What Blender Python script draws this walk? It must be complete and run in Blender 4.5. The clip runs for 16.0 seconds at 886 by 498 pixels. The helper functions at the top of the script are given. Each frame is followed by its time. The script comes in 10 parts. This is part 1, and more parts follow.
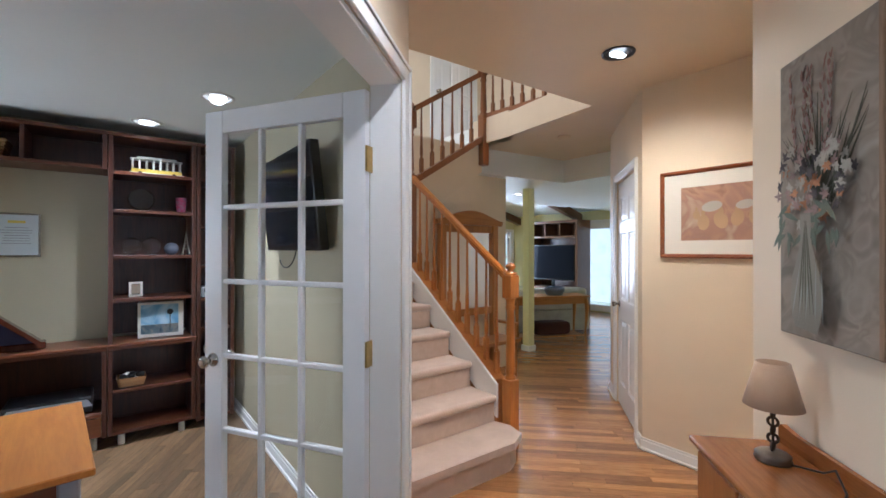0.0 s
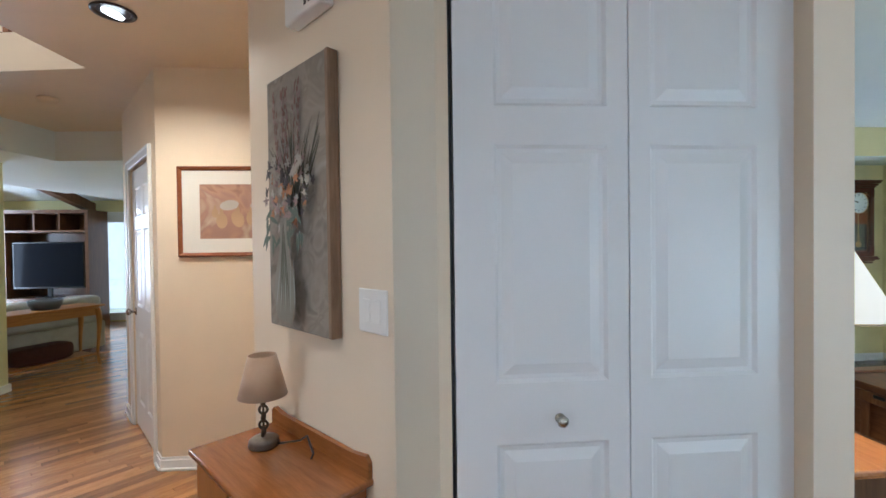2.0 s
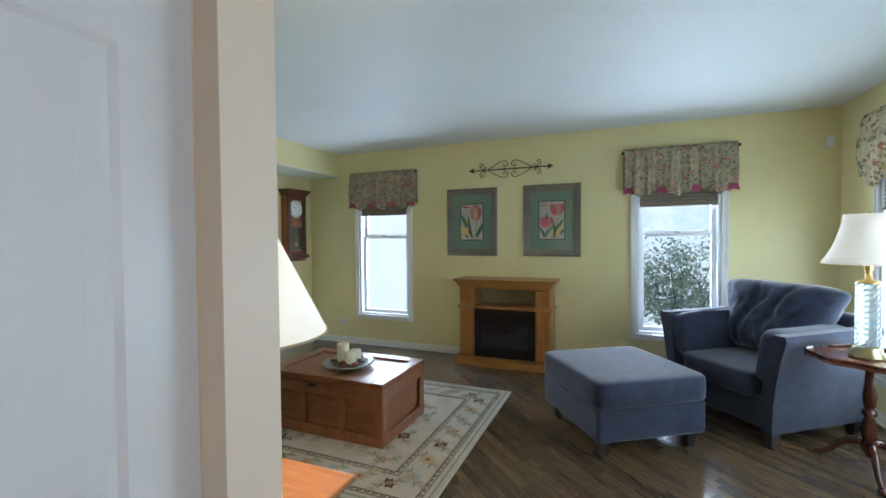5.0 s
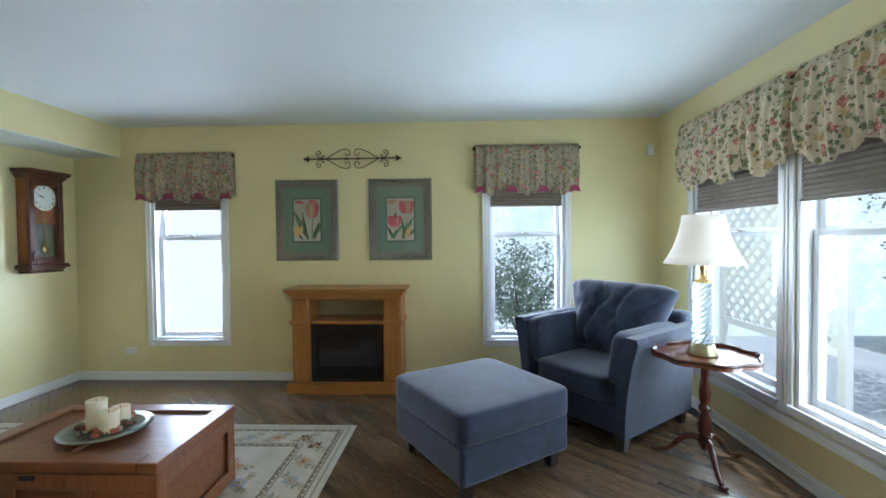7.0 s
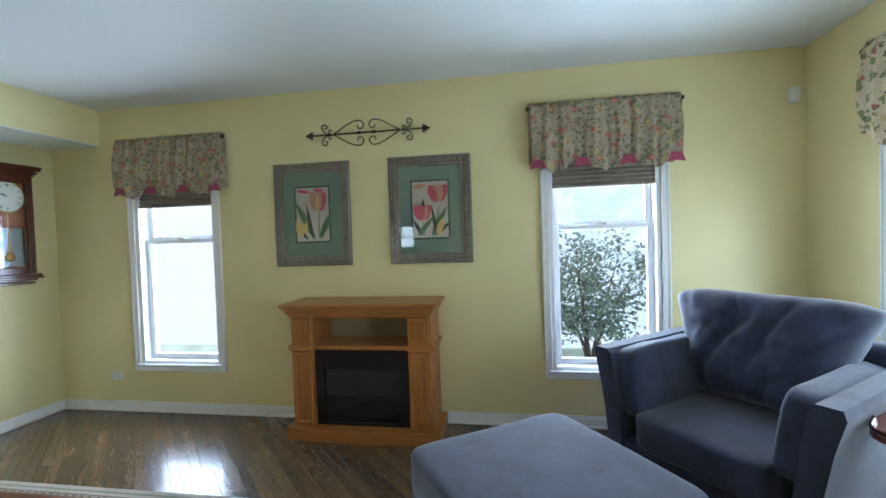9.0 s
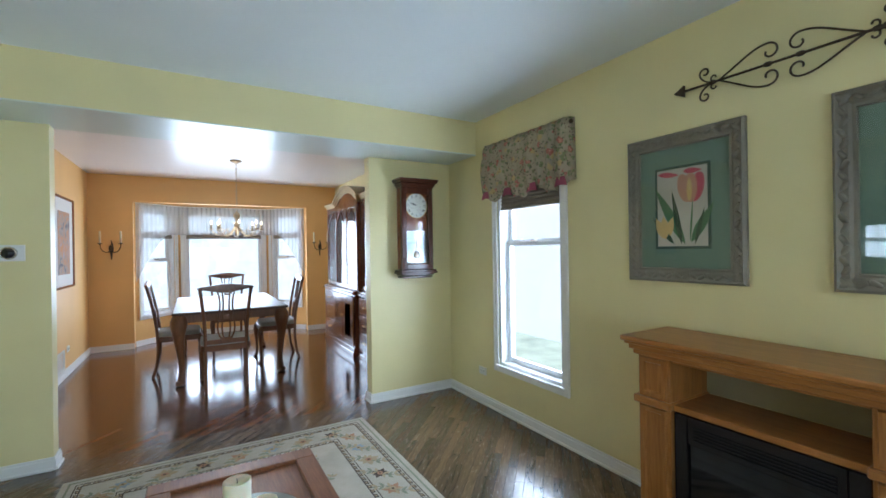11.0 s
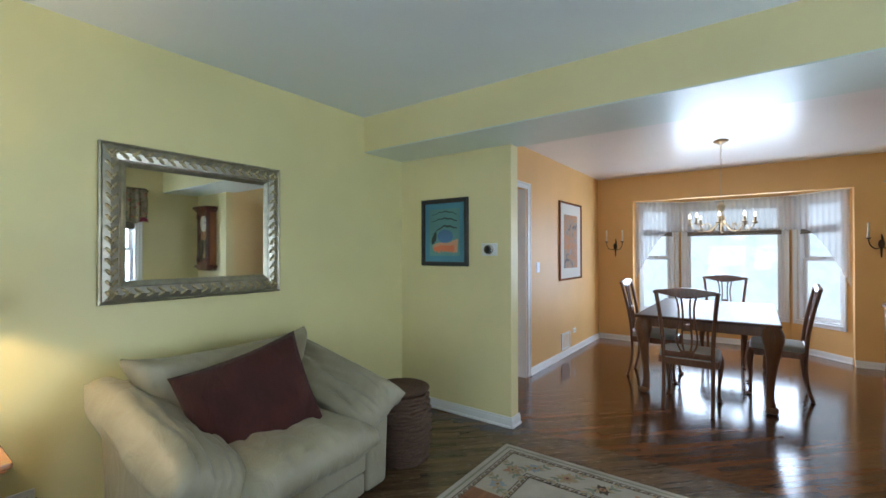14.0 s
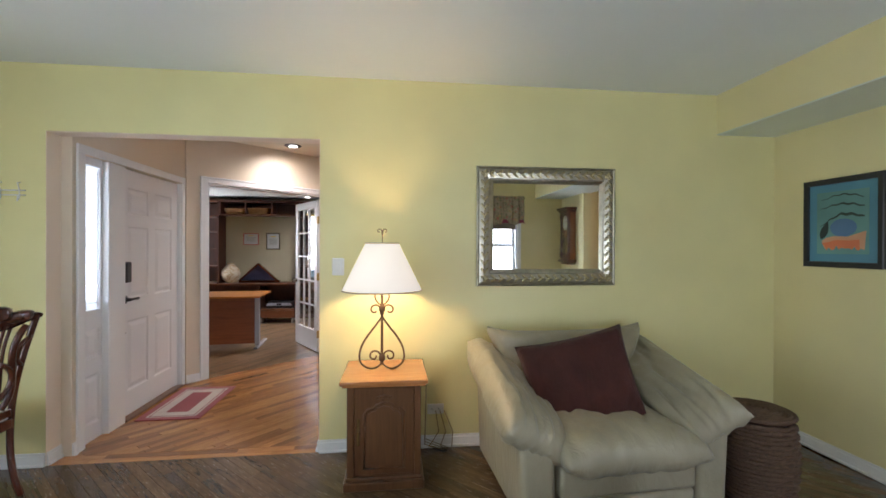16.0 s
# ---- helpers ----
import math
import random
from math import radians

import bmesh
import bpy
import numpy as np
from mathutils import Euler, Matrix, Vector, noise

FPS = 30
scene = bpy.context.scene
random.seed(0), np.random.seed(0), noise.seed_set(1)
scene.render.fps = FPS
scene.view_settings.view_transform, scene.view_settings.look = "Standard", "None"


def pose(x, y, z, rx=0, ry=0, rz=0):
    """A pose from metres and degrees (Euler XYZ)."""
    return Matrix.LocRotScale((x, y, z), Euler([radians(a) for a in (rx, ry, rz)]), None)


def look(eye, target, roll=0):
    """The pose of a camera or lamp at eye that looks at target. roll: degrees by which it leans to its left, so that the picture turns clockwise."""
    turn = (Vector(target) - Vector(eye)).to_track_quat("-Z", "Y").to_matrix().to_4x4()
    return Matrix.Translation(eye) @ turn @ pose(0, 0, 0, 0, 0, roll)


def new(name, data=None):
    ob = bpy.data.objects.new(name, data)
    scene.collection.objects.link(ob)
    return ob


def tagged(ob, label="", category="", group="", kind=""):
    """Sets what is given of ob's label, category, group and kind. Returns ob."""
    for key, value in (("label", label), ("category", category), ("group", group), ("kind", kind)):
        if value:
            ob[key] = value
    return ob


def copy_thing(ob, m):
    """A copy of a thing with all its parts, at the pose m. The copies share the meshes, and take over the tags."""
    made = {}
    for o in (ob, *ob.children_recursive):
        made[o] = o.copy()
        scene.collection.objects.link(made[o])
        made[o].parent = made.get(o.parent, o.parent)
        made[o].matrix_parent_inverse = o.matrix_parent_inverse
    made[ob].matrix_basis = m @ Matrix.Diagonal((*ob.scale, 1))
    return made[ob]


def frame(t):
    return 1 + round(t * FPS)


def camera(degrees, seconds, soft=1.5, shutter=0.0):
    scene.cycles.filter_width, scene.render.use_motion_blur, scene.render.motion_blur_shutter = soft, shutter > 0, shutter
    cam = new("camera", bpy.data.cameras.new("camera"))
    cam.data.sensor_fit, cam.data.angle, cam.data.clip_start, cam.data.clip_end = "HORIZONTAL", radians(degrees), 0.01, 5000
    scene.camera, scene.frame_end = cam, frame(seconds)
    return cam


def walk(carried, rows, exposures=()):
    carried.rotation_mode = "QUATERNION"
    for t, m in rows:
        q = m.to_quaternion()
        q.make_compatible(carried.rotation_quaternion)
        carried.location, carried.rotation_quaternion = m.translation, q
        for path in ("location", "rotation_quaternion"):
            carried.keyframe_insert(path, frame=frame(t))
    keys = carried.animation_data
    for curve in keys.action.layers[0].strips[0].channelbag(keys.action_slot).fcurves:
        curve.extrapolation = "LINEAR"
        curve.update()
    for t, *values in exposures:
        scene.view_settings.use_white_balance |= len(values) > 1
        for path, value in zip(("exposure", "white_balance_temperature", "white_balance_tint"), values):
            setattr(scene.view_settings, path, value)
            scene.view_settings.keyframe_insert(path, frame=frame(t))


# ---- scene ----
cam = camera(92.4, 16.0, soft=1.6)
PATH = [
    (0.0, -0.887, 1.576, 1.425, -37.77, 0.16, 0.05),
    (0.5, -0.864, 1.525, 1.433, -52.04, -0.01, 0.18),
    (1.0, -0.844, 1.518, 1.443, -68.62, -0.18, -0.56),
    (1.5, -0.806, 1.516, 1.439, -82.51, -0.52, -0.83),
    (2.0, -0.734, 1.493, 1.444, -94.27, -0.83, -0.75),
    (2.5, -0.623, 1.374, 1.447, -103.14, -1.40, -0.63),
    (3.0, -0.539, 1.295, 1.448, -114.81, -1.57, -0.16),
    (3.5, -0.425, 1.243, 1.453, -129.01, -1.68, -0.51),
    (4.0, -0.346, 1.161, 1.439, -142.47, -1.45, -0.57),
    (4.5, -0.269, 1.013, 1.431, -150.76, -1.59, -0.45),
    (5.0, -0.220, 0.864, 1.430, -157.39, -1.42, -0.45),
    (7.5, -0.078, -0.025, 1.420, -179.23, -1.35, -0.46),
    (8.0, -0.096, -0.308, 1.413, -178.98, -1.27, -0.15),
    (8.2, -0.109, -0.423, 1.411, -178.74, -1.49, -0.43),
    (10.3, -0.075, -1.504, 1.410, -139.65, -0.29, -1.13),
    (10.5, -0.028, -1.587, 1.412, -133.69, -0.21, -0.70),
    (11.0, 0.116, -1.759, 1.419, -120.40, 0.01, -0.87),
    (11.5, 0.275, -1.877, 1.413, -106.27, 0.02, -0.93),
    (12.0, 0.453, -2.015, 1.412, -93.73, 0.42, -0.71),
    (12.5, 0.634, -2.165, 1.410, -84.06, 0.40, -0.63),
    (13.0, 0.746, -2.297, 1.411, -75.45, 0.50, -0.51),
    (13.5, 0.769, -2.427, 1.416, -65.11, 0.56, -0.47),
    (14.0, 0.775, -2.523, 1.416, -53.75, 0.38, -0.10),
    (14.5, 0.794, -2.594, 1.416, -42.75, 0.26, 0.05),
    (15.0, 0.784, -2.625, 1.419, -31.74, 0.18, 0.13),
    (15.5, 0.812, -2.705, 1.416, -19.65, 0.13, 0.23),
    (16.0, 0.905, -2.778, 1.412, -6.55, -0.14, 0.19),
]
walk(cam, [(t, pose(x, y, z, 90 + pitch, 0, yaw) @ pose(0, 0, 0, 0, 0, roll)) for t, x, y, z, yaw, pitch, roll in PATH],
     exposures=[(0.0, 0.0, 4950, 10), (2.0, 0.0, 5000, 8), (3.5, 0.08, 5100, 9), (5.2, 0.08, 5150, 9), (8.0, 0.24, 5100, 10), (12.5, 0.18, 5100, 8), (14.5, -0.02, 5300, 10), (16.0, 0.02, 5600, 16)])

# ---- world, sun and lamps ----
world = bpy.data.worlds.new("world")
scene.world = world
world.use_nodes = True
_n = world.node_tree.nodes
_sky = _n.new("ShaderNodeTexSky")
_sky.sky_type, _sky.sun_disc = "NISHITA", False
_sky.sun_elevation, _sky.sun_rotation = radians(50), radians(200)
_n["Background"].inputs["Strength"].default_value = 0.12
world.node_tree.links.new(_sky.outputs["Color"], _n["Background"].inputs["Color"])


def lamp(kind, name, m, power, colour=(1, 1, 1), size=0.1, size_y=None, spot=None):
    d = bpy.data.lights.new(name, kind)
    d.energy, d.color = power, colour
    if kind == "AREA":
        d.size = size
        if size_y:
            d.shape, d.size_y = "RECTANGLE", size_y
    elif kind == "SUN":
        d.angle = radians(0.5)
    else:
        d.shadow_soft_size = size
    if spot:
        d.spot_size, d.spot_blend = radians(spot), 1.0
    ob = new(name, d)
    ob.matrix_world = m
    return ob


WARM, DAY = (1.0, 0.72, 0.44), (0.93, 0.97, 1.0)
GREEN_DAY = (0.93, 1.0, 0.93)   # daylight off the lawn and the trees
lamp("SUN", "sun", look((0, 0, 20), (4.0, -7.5, 0)), 3.0, (1, 0.95, 0.88))
# the sky's light in the openings, and some added fill lamps
lamp("AREA", "sky_big_window", look((-2.32, -2.2, 1.35), (3, -2.2, 1.9)), 88, GREEN_DAY, 2.6, 1.8)
lamp("AREA", "sky_window_east", look((2.68, -4.32, 1.3), (2.6, 0, 1.7)), 58, DAY, 0.9, 1.6)
lamp("AREA", "sky_window_west", look((-0.76, -4.32, 1.3), (-0.7, 0, 1.7)), 58, DAY, 0.9, 1.6)
lamp("AREA", "sky_bay", look((8.42, -2.25, 1.25), (3, -2.25, 1.0)), 54, DAY, 1.5, 1.5)
lamp("AREA", "sky_family", look((6.6, 9.3, 1.2), (5, 4, 0.8)), 110, DAY, 1.0, 2.0)
lamp("AREA", "sky_sidelight", look((-1.42, 0.575, 1.5), (1.2, 2.2, 1.6)), 4, DAY, 0.2, 1.0)
# added fill over the stairs; no window or lamp is up there
lamp("AREA", "sky_upstairs", look((1.0, 5.2, 4.9), (1.0, 5.2, 2.5)), 70, (1, 0.9, 0.78), 1.4, 1.4)
# added fill through a made-up opening in the unseen west wall
lamp("AREA", "sky_study", look((-3.30, 5.3, 1.5), (0, 4.4, 1.0)), 62, (1.0, 0.96, 0.88), 0.9, 1.2)
# added fill inside the kitchen, in none of its openings
lamp("AREA", "sky_kitchen", look((5.2, 3.6, 2.3), (5.2, 2.0, 0.5)), 48, DAY, 1.5, 1.0)
# lamps of the house
lamp("SPOT", "foyer_spot", look((1.45, 2.92, 2.56), (1.50, 2.95, 0)), 125, (1.0, 0.79, 0.55), 0.05, spot=150)
lamp("SPOT", "entry_spot", look((-0.26, 2.26, 2.56), (-0.42, 2.66, 0.9)), 68, (1.0, 0.88, 0.75), 0.05, spot=150)
lamp("SPOT", "study_spot_a", look((-0.386, 4.47, 2.31), (-0.9, 4.6, 0)), 130, (1.0, 0.93, 0.85), 0.05, spot=130)
lamp("SPOT", "study_spot_b", look((-0.698, 5.33, 2.31), (-0.75, 5.2, 0)), 36, (1.0, 0.93, 0.85), 0.05, spot=130)

lamp("SPOT", "soffit_spot", look((4.05, 6.05, 2.27), (4.0, 6.0, 0)), 45, (1.0, 0.93, 0.85), 0.05, spot=150)

# ---- materials ----


def ramp(nt, fac, c0, c1, p0=0.0, p1=1.0):
    r = nt.nodes.new("ShaderNodeValToRGB")
    r.color_ramp.elements[0].color, r.color_ramp.elements[1].color = (*c0, 1), (*c1, 1)
    r.color_ramp.elements[0].position, r.color_ramp.elements[1].position = p0, p1
    nt.links.new(fac, r.inputs["Fac"])
    return r.outputs["Color"]


def base(name, rough=0.5, metal=0.0):
    m = bpy.data.materials.new(name)
    m.use_nodes = True
    b = m.node_tree.nodes["Principled BSDF"]
    b.inputs["Roughness"].default_value, b.inputs["Metallic"].default_value = rough, metal
    return m, m.node_tree, b


def coords(nt, scale=(1, 1, 1), rot=(0, 0, 0), kind="Object"):
    tc, mp = nt.nodes.new("ShaderNodeTexCoord"), nt.nodes.new("ShaderNodeMapping")
    mp.inputs["Scale"].default_value = scale
    mp.inputs["Rotation"].default_value = rot
    nt.links.new(tc.outputs[kind], mp.inputs["Vector"])
    return mp.outputs["Vector"]


def noise_tex(nt, vec, scale, detail=4.0, rough=0.55, distortion=0.0):
    n = nt.nodes.new("ShaderNodeTexNoise")
    n.inputs["Scale"].default_value, n.inputs["Detail"].default_value = scale, detail
    n.inputs["Roughness"].default_value, n.inputs["Distortion"].default_value = rough, distortion
    nt.links.new(vec, n.inputs["Vector"])
    return n.outputs["Fac"]


def bump(nt, b, height, strength=0.2, distance=0.01):
    n = nt.nodes.new("ShaderNodeBump")
    n.inputs["Strength"].default_value, n.inputs["Distance"].default_value = strength, distance
    nt.links.new(height, n.inputs["Height"])
    nt.links.new(n.outputs["Normal"], b.inputs["Normal"])


def mixc(nt, fac, a, b_, mode="MIX"):
    m = nt.nodes.new("ShaderNodeMix")
    m.data_type, m.blend_type = "RGBA", mode
    for sock, v in ((m.inputs[0], fac), (m.inputs[6], a), (m.inputs[7], b_)):
        if isinstance(v, (int, float)):
            sock.default_value = v
        elif isinstance(v, tuple):
            sock.default_value = (*v, 1)
        else:
            nt.links.new(v, sock)
    return m.outputs[2]


def paint(name, colour, rough=0.5, var=0.05, bumpy=0.12):
    m, nt, b = base(name, rough)
    v = coords(nt)
    big, small = noise_tex(nt, v, 1.3, 3), noise_tex(nt, v, 180, 2)
    lo = tuple(c * (1 - var) for c in colour)
    hi = tuple(min(1, c * (1 + var)) for c in colour)
    nt.links.new(ramp(nt, big, lo, hi, 0.3, 0.7), b.inputs["Base Color"])
    bump(nt, b, small, bumpy, 0.002)
    return m


def wood(name, dark, light, rough=0.35, scale=1.0, axis="x", coat=0.0, rnd=True):
    """Grain that runs along one of the object's axes."""
    m, nt, b = base(name, rough)
    s = {"x": (1.2, 14, 14), "y": (14, 1.2, 14), "z": (14, 14, 1.2)}[axis]
    v = coords(nt, tuple(k * scale for k in s))
    if rnd:
        info = nt.nodes.new("ShaderNodeObjectInfo")
        add = nt.nodes.new("ShaderNodeVectorMath")
        mul = nt.nodes.new("ShaderNodeVectorMath")
        mul.operation = "MULTIPLY"
        mul.inputs[1].default_value = (37, 19, 53)
        nt.links.new(info.outputs["Random"], mul.inputs[0])
        nt.links.new(v, add.inputs[0])
        nt.links.new(mul.outputs[0], add.inputs[1])
        v = add.outputs[0]
    g = noise_tex(nt, v, 2.2, 6, 0.6, 1.2)
    f = noise_tex(nt, v, 14, 3, 0.6)
    c = ramp(nt, g, dark, light, 0.3, 0.72)
    c = mixc(nt, 0.25, c, ramp(nt, f, dark, light, 0.35, 0.65))
    nt.links.new(c, b.inputs["Base Color"])
    bump(nt, b, f, 0.08, 0.002)
    b.inputs["Coat Weight"].default_value = coat
    b.inputs["Coat Roughness"].default_value = 0.12
    return m


def metal(name, colour, rough=0.35):
    m, nt, b = base(name, rough, 1.0)
    n = noise_tex(nt, coords(nt), 25, 3)
    nt.links.new(ramp(nt, n, tuple(c * 0.75 for c in colour), colour, 0.3, 0.7), b.inputs["Base Color"])
    return m


def fabric(name, dark, light, rough=0.9, weave=260, sheen=0.3, big=5.0, crease=0.0):
    m, nt, b = base(name, rough)
    v = coords(nt)
    g = noise_tex(nt, v, big, 4, 0.6, 0.4)
    w = noise_tex(nt, v, weave, 2)
    nt.links.new(ramp(nt, g, dark, light, 0.3, 0.7), b.inputs["Base Color"])
    bump(nt, b, w, 0.35, 0.003)
    if crease:
        cr = noise_tex(nt, coords(nt, (1, 1, 0.45)), 7.0, 3, 0.5, 2.2)
        n2 = nt.nodes.new("ShaderNodeBump")
        n2.inputs["Strength"].default_value, n2.inputs["Distance"].default_value = crease, 0.03
        nt.links.new(cr, n2.inputs["Height"])
        first = b.inputs["Normal"].links[0].from_node
        nt.links.new(n2.outputs["Normal"], first.inputs["Normal"])
    b.inputs["Sheen Weight"].default_value = sheen
    return m


def glass_mat(name="window_glass", tint=(1, 1, 1), rough=0.0):
    m, nt, b = base(name, rough)
    b.inputs["Base Color"].default_value = (*tint, 1)
    b.inputs["Transmission Weight"].default_value = 1.0
    b.inputs["IOR"].default_value = 1.45
    return m


def pane_mat(name="thin_glass"):
    """Thin glass: clear, with a mirror sheen at grazing angles."""
    m = bpy.data.materials.new(name)
    m.use_nodes = True
    nt = m.node_tree
    nt.nodes.clear()
    out, mix = nt.nodes.new("ShaderNodeOutputMaterial"), nt.nodes.new("ShaderNodeMixShader")
    tr, gl, fr = nt.nodes.new("ShaderNodeBsdfTransparent"), nt.nodes.new("ShaderNodeBsdfGlossy"), nt.nodes.new("ShaderNodeLayerWeight")
    gl.inputs["Roughness"].default_value = 0.02
    fr.inputs["Blend"].default_value = 0.5
    pw, ma = nt.nodes.new("ShaderNodeMath"), nt.nodes.new("ShaderNodeMath")
    pw.operation, ma.operation = "POWER", "MULTIPLY_ADD"
    pw.inputs[1].default_value = 4.0
    ma.inputs[1].default_value, ma.inputs[2].default_value = 0.55, 0.03
    nt.links.new(fr.outputs["Facing"], pw.inputs[0])
    nt.links.new(pw.outputs[0], ma.inputs[0])
    nt.links.new(ma.outputs[0], mix.inputs[0])
    nt.links.new(tr.outputs[0], mix.inputs[1])
    nt.links.new(gl.outputs[0], mix.inputs[2])
    nt.links.new(mix.outputs[0], out.inputs[0])
    return m


def glow(name, colour, strength):
    m, nt, b = base(name, 1.0)
    b.inputs["Base Color"].default_value = (0, 0, 0, 1)
    b.inputs["Emission Color"].default_value = (*colour, 1)
    b.inputs["Emission Strength"].default_value = strength
    return m


LIVING = paint("living_paint", (0.77, 0.69, 0.36), 0.40, 0.05)
LIVING_GREEN = paint("living_paint_green", (0.755, 0.695, 0.335), 0.42, 0.05)
DINING = paint("dining_paint", (0.75, 0.46, 0.16), 0.5)
FOYER = paint("foyer_paint", (0.75, 0.64, 0.48), 0.5)
STUDY = paint("study_paint", (0.44, 0.40, 0.27), 0.6)
FAMILY = paint("family_paint", (0.66, 0.62, 0.32), 0.6)
CEIL = paint("ceiling_paint", (0.77, 0.81, 0.80), 0.6, 0.02)
TRIM = paint("trim_paint", (0.82, 0.82, 0.80), 0.3, 0.02, 0.03)
DOORPAINT = paint("door_paint", (0.80, 0.80, 0.80), 0.32, 0.02, 0.05)
GLASS = pane_mat()

# ---- building helpers ----


def box(bm, a, b, bevel=0.0, seg=1, mat=0):
    """A box from corner a to corner b, with its edges rounded off."""
    lo, hi = [min(p, q) for p, q in zip(a, b)], [max(p, q) for p, q in zip(a, b)]
    vs = [bm.verts.new((x, y, z)) for z in (lo[2], hi[2]) for y in (lo[1], hi[1]) for x in (lo[0], hi[0])]
    fs = [bm.faces.new([vs[i] for i in q]) for q in ((0, 2, 3, 1), (4, 5, 7, 6), (0, 1, 5, 4), (1, 3, 7, 5), (3, 2, 6, 7), (2, 0, 4, 6))]
    for f in fs:
        f.material_index = mat
    if bevel > 0:
        es = list({e for f in fs for e in f.edges})
        r = bmesh.ops.bevel(bm, geom=es, offset=bevel, segments=seg, profile=0.5, affect="EDGES")
        for f in r["faces"]:
            f.material_index, f.smooth = mat, seg > 1
    return fs


def lathe(bm, prof, seg=16, centre=(0, 0, 0), turn=None, smooth=True):
    """Turns a profile of (radius, height) round the z axis."""
    rings = []
    for r, z in prof:
        ring = []
        for i in range(seg):
            p = Vector((max(r, 1e-4) * math.cos(math.tau * i / seg), max(r, 1e-4) * math.sin(math.tau * i / seg), z))
            if turn is not None:
                p = turn @ p
            ring.append(bm.verts.new(p + Vector(centre)))
        rings.append(ring)
    for a, b in zip(rings, rings[1:]):
        for i in range(seg):
            f = bm.faces.new((a[i], a[(i + 1) % seg], b[(i + 1) % seg], b[i]))
            f.smooth = smooth
    bm.faces.new(rings[0][::-1])
    bm.faces.new(rings[-1])


def tube(bm, pts, r, seg=8, closed=False):
    """A round bar along points; r is a number or one number a point."""
    pts = [Vector(p) for p in pts]
    rs = r if isinstance(r, (list, tuple)) else [r] * len(pts)
    rings, up = [], None
    for i, p in enumerate(pts):
        a, b = pts[max(0, i - 1)], pts[min(len(pts) - 1, i + 1)]
        if closed:
            a, b = pts[i - 1], pts[(i + 1) % len(pts)]
        d = (b - a).normalized()
        if up is None:
            up = Vector((0, 0, 1)) if abs(d.z) < 0.9 else Vector((1, 0, 0))
        s = d.cross(up)
        s = s.normalized() if s.length > 1e-5 else Vector((1, 0, 0))
        up = s.cross(d).normalized()
        rings.append([bm.verts.new(p + (s * math.cos(math.tau * k / seg) + up * math.sin(math.tau * k / seg)) * rs[i]) for k in range(seg)])
    pairs = list(zip(rings, rings[1:])) + ([(rings[-1], rings[0])] if closed else [])
    for a, b in pairs:
        for k in range(seg):
            bm.faces.new((a[k], a[(k + 1) % seg], b[(k + 1) % seg], b[k])).smooth = True
    if not closed:
        bm.faces.new(rings[0][::-1])
        bm.faces.new(rings[-1])


def prism(bm, pts, z0, z1, mat=0):
    """Extrudes a flat outline of (x, y) from z0 to z1."""
    lo, hi = [bm.verts.new((x, y, z0)) for x, y in pts], [bm.verts.new((x, y, z1)) for x, y in pts]
    fs = [bm.faces.new(lo[::-1]), bm.faces.new(hi)]
    for i in range(len(pts)):
        j = (i + 1) % len(pts)
        fs.append(bm.faces.new((lo[i], lo[j], hi[j], hi[i])))
    for f in fs:
        f.material_index = mat
    return fs


def xform(bm, m, verts=None):
    bmesh.ops.transform(bm, matrix=m, verts=verts or bm.verts[:])
    return bm


def mesh_ob(name, bm, mats):
    bmesh.ops.recalc_face_normals(bm, faces=bm.faces[:])
    me = bpy.data.meshes.new(name)
    bm.to_mesh(me)
    bm.free()
    for m in mats if isinstance(mats, (list, tuple)) else [mats]:
        me.materials.append(m)
    return new(name, me)


def part(name, bm, material, parent, label=""):
    ob = mesh_ob(name, bm, material)
    ob.parent = parent
    return tagged(ob, label)


def thing(name, label, category, m=None, group=""):
    """An Empty at the base of a thing."""
    ob = new(name)
    ob.empty_display_size = 0.1
    if m is not None:
        ob.matrix_world = m
    return tagged(ob, label, category, group)


def solid(name, bm, material, label, category, m=None, group=""):
    ob = mesh_ob(name, bm, material)
    if m is not None:
        ob.matrix_world = m
    return tagged(ob, label, category, group)


def structure(name, bm, mats, label="", m=None):
    ob = mesh_ob(name, bm, mats)
    if m is not None:
        ob.matrix_world = m
    return tagged(ob, label, "", "", "structure")


def bx(*boxes, bevel=0.0, seg=1):
    bm = bmesh.new()
    for a, b in boxes:
        box(bm, a, b, bevel, seg)
    return bm


def frame_of(p0, p1, z=0.0):
    """The frame whose x axis runs from p0 to p1 over the floor."""
    return pose(p0[0], p0[1], z, 0, 0, math.degrees(math.atan2(p1[1] - p0[1], p1[0] - p0[0])))


def wall(name, p0, p1, z0, z1, thick, mats, openings=(), label=""):
    """A wall from p0 to p1, its thickness to the left of that way. openings: (from, to, low, high) along it. mats: paint to the right of the way, and to the left."""
    L = math.hypot(p1[0] - p0[0], p1[1] - p0[1])
    bm = bmesh.new()
    xs = sorted({0.0, L, *[v for o in openings for v in o[:2] if 0 < v < L]})
    for a, b in zip(xs, xs[1:]):
        mid = (a + b) / 2
        cuts = sorted((o[2], o[3]) for o in openings if o[0] < mid < o[1])
        z = z0
        for lo, hi in cuts:
            if lo > z + 1e-4:
                box(bm, (a, 0, z), (b, thick, lo))
            z = hi
        if z < z1 - 1e-4:
            box(bm, (a, 0, z), (b, thick, z1))
    for f in bm.faces:
        f.material_index = 1 if f.calc_center_median().y > thick - 1e-4 else 0
    return structure(name, bm, list(mats), label, frame_of(p0, p1))


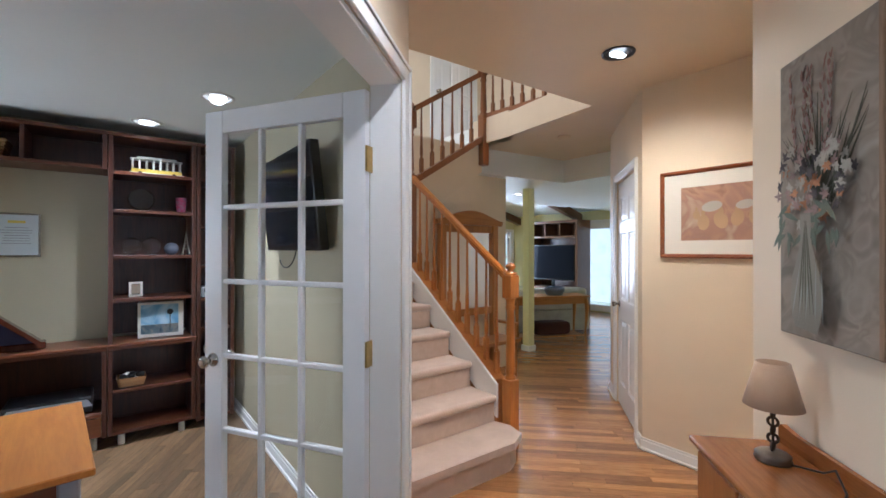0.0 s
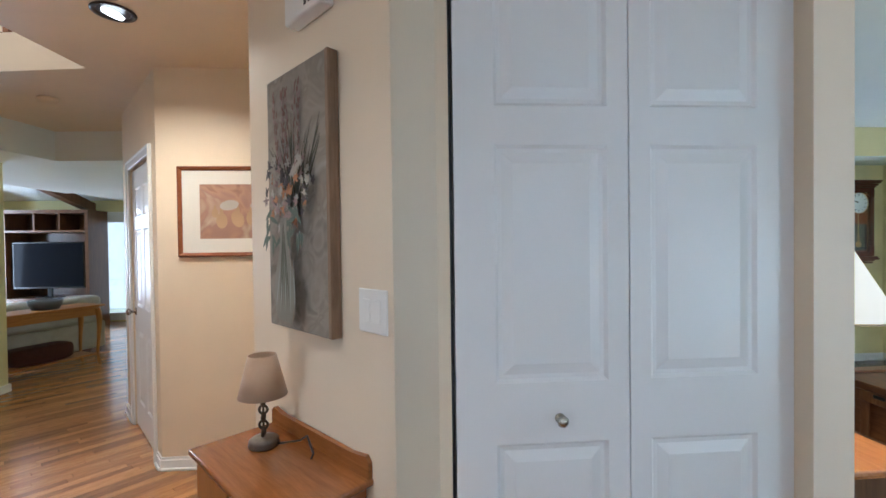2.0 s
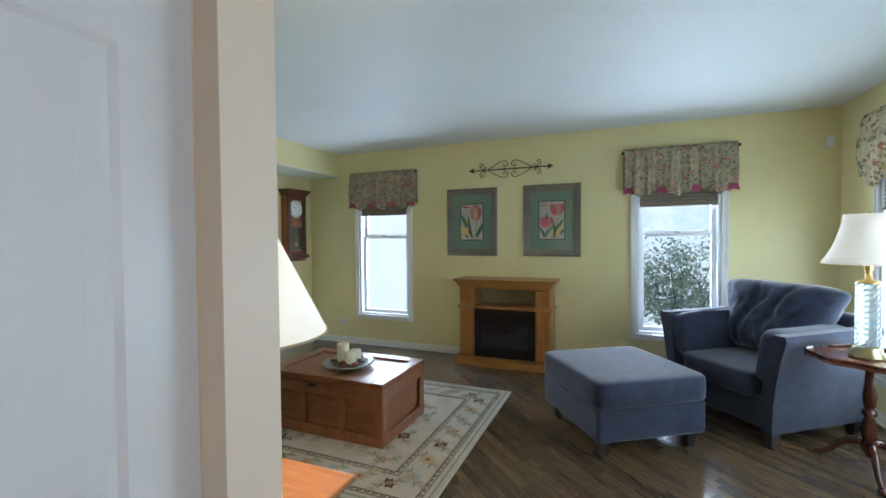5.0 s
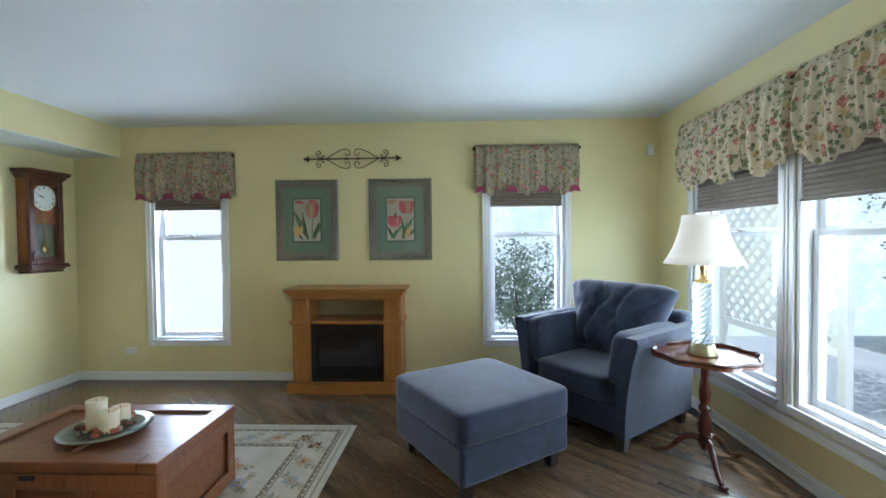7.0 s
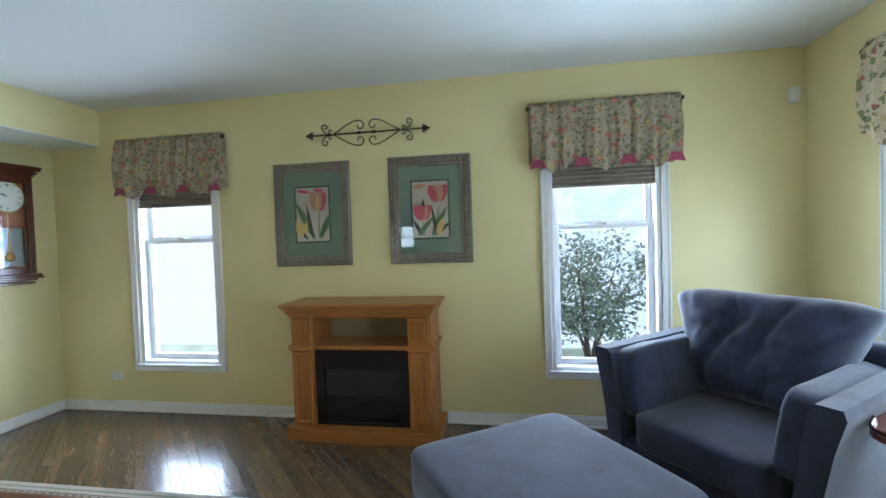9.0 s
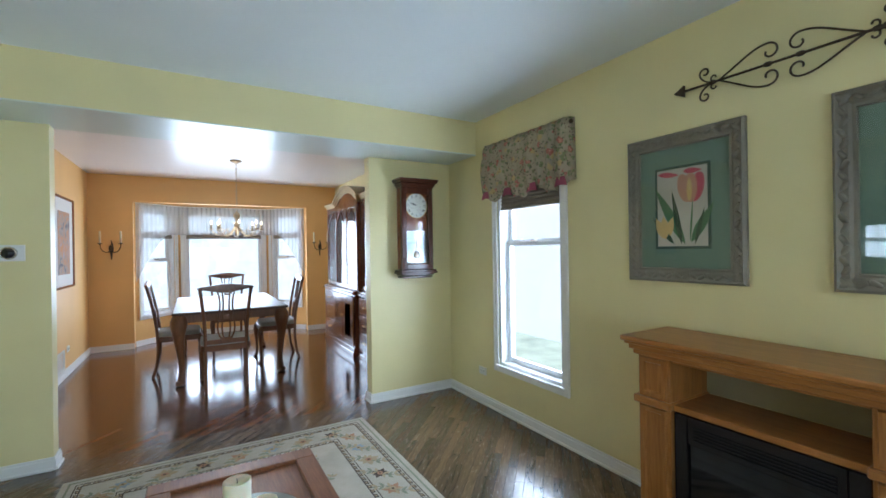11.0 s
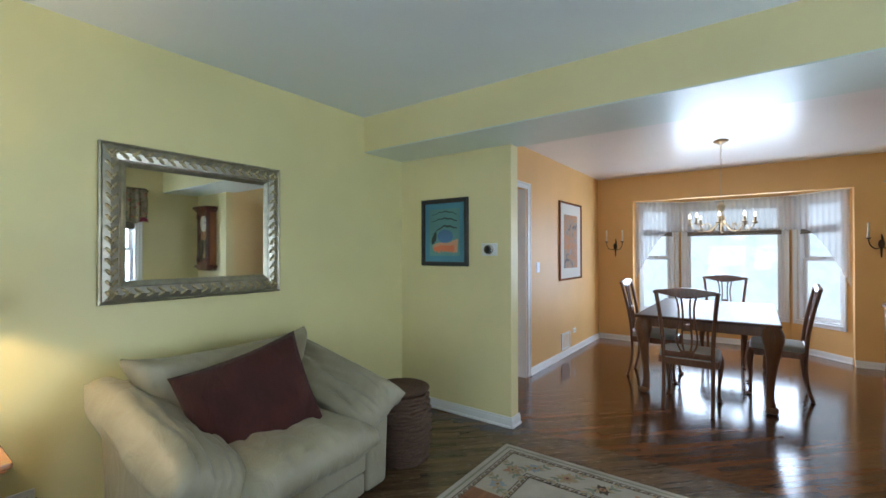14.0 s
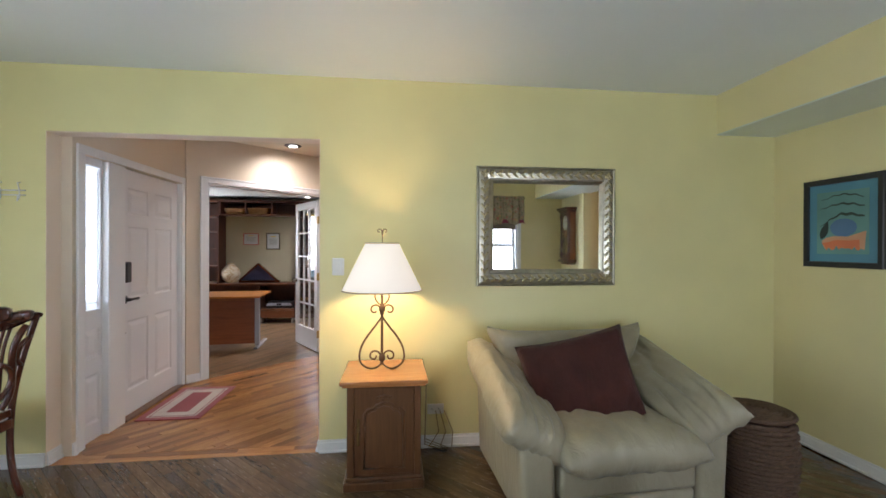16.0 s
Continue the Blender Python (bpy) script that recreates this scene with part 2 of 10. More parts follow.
def run_trim(name, p0, p1, skips=(), h=0.085, t=0.015, z=0.0, mat=None):
    """A baseboard with a rounded top and a shoe along the right-hand side of p0 to p1."""
    L = math.hypot(p1[0] - p0[0], p1[1] - p0[1])
    bm = bmesh.new()
    xs, cur = [], 0.0
    for a, b in sorted(skips):
        if a > cur:
            xs.append((cur, a))
        cur = max(cur, b)
    if cur < L:
        xs.append((cur, L))
    for a, b in xs:
        box(bm, (a, -t, z), (b, -0.0005, z + h * 0.8))
        box(bm, (a, -t * 0.6, z + h * 0.8), (b, -0.0005, z + h))
        box(bm, (a, -t - 0.012, z), (b, -t, z + 0.02), 0.004)
    return structure(name, bm, [mat or TRIM], "", frame_of(p0, p1))

# ---- structure ----
CH = 2.59
SCH = 2.36      # study ceiling
wall("wall_south", (8.1, -4.035), (-2.2, -4.035), 0, CH, 0.15, (LIVING, LIVING),
     [(8.1 - 3.05, 8.1 - 2.30, 0.41, 2.14), (8.1 + 0.38, 8.1 + 1.14, 0.41, 2.14)])
wall("wall_west_living", (-2.05, -4.035), (-2.05, 0.348), 0, CH, 0.15, (LIVING, LIVING), [(0.64, 1.59, 0.42, 2.12), (1.71, 3.0, 0.42, 2.12)])
wall("wall_mirror", (-2.05, 0.228), (3.857, 0.228), 0, CH, 0.12, (LIVING_GREEN, FOYER), [(0.73, 2.446, 0, 2.16)])
wall("wall_divider", (3.857, 0.348), (3.857, -4.035), 0, CH, 0.12, (LIVING, DINING), [(1.290, 3.518, 0, 2.29)])
structure("beam", bx(((3.364, -4.035, 2.292), (3.857, 0.228, CH)), bevel=0), LIVING)
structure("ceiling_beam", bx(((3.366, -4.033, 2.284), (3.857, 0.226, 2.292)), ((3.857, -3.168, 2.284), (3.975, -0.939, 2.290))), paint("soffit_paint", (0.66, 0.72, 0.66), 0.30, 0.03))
wall("wall_dining_north", (3.977, -0.45), (8.0, -0.45), 0, CH, 0.12, (DINING, TRIM), [(0.0, 1.20, 0, 2.12)])
wall("wall_bay", (7.94, -0.45), (7.94, -4.035), 0, CH, 0.12, (DINING, DINING), [(0.53, 3.06, 0, 2.20)])
BAY = [(8.06, -0.98), (8.62, -1.55), (8.62, -2.94), (8.06, -3.51)]
wall("wall_bay_north", (8.06, -0.98), (8.62, -1.55), 0, 2.4, 0.12, (DINING, DINING), [(0.12, 0.70, 0.45, 2.12)])
wall("wall_bay_east", (8.62, -1.55), (8.62, -2.94), 0, 2.4, 0.12, (DINING, DINING), [(0.07, 1.32, 0.45, 2.12)])
wall("wall_bay_south", (8.62, -2.94), (8.06, -3.51), 0, 2.4, 0.12, (DINING, DINING), [(0.10, 0.68, 0.45, 2.12)])
structure("ceiling_bay", bx(((8.06, -3.6, 2.26), (8.8, -0.9, 2.4))), CEIL)

wall("wall_entry", (-1.25, 0.348), (-1.25, 1.88), 0, CH, 0.15, (FOYER, TRIM), [(0.10, 0.37, 0, 2.06), (0.54, 1.47, 0, 2.06)])
SD0, SD1 = (-1.235, 1.893), (0.09, 3.073)
SL = math.hypot(SD1[0] - SD0[0], SD1[1] - SD0[1])
wall("wall_study_door", SD0, SD1, 0, CH, 0.12, (FOYER, STUDY), [(0.20, 1.665, 0, 2.095)])
structure("wall_entry_corner", bx(((-1.4, 1.88, 0), (-1.25, 2.0, CH))), FOYER)
wall("wall_stair_west", (0.09, 3.20), (0.09, 6.3), 0, 5.0, 0.10, (FOYER, STUDY))
wall("wall_study_north", (0.0, 5.945), (-3.2, 5.945), 0, CH, 0.12, (FOYER, STUDY))
wall("wall_study_north_face", (-3.2, 5.80), (0.0, 5.80), 0, CH, 0.02, (STUDY, STUDY))
# the opening is unseen, cut to let the added study fill in
wall("wall_study_west", (-3.2, 1.9), (-3.2, 6.3), 0, CH, 0.12, (STUDY, STUDY), [(2.95, 3.85, 0.9, 2.1)])
wall("wall_study_south", (-1.4, 1.93), (-3.2, 1.93), 0, CH, 0.12, (STUDY, STUDY))

wall("wall_closet_south", (0.455, 0.348), (0.52, 0.348), 0, CH, 0.004, (FOYER, FOYER))
wall("wall_closet_back", (1.1, 1.9), (1.1, 0.348), 0, CH, 0.05, (FOYER, FOYER))
structure("closet_header", bx(((0.455, 0.352, 2.42), (0.60, 1.385, CH))), FOYER)
structure("closet_jamb", bx(((0.455, 1.385, 0), (0.60, 1.42, CH))), FOYER)
wall("wall_closet_splay", (0.36, 1.54), (0.455, 1.42), 0, CH, 0.1, (FOYER, FOYER))
wall("wall_canvas", (1.02, 2.127), (0.36, 1.54), 0, CH, 0.12, (FOYER, FOYER))
wall("wall_recess_south", (2.12, 2.05), (1.05, 2.05), 0, CH, 0.12, (FOYER, FOYER))
wall("wall_picture", (2.12, 3.116), (2.12, 2.05), 0, CH, 0.12, (FOYER, FOYER))
DW0, DW1 = (3.16, 3.98), (2.12, 3.116)
wall("wall_hall_door", DW0, DW1, 0, CH, 0.12, (FOYER, FOYER), [(0.37, 1.17, 0, 2.06)])
wall("wall_hall_east", (3.70, 4.0), (3.16, 3.98), 0, CH, 0.12, (FOYER, FOYER))

structure("trim_arch_reveal", bx(((0.3925, 0.2255, 0), (0.3955, 0.351, 2.157)), ((-1.3195, 0.2255, 0), (-1.3165, 0.351, 2.157)), ((-1.3165, 0.2255, 2.154), (0.3925, 0.351, 2.157))), paint("reveal_cream", (0.84, 0.71, 0.56), 0.5, 0.03))

# ceilings
structure("ceiling_living", bx(((-2.2, -4.2, CH), (3.97, 0.348, CH + 0.1))), CEIL)
structure("ceiling_dining", bx(((3.97, -4.2, CH), (8.06, -0.45, CH + 0.1))), paint("dining_ceiling_paint", (0.79, 0.76, 0.73), 0.28, 0.02, 0.05))
bm = bmesh.new()
prism(bm, [(-1.4, 0.348), (2.3, 0.348), (2.3, 2.2), (2.16, 3.55), (0.09, 3.66), (-0.05, 3.2), (-1.4, 1.9)], CH, CH + 0.25)
structure("ceiling_foyer", bm, FOYER)
bm = bmesh.new()
prism(bm, [(2.16, 3.55), (2.3, 2.2), (3.8, 3.9), (3.74, 4.98), (2.40, 5.13), (2.30, 4.6)], CH, CH + 0.25)
structure("ceiling_hall", bm, FOYER)
bm = bmesh.new()
prism(bm, [(2.40, 5.13), (3.74, 4.98), (3.70, 3.98), (5.5, 3.98), (6.4, 6.9), (2.4, 6.9)], 2.30, CH + 0.25)
structure("ceiling_soffit", bm, CEIL)
structure("ceiling_study", bx(((-3.4, 1.6, SCH), (-1.42, 6.4, CH + 0.1)), ((-1.42, 2.02, SCH), (-1.15, 6.4, CH + 0.1)), ((-1.15, 3.2, SCH), (-0.01, 6.4, CH + 0.1))), CEIL)
bm = bmesh.new()
prism(bm, [(-1.15, 2.1), (-1.15, 3.2), (-0.01, 3.2), (-0.01, 3.12)], SCH, CH + 0.1)
structure("ceiling_study_corner", bm, CEIL)

# far rooms: family room and kitchen
wall("wall_halltree", (1.40, 5.24), (2.93, 5.24), 0, 2.62, 0.12, (FOYER, FOYER))
wall("wall_hall_north", (2.93, 5.36), (2.93, 6.70), 0, 2.5, 0.12, (FAMILY, FAMILY))
wall("wall_family_west", (2.93, 6.90), (2.93, 9.8), 0, 3.8, 0.12, (FAMILY, FAMILY))
wall("wall_family_east", (8.0, 10.0), (8.0, 3.9), 0, 2.35, 0.15, (FAMILY, FAMILY), [(10 - 7.55, 10 - 6.55, 0.02, 2.05)])
wall("wall_family_north", (2.93, 9.8), (8.0, 9.8), 0, 2.35, 0.15, (FAMILY, FAMILY), [(4.42, 5.0, 0.5, 1.95)])
wall("wall_kitchen_north", (8.0, 3.9), (3.16, 3.98), 0, 2.6, 0.12, (FAMILY, FAMILY))
wall("wall_kitchen_east", (6.9, 3.9), (6.9, -0.33), 0, CH, 0.12, (TRIM, TRIM), [(1.5, 3.3, 1.05, 2.05)])
wall("wall_kitchen_west", (3.80, 0.36), (3.80, 3.9), 0, CH, 0.12, (TRIM, TRIM))
structure("ceiling_kitchen", bx(((3.8, -0.33, CH), (7.0, 4.0, CH + 0.1))), CEIL)
bm = bmesh.new()
for q in ([(2.9, 6.9, 3.7), (8.2, 6.9, 2.32), (8.2, 10, 2.32), (2.9, 10, 3.7)],):
    lo, hi = [bm.verts.new(p) for p in q], [bm.verts.new((p[0], p[1], p[2] + 0.1)) for p in q]
    bm.faces.new(lo[::-1]), bm.faces.new(hi)
    for i in range(4):
        bm.faces.new((lo[i], lo[(i + 1) % 4], hi[(i + 1) % 4], hi[i]))
structure("ceiling_family", bm, CEIL)
structure("wall_family_gable", bx(((2.4, 6.78, 2.55), (6.4, 6.9, 3.8))), CEIL)
structure("ceiling_family_south", bx(((5.5, 3.9, 2.32), (8.2, 6.9, 2.45))), CEIL)
structure("ceiling_upstairs", bx(((0, 2.0, 5.0), (4.0, 6.8, 5.1))), CEIL)
wall("wall_upstairs_north", (0.0, 6.66), (4.0, 6.66), 2.5, 5.0, 0.12, (FOYER, FOYER))
wall("wall_upstairs_east", (3.9, 7.6), (3.9, 2.0), 2.84, 5.0, 0.12, (FOYER, FOYER))
wall("wall_upstairs_south", (3.9, 2.1), (0.0, 2.1), 2.84, 5.0, 0.12, (FOYER, FOYER))
wall("wall_upstairs_west", (0.0, 2.1), (0.0, 3.3), 2.84, 5.0, 0.12, (FOYER, FOYER))
structure("subfloor", bx(((-2.18, -4.17, -0.12), (9.0, 1.6, -0.02)), ((-3.4, 1.6, -0.12), (9.0, 10.0, -0.02))), paint("subfloor_wood", (0.10, 0.05, 0.025), 0.5))
ground = structure("ground", bx(((-60, -60, -0.5), (70, 70, -0.45))), paint("lawn", (0.46, 0.50, 0.38), 0.9, 0.3))

# ---- baseboards ----
run_trim("baseboard", (3.857, -4.035), (-2.05, -4.035))
run_trim("baseboard", (-2.05, -4.035), (-2.05, 0.228))
run_trim("baseboard", (-2.05, 0.228), (3.857, 0.228), [(0.73, 2.446)])
run_trim("baseboard", (3.857, 0.228), (3.857, -4.035), [(1.170, 3.398)])
run_trim("baseboard", (3.842, -0.942), (3.992, -0.942))
run_trim("baseboard", (3.992, -3.170), (3.842, -3.170))
run_trim("baseboard", (5.27, -0.45), (7.94, -0.45))
run_trim("baseboard", (7.94, -0.45), (7.94, -4.035), [(0.53, 3.06)])
for a, b in zip(BAY, BAY[1:]):
    run_trim("baseboard", a, b)
run_trim("baseboard", (7.94, -4.035), (3.977, -4.035))
run_trim("baseboard", (-1.32, 0.228), (-1.32, 0.348))
run_trim("baseboard", (0.396, 0.348), (0.396, 0.228))
run_trim("baseboard", (1.02, 2.127), (0.36, 1.54))
run_trim("baseboard", (2.12, 3.116), (2.12, 2.05))
run_trim("baseboard", DW0, DW1, [(0.30, 1.24)])
run_trim("baseboard", (-1.25, 0.348), (-1.25, 0.378))
run_trim("baseboard", SD0, SD1, [(0.13, 1.735)])
run_trim("baseboard", (-0.01, 5.79), (-0.01, 3.1))
run_trim("baseboard", (-3.2, 1.95), (-3.2, 6.3))

# ---- windows and doors of the house ----
VINYL = paint("white_vinyl", (0.82, 0.83, 0.84), 0.25, 0.01, 0.02)
SHADE_CLOTH = fabric("pleated_shade", (0.20, 0.17, 0.13), (0.27, 0.23, 0.18), 0.9, 200, 0.1)
BRASS = metal("brass", (0.62, 0.44, 0.16), 0.28)
NICKEL = metal("satin_nickel", (0.50, 0.47, 0.42), 0.25)
BLACK = paint("black_metal", (0.015, 0.015, 0.017), 0.35, 0.1)


def casing(bm, w, z0, z1, cw=0.055, t=0.018, sill=True):
    """Moulded boards round an opening of width w, on the room's side (-y)."""
    for a, b in (((-cw, -t, z0 - (cw if sill else 0)), (0, -0.001, z1 + cw)), ((w, -t, z0 - (cw if sill else 0)), (w + cw, -0.001, z1 + cw)), ((0, -t, z1), (w, -0.001, z1 + cw))):
        box(bm, a, b, 0.004)
    for a, b in (((-cw, -t - 0.007, z0 - (cw if sill else 0)), (-cw + 0.018, -t, z1 + cw)), ((w + cw - 0.018, -t - 0.007, z0 - (cw if sill else 0)), (w + cw, -t, z1 + cw)), ((-cw, -t - 0.007, z1 + cw - 0.018), (w + cw, -t, z1 + cw))):
        box(bm, a, b, 0.003)
    if sill:
        box(bm, (0, -t, z0 - cw), (w, -0.001, z0), 0.004)


def window(name, m, w, z0, z1, rail, depth=0.15, single=False):
    """A double-hung window in an opening of width w from z0 to z1; its lower sash ends at height rail."""
    win = tagged(thing(name, "white vinyl double-hung window with clear panes", "", m), kind="structure")
    bm = bmesh.new()
    casing(bm, w, z0, z1)
    part("window_casing", bm, TRIM, win)
    d0 = depth * 0.45
    bm = bx(((0.001, 0, z0), (0.03, depth, z1)), ((w - 0.03, 0, z0), (w - 0.001, depth, z1)), ((0.03, 0, z1 - 0.03), (w - 0.03, depth, z1 - 0.001)), bevel=0.002)
    part("window_frame", bm, VINYL, win)
    part("window_sill", bx(((0.03, 0.0, z0 + 0.001), (w - 0.03, depth, z0 + 0.03)), ((-0.02, -0.035, z0 - 0.012), (w + 0.02, -0.018, z0 + 0.008)), bevel=0.003), VINYL, win)
    sashes = [(z0 + 0.03, z1 - 0.03, d0)] if single else [(z0 + 0.03, rail, d0), (rail - 0.02, z1 - 0.03, d0 + 0.035)]
    for a, b, y in sashes:
        f = 0.045
        bm = bx(((0.03, y, a), (0.03 + f, y + 0.03, b)), ((w - 0.03 - f, y, a), (w - 0.03, y + 0.03, b)), ((0.03 + f, y, a), (w - 0.03 - f, y + 0.03, a + f)), ((0.03 + f, y, b - f * 0.8), (w - 0.03 - f, y + 0.03, b)), bevel=0.003)
        part("window_sash", bm, VINYL, win)
        g = part("window_pane", bx(((0.03 + f, y + 0.012, a + f), (w - 0.03 - f, y + 0.018, b - f * 0.8))), GLASS, win)
        g.visible_shadow = False
    if not single:
        part("sash_lock", bx(((w / 2 - 0.03, d0 - 0.02, rail), (w / 2 + 0.03, d0 + 0.02, rail + 0.012)), bevel=0.004), NICKEL, win, "small metal sash lock")
    return win


def raised_panel(bm, x0, x1, z0, z1, y, s):
    """A raised field in a sunk moulding; s is the way out of the face along y."""
    rings = []
    for inset, d in ((0, 0), (0.010, -0.009), (0.022, -0.010), (0.050, -0.002), (0.053, -0.001)):
        i = min(inset, (x1 - x0) / 2 - 0.005, (z1 - z0) / 2 - 0.005)
        rings.append([bm.verts.new(p) for p in ((x0 + i, y + s * d, z0 + i), (x1 - i, y + s * d, z0 + i), (x1 - i, y + s * d, z1 - i), (x0 + i, y + s * d, z1 - i))])
    for a, b in zip(rings, rings[1:]):
        for k in range(4):
            bm.faces.new((a[k], a[(k + 1) % 4], b[(k + 1) % 4], b[k]))
    bm.faces.new(rings[-1])


def panel_leaf(w, h, t, panels, z0=0.0, sides=(-1, 1)):
    """A door leaf from x 0 to w, y -t/2 to t/2, with raised panels (x0, x1, z0, z1)."""
    bm = bmesh.new()
    xs = sorted({0.0, w, *[v for p in panels for v in p[:2]]})
    zs = sorted({z0, z0 + h, *[v for p in panels for v in p[2:]]})
    inside = lambda x, z: any(p[0] < x < p[1] and p[2] < z < p[3] for p in panels)
    for s in (-1, 1):
        y = s * t / 2
        for a, b in zip(xs, xs[1:]):
            for c, d in zip(zs, zs[1:]):
                if s not in sides or not inside((a + b) / 2, (c + d) / 2):
                    bm.faces.new([bm.verts.new(p) for p in ((a, y, c), (b, y, c), (b, y, d), (a, y, d))])
        if s in sides:
            for p in panels:
                raised_panel(bm, *p, y, s)
    for a, b in (((0, z0), (w, z0)), ((w, z0), (w, z0 + h)), ((w, z0 + h), (0, z0 + h)), ((0, z0 + h), (0, z0))):
        bm.faces.new([bm.verts.new(p) for p in ((a[0], -t / 2, a[1]), (b[0], -t / 2, b[1]), (b[0], t / 2, b[1]), (a[0], t / 2, a[1]))])
    bmesh.ops.remove_doubles(bm, verts=bm.verts[:], dist=1e-5)
    return bm


def six_panels(w, h=2.03):
    a, b, c, d = 0.11, w / 2 - 0.05, w / 2 + 0.05, w - 0.11
    return [(x0, x1, z0, z1) for x0, x1 in ((a, b), (c, d)) for z0, z1 in ((0.22, 0.80), (0.98, 1.58), (1.68, 1.90))]


def knob(parent, x, y, z, s, mat, name="door_knob"):
    """A round knob on a rose, standing out along y by the sign s."""
    bm = bmesh.new()
    t = Euler((radians(90 if s < 0 else -90), 0, 0)).to_matrix()
    lathe(bm, [(0.030, 0), (0.030, 0.006), (0.012, 0.012), (0.011, 0.03), (0.020, 0.036), (0.027, 0.048), (0.026, 0.058), (0.014, 0.066)], 18, (x, y, z), t)
    part(name, bm, mat, parent, "round " + mat.name.replace("_", " ") + " knob")


south = frame_of((8.1, -4.035), (-2.2, -4.035))
for i, a in enumerate((8.1 - 3.05, 8.1 + 0.38)):
    window("window_%d" % (i + 1), south @ pose(a, 0, 0), 0.75 if i == 0 else 0.76, 0.41, 2.14, 1.47)
westf = frame_of((-2.05, -4.035), (-2.05, 0.348))
window("window_3", westf @ pose(0.64, 0, 0), 0.95, 0.42, 2.12, 1.46)
window("window_4", westf @ pose(1.71, 0, 0), 1.29, 0.42, 2.12, 1.46)
structure("trim_big_window", bx(((1.59 + 0.065, -0.016, 0.355), (1.71 - 0.065, -0.001, 2.18)), ((0.56, -0.03, 0.30), (3.08, -0.001, 0.352)), bevel=0.003), TRIM, "", westf)
for i, (a, b, o) in enumerate(((BAY[0], BAY[1], (0.12, 0.70)), (BAY[1], BAY[2], (0.07, 1.32)), (BAY[2], BAY[3], (0.10, 0.68)))):
    window("window_%d" % (5 + i), frame_of(a, b) @ pose(o[0], 0, 0), o[1] - o[0], 0.45, 2.12, 1.32, 0.12, single=(i == 1))

# front door with its sidelight
entry = frame_of((-1.25, 0.348), (-1.25, 1.85))
fd = tagged(thing("door_1", "white six-panel front door, closed, beside a leaded sidelight", "", entry), kind="structure")
bm = panel_leaf(0.916, 2.03, 0.045, six_panels(0.916), 0.02)
xform(bm, pose(0.547, 0.055, 0))
part("door_leaf", bm, DOORPAINT, fd)
bm = bx(((0.03, -0.018, 0), (0.098, -0.001, 2.06)), ((0.102, -0.012, 0), (0.112, 0.148, 2.052)), ((0.345, -0.018, 0), (0.5465, 0.148, 2.052)), ((1.4635, -0.018, 0), (1.525, -0.001, 2.06)), ((1.4635, -0.0005, 0), (1.4685, 0.148, 2.052)), ((0.03, -0.02, 2.06), (1.525, -0.001, 2.12)), ((0.112, 0.1, 0), (1.465, 0.148, 0.02)), bevel=0.004)
part("door_frame", bm, TRIM, fd)
bm = panel_leaf(0.27, 0.95, 0.04, [(0.05, 0.22, 0.12, 0.48), (0.05, 0.22, 0.60, 0.82)])
xform(bm, pose(0.10, 0.05, 0))
box(bm, (0.10, 0.03, 0.95), (0.145, 0.07, 2.06))
box(bm, (0.325, 0.03, 0.95), (0.3445, 0.07, 2.06))
box(bm, (0.145, 0.03, 2.0), (0.325, 0.07, 2.06))
part("sidelight_frame", bm, DOORPAINT, fd)
FROST = paint("frosted_glass", (0.93, 0.97, 0.98), 0.2, 0.02)
FROST.node_tree.nodes["Principled BSDF"].inputs["Transmission Weight"].default_value = 0.97
part("sidelight_glass", bx(((0.145, 0.045, 0.95), (0.325, 0.052, 2.0))), FROST, fd, "frosted leaded glass").visible_shadow = False
bm = bmesh.new()
for x in (0.16, 0.31):
    tube(bm, [(x, 0.042, 0.97), (x, 0.042, 1.98)], 0.002, 5)
for z in (1.0, 1.15, 1.80, 1.95):
    tube(bm, [(0.145, 0.042, z), (0.325, 0.042, z)], 0.002, 5)
for zc in (1.2, 1.48, 1.75):
    for s in (-1, 1):
        tube(bm, [(0.235 + s * 0.05 * math.sin(math.pi * k / 10), 0.042, zc - 0.12 + 0.024 * k) for k in range(11)], 0.002, 5)
    tube(bm, [(0.235 + 0.03 * math.cos(k * math.tau / 14), 0.042, zc + 0.03 * math.sin(k * math.tau / 14)) for k in range(14)], 0.002, 5, True)
part("leading", bm, NICKEL, fd, "curled lead cames")
bm = bmesh.new()
box(bm, (0.585, -0.005, 1.12), (0.655, 0.032, 1.29), 0.012, 3)
part("keypad_lock", bm, BLACK, fd, "black electronic keypad lock")
bm = bmesh.new()
lathe(bm, [(0.032, 0), (0.032, 0.008), (0.014, 0.012), (0.014, 0.045)], 16, (0.62, 0.032, 0.98), Euler((radians(90), 0, 0)).to_matrix())
box(bm, (0.612, -0.02, 0.97), (0.735, -0.006, 0.992), 0.005, 2)
part("door_handle", bm, BLACK, fd, "black lever handle")
part("door_viewer", bx(((0.612, 0.028, 0.70), (0.624, 0.033, 0.712))), NICKEL, fd)
bm = bmesh.new()
box(bm, (0.545, -0.03, 0.001), (1.465, 0.03, 0.018), 0.004)
part("threshold", bm, wood("threshold_wood", (0.12, 0.06, 0.03), (0.2, 0.1, 0.05)), fd)

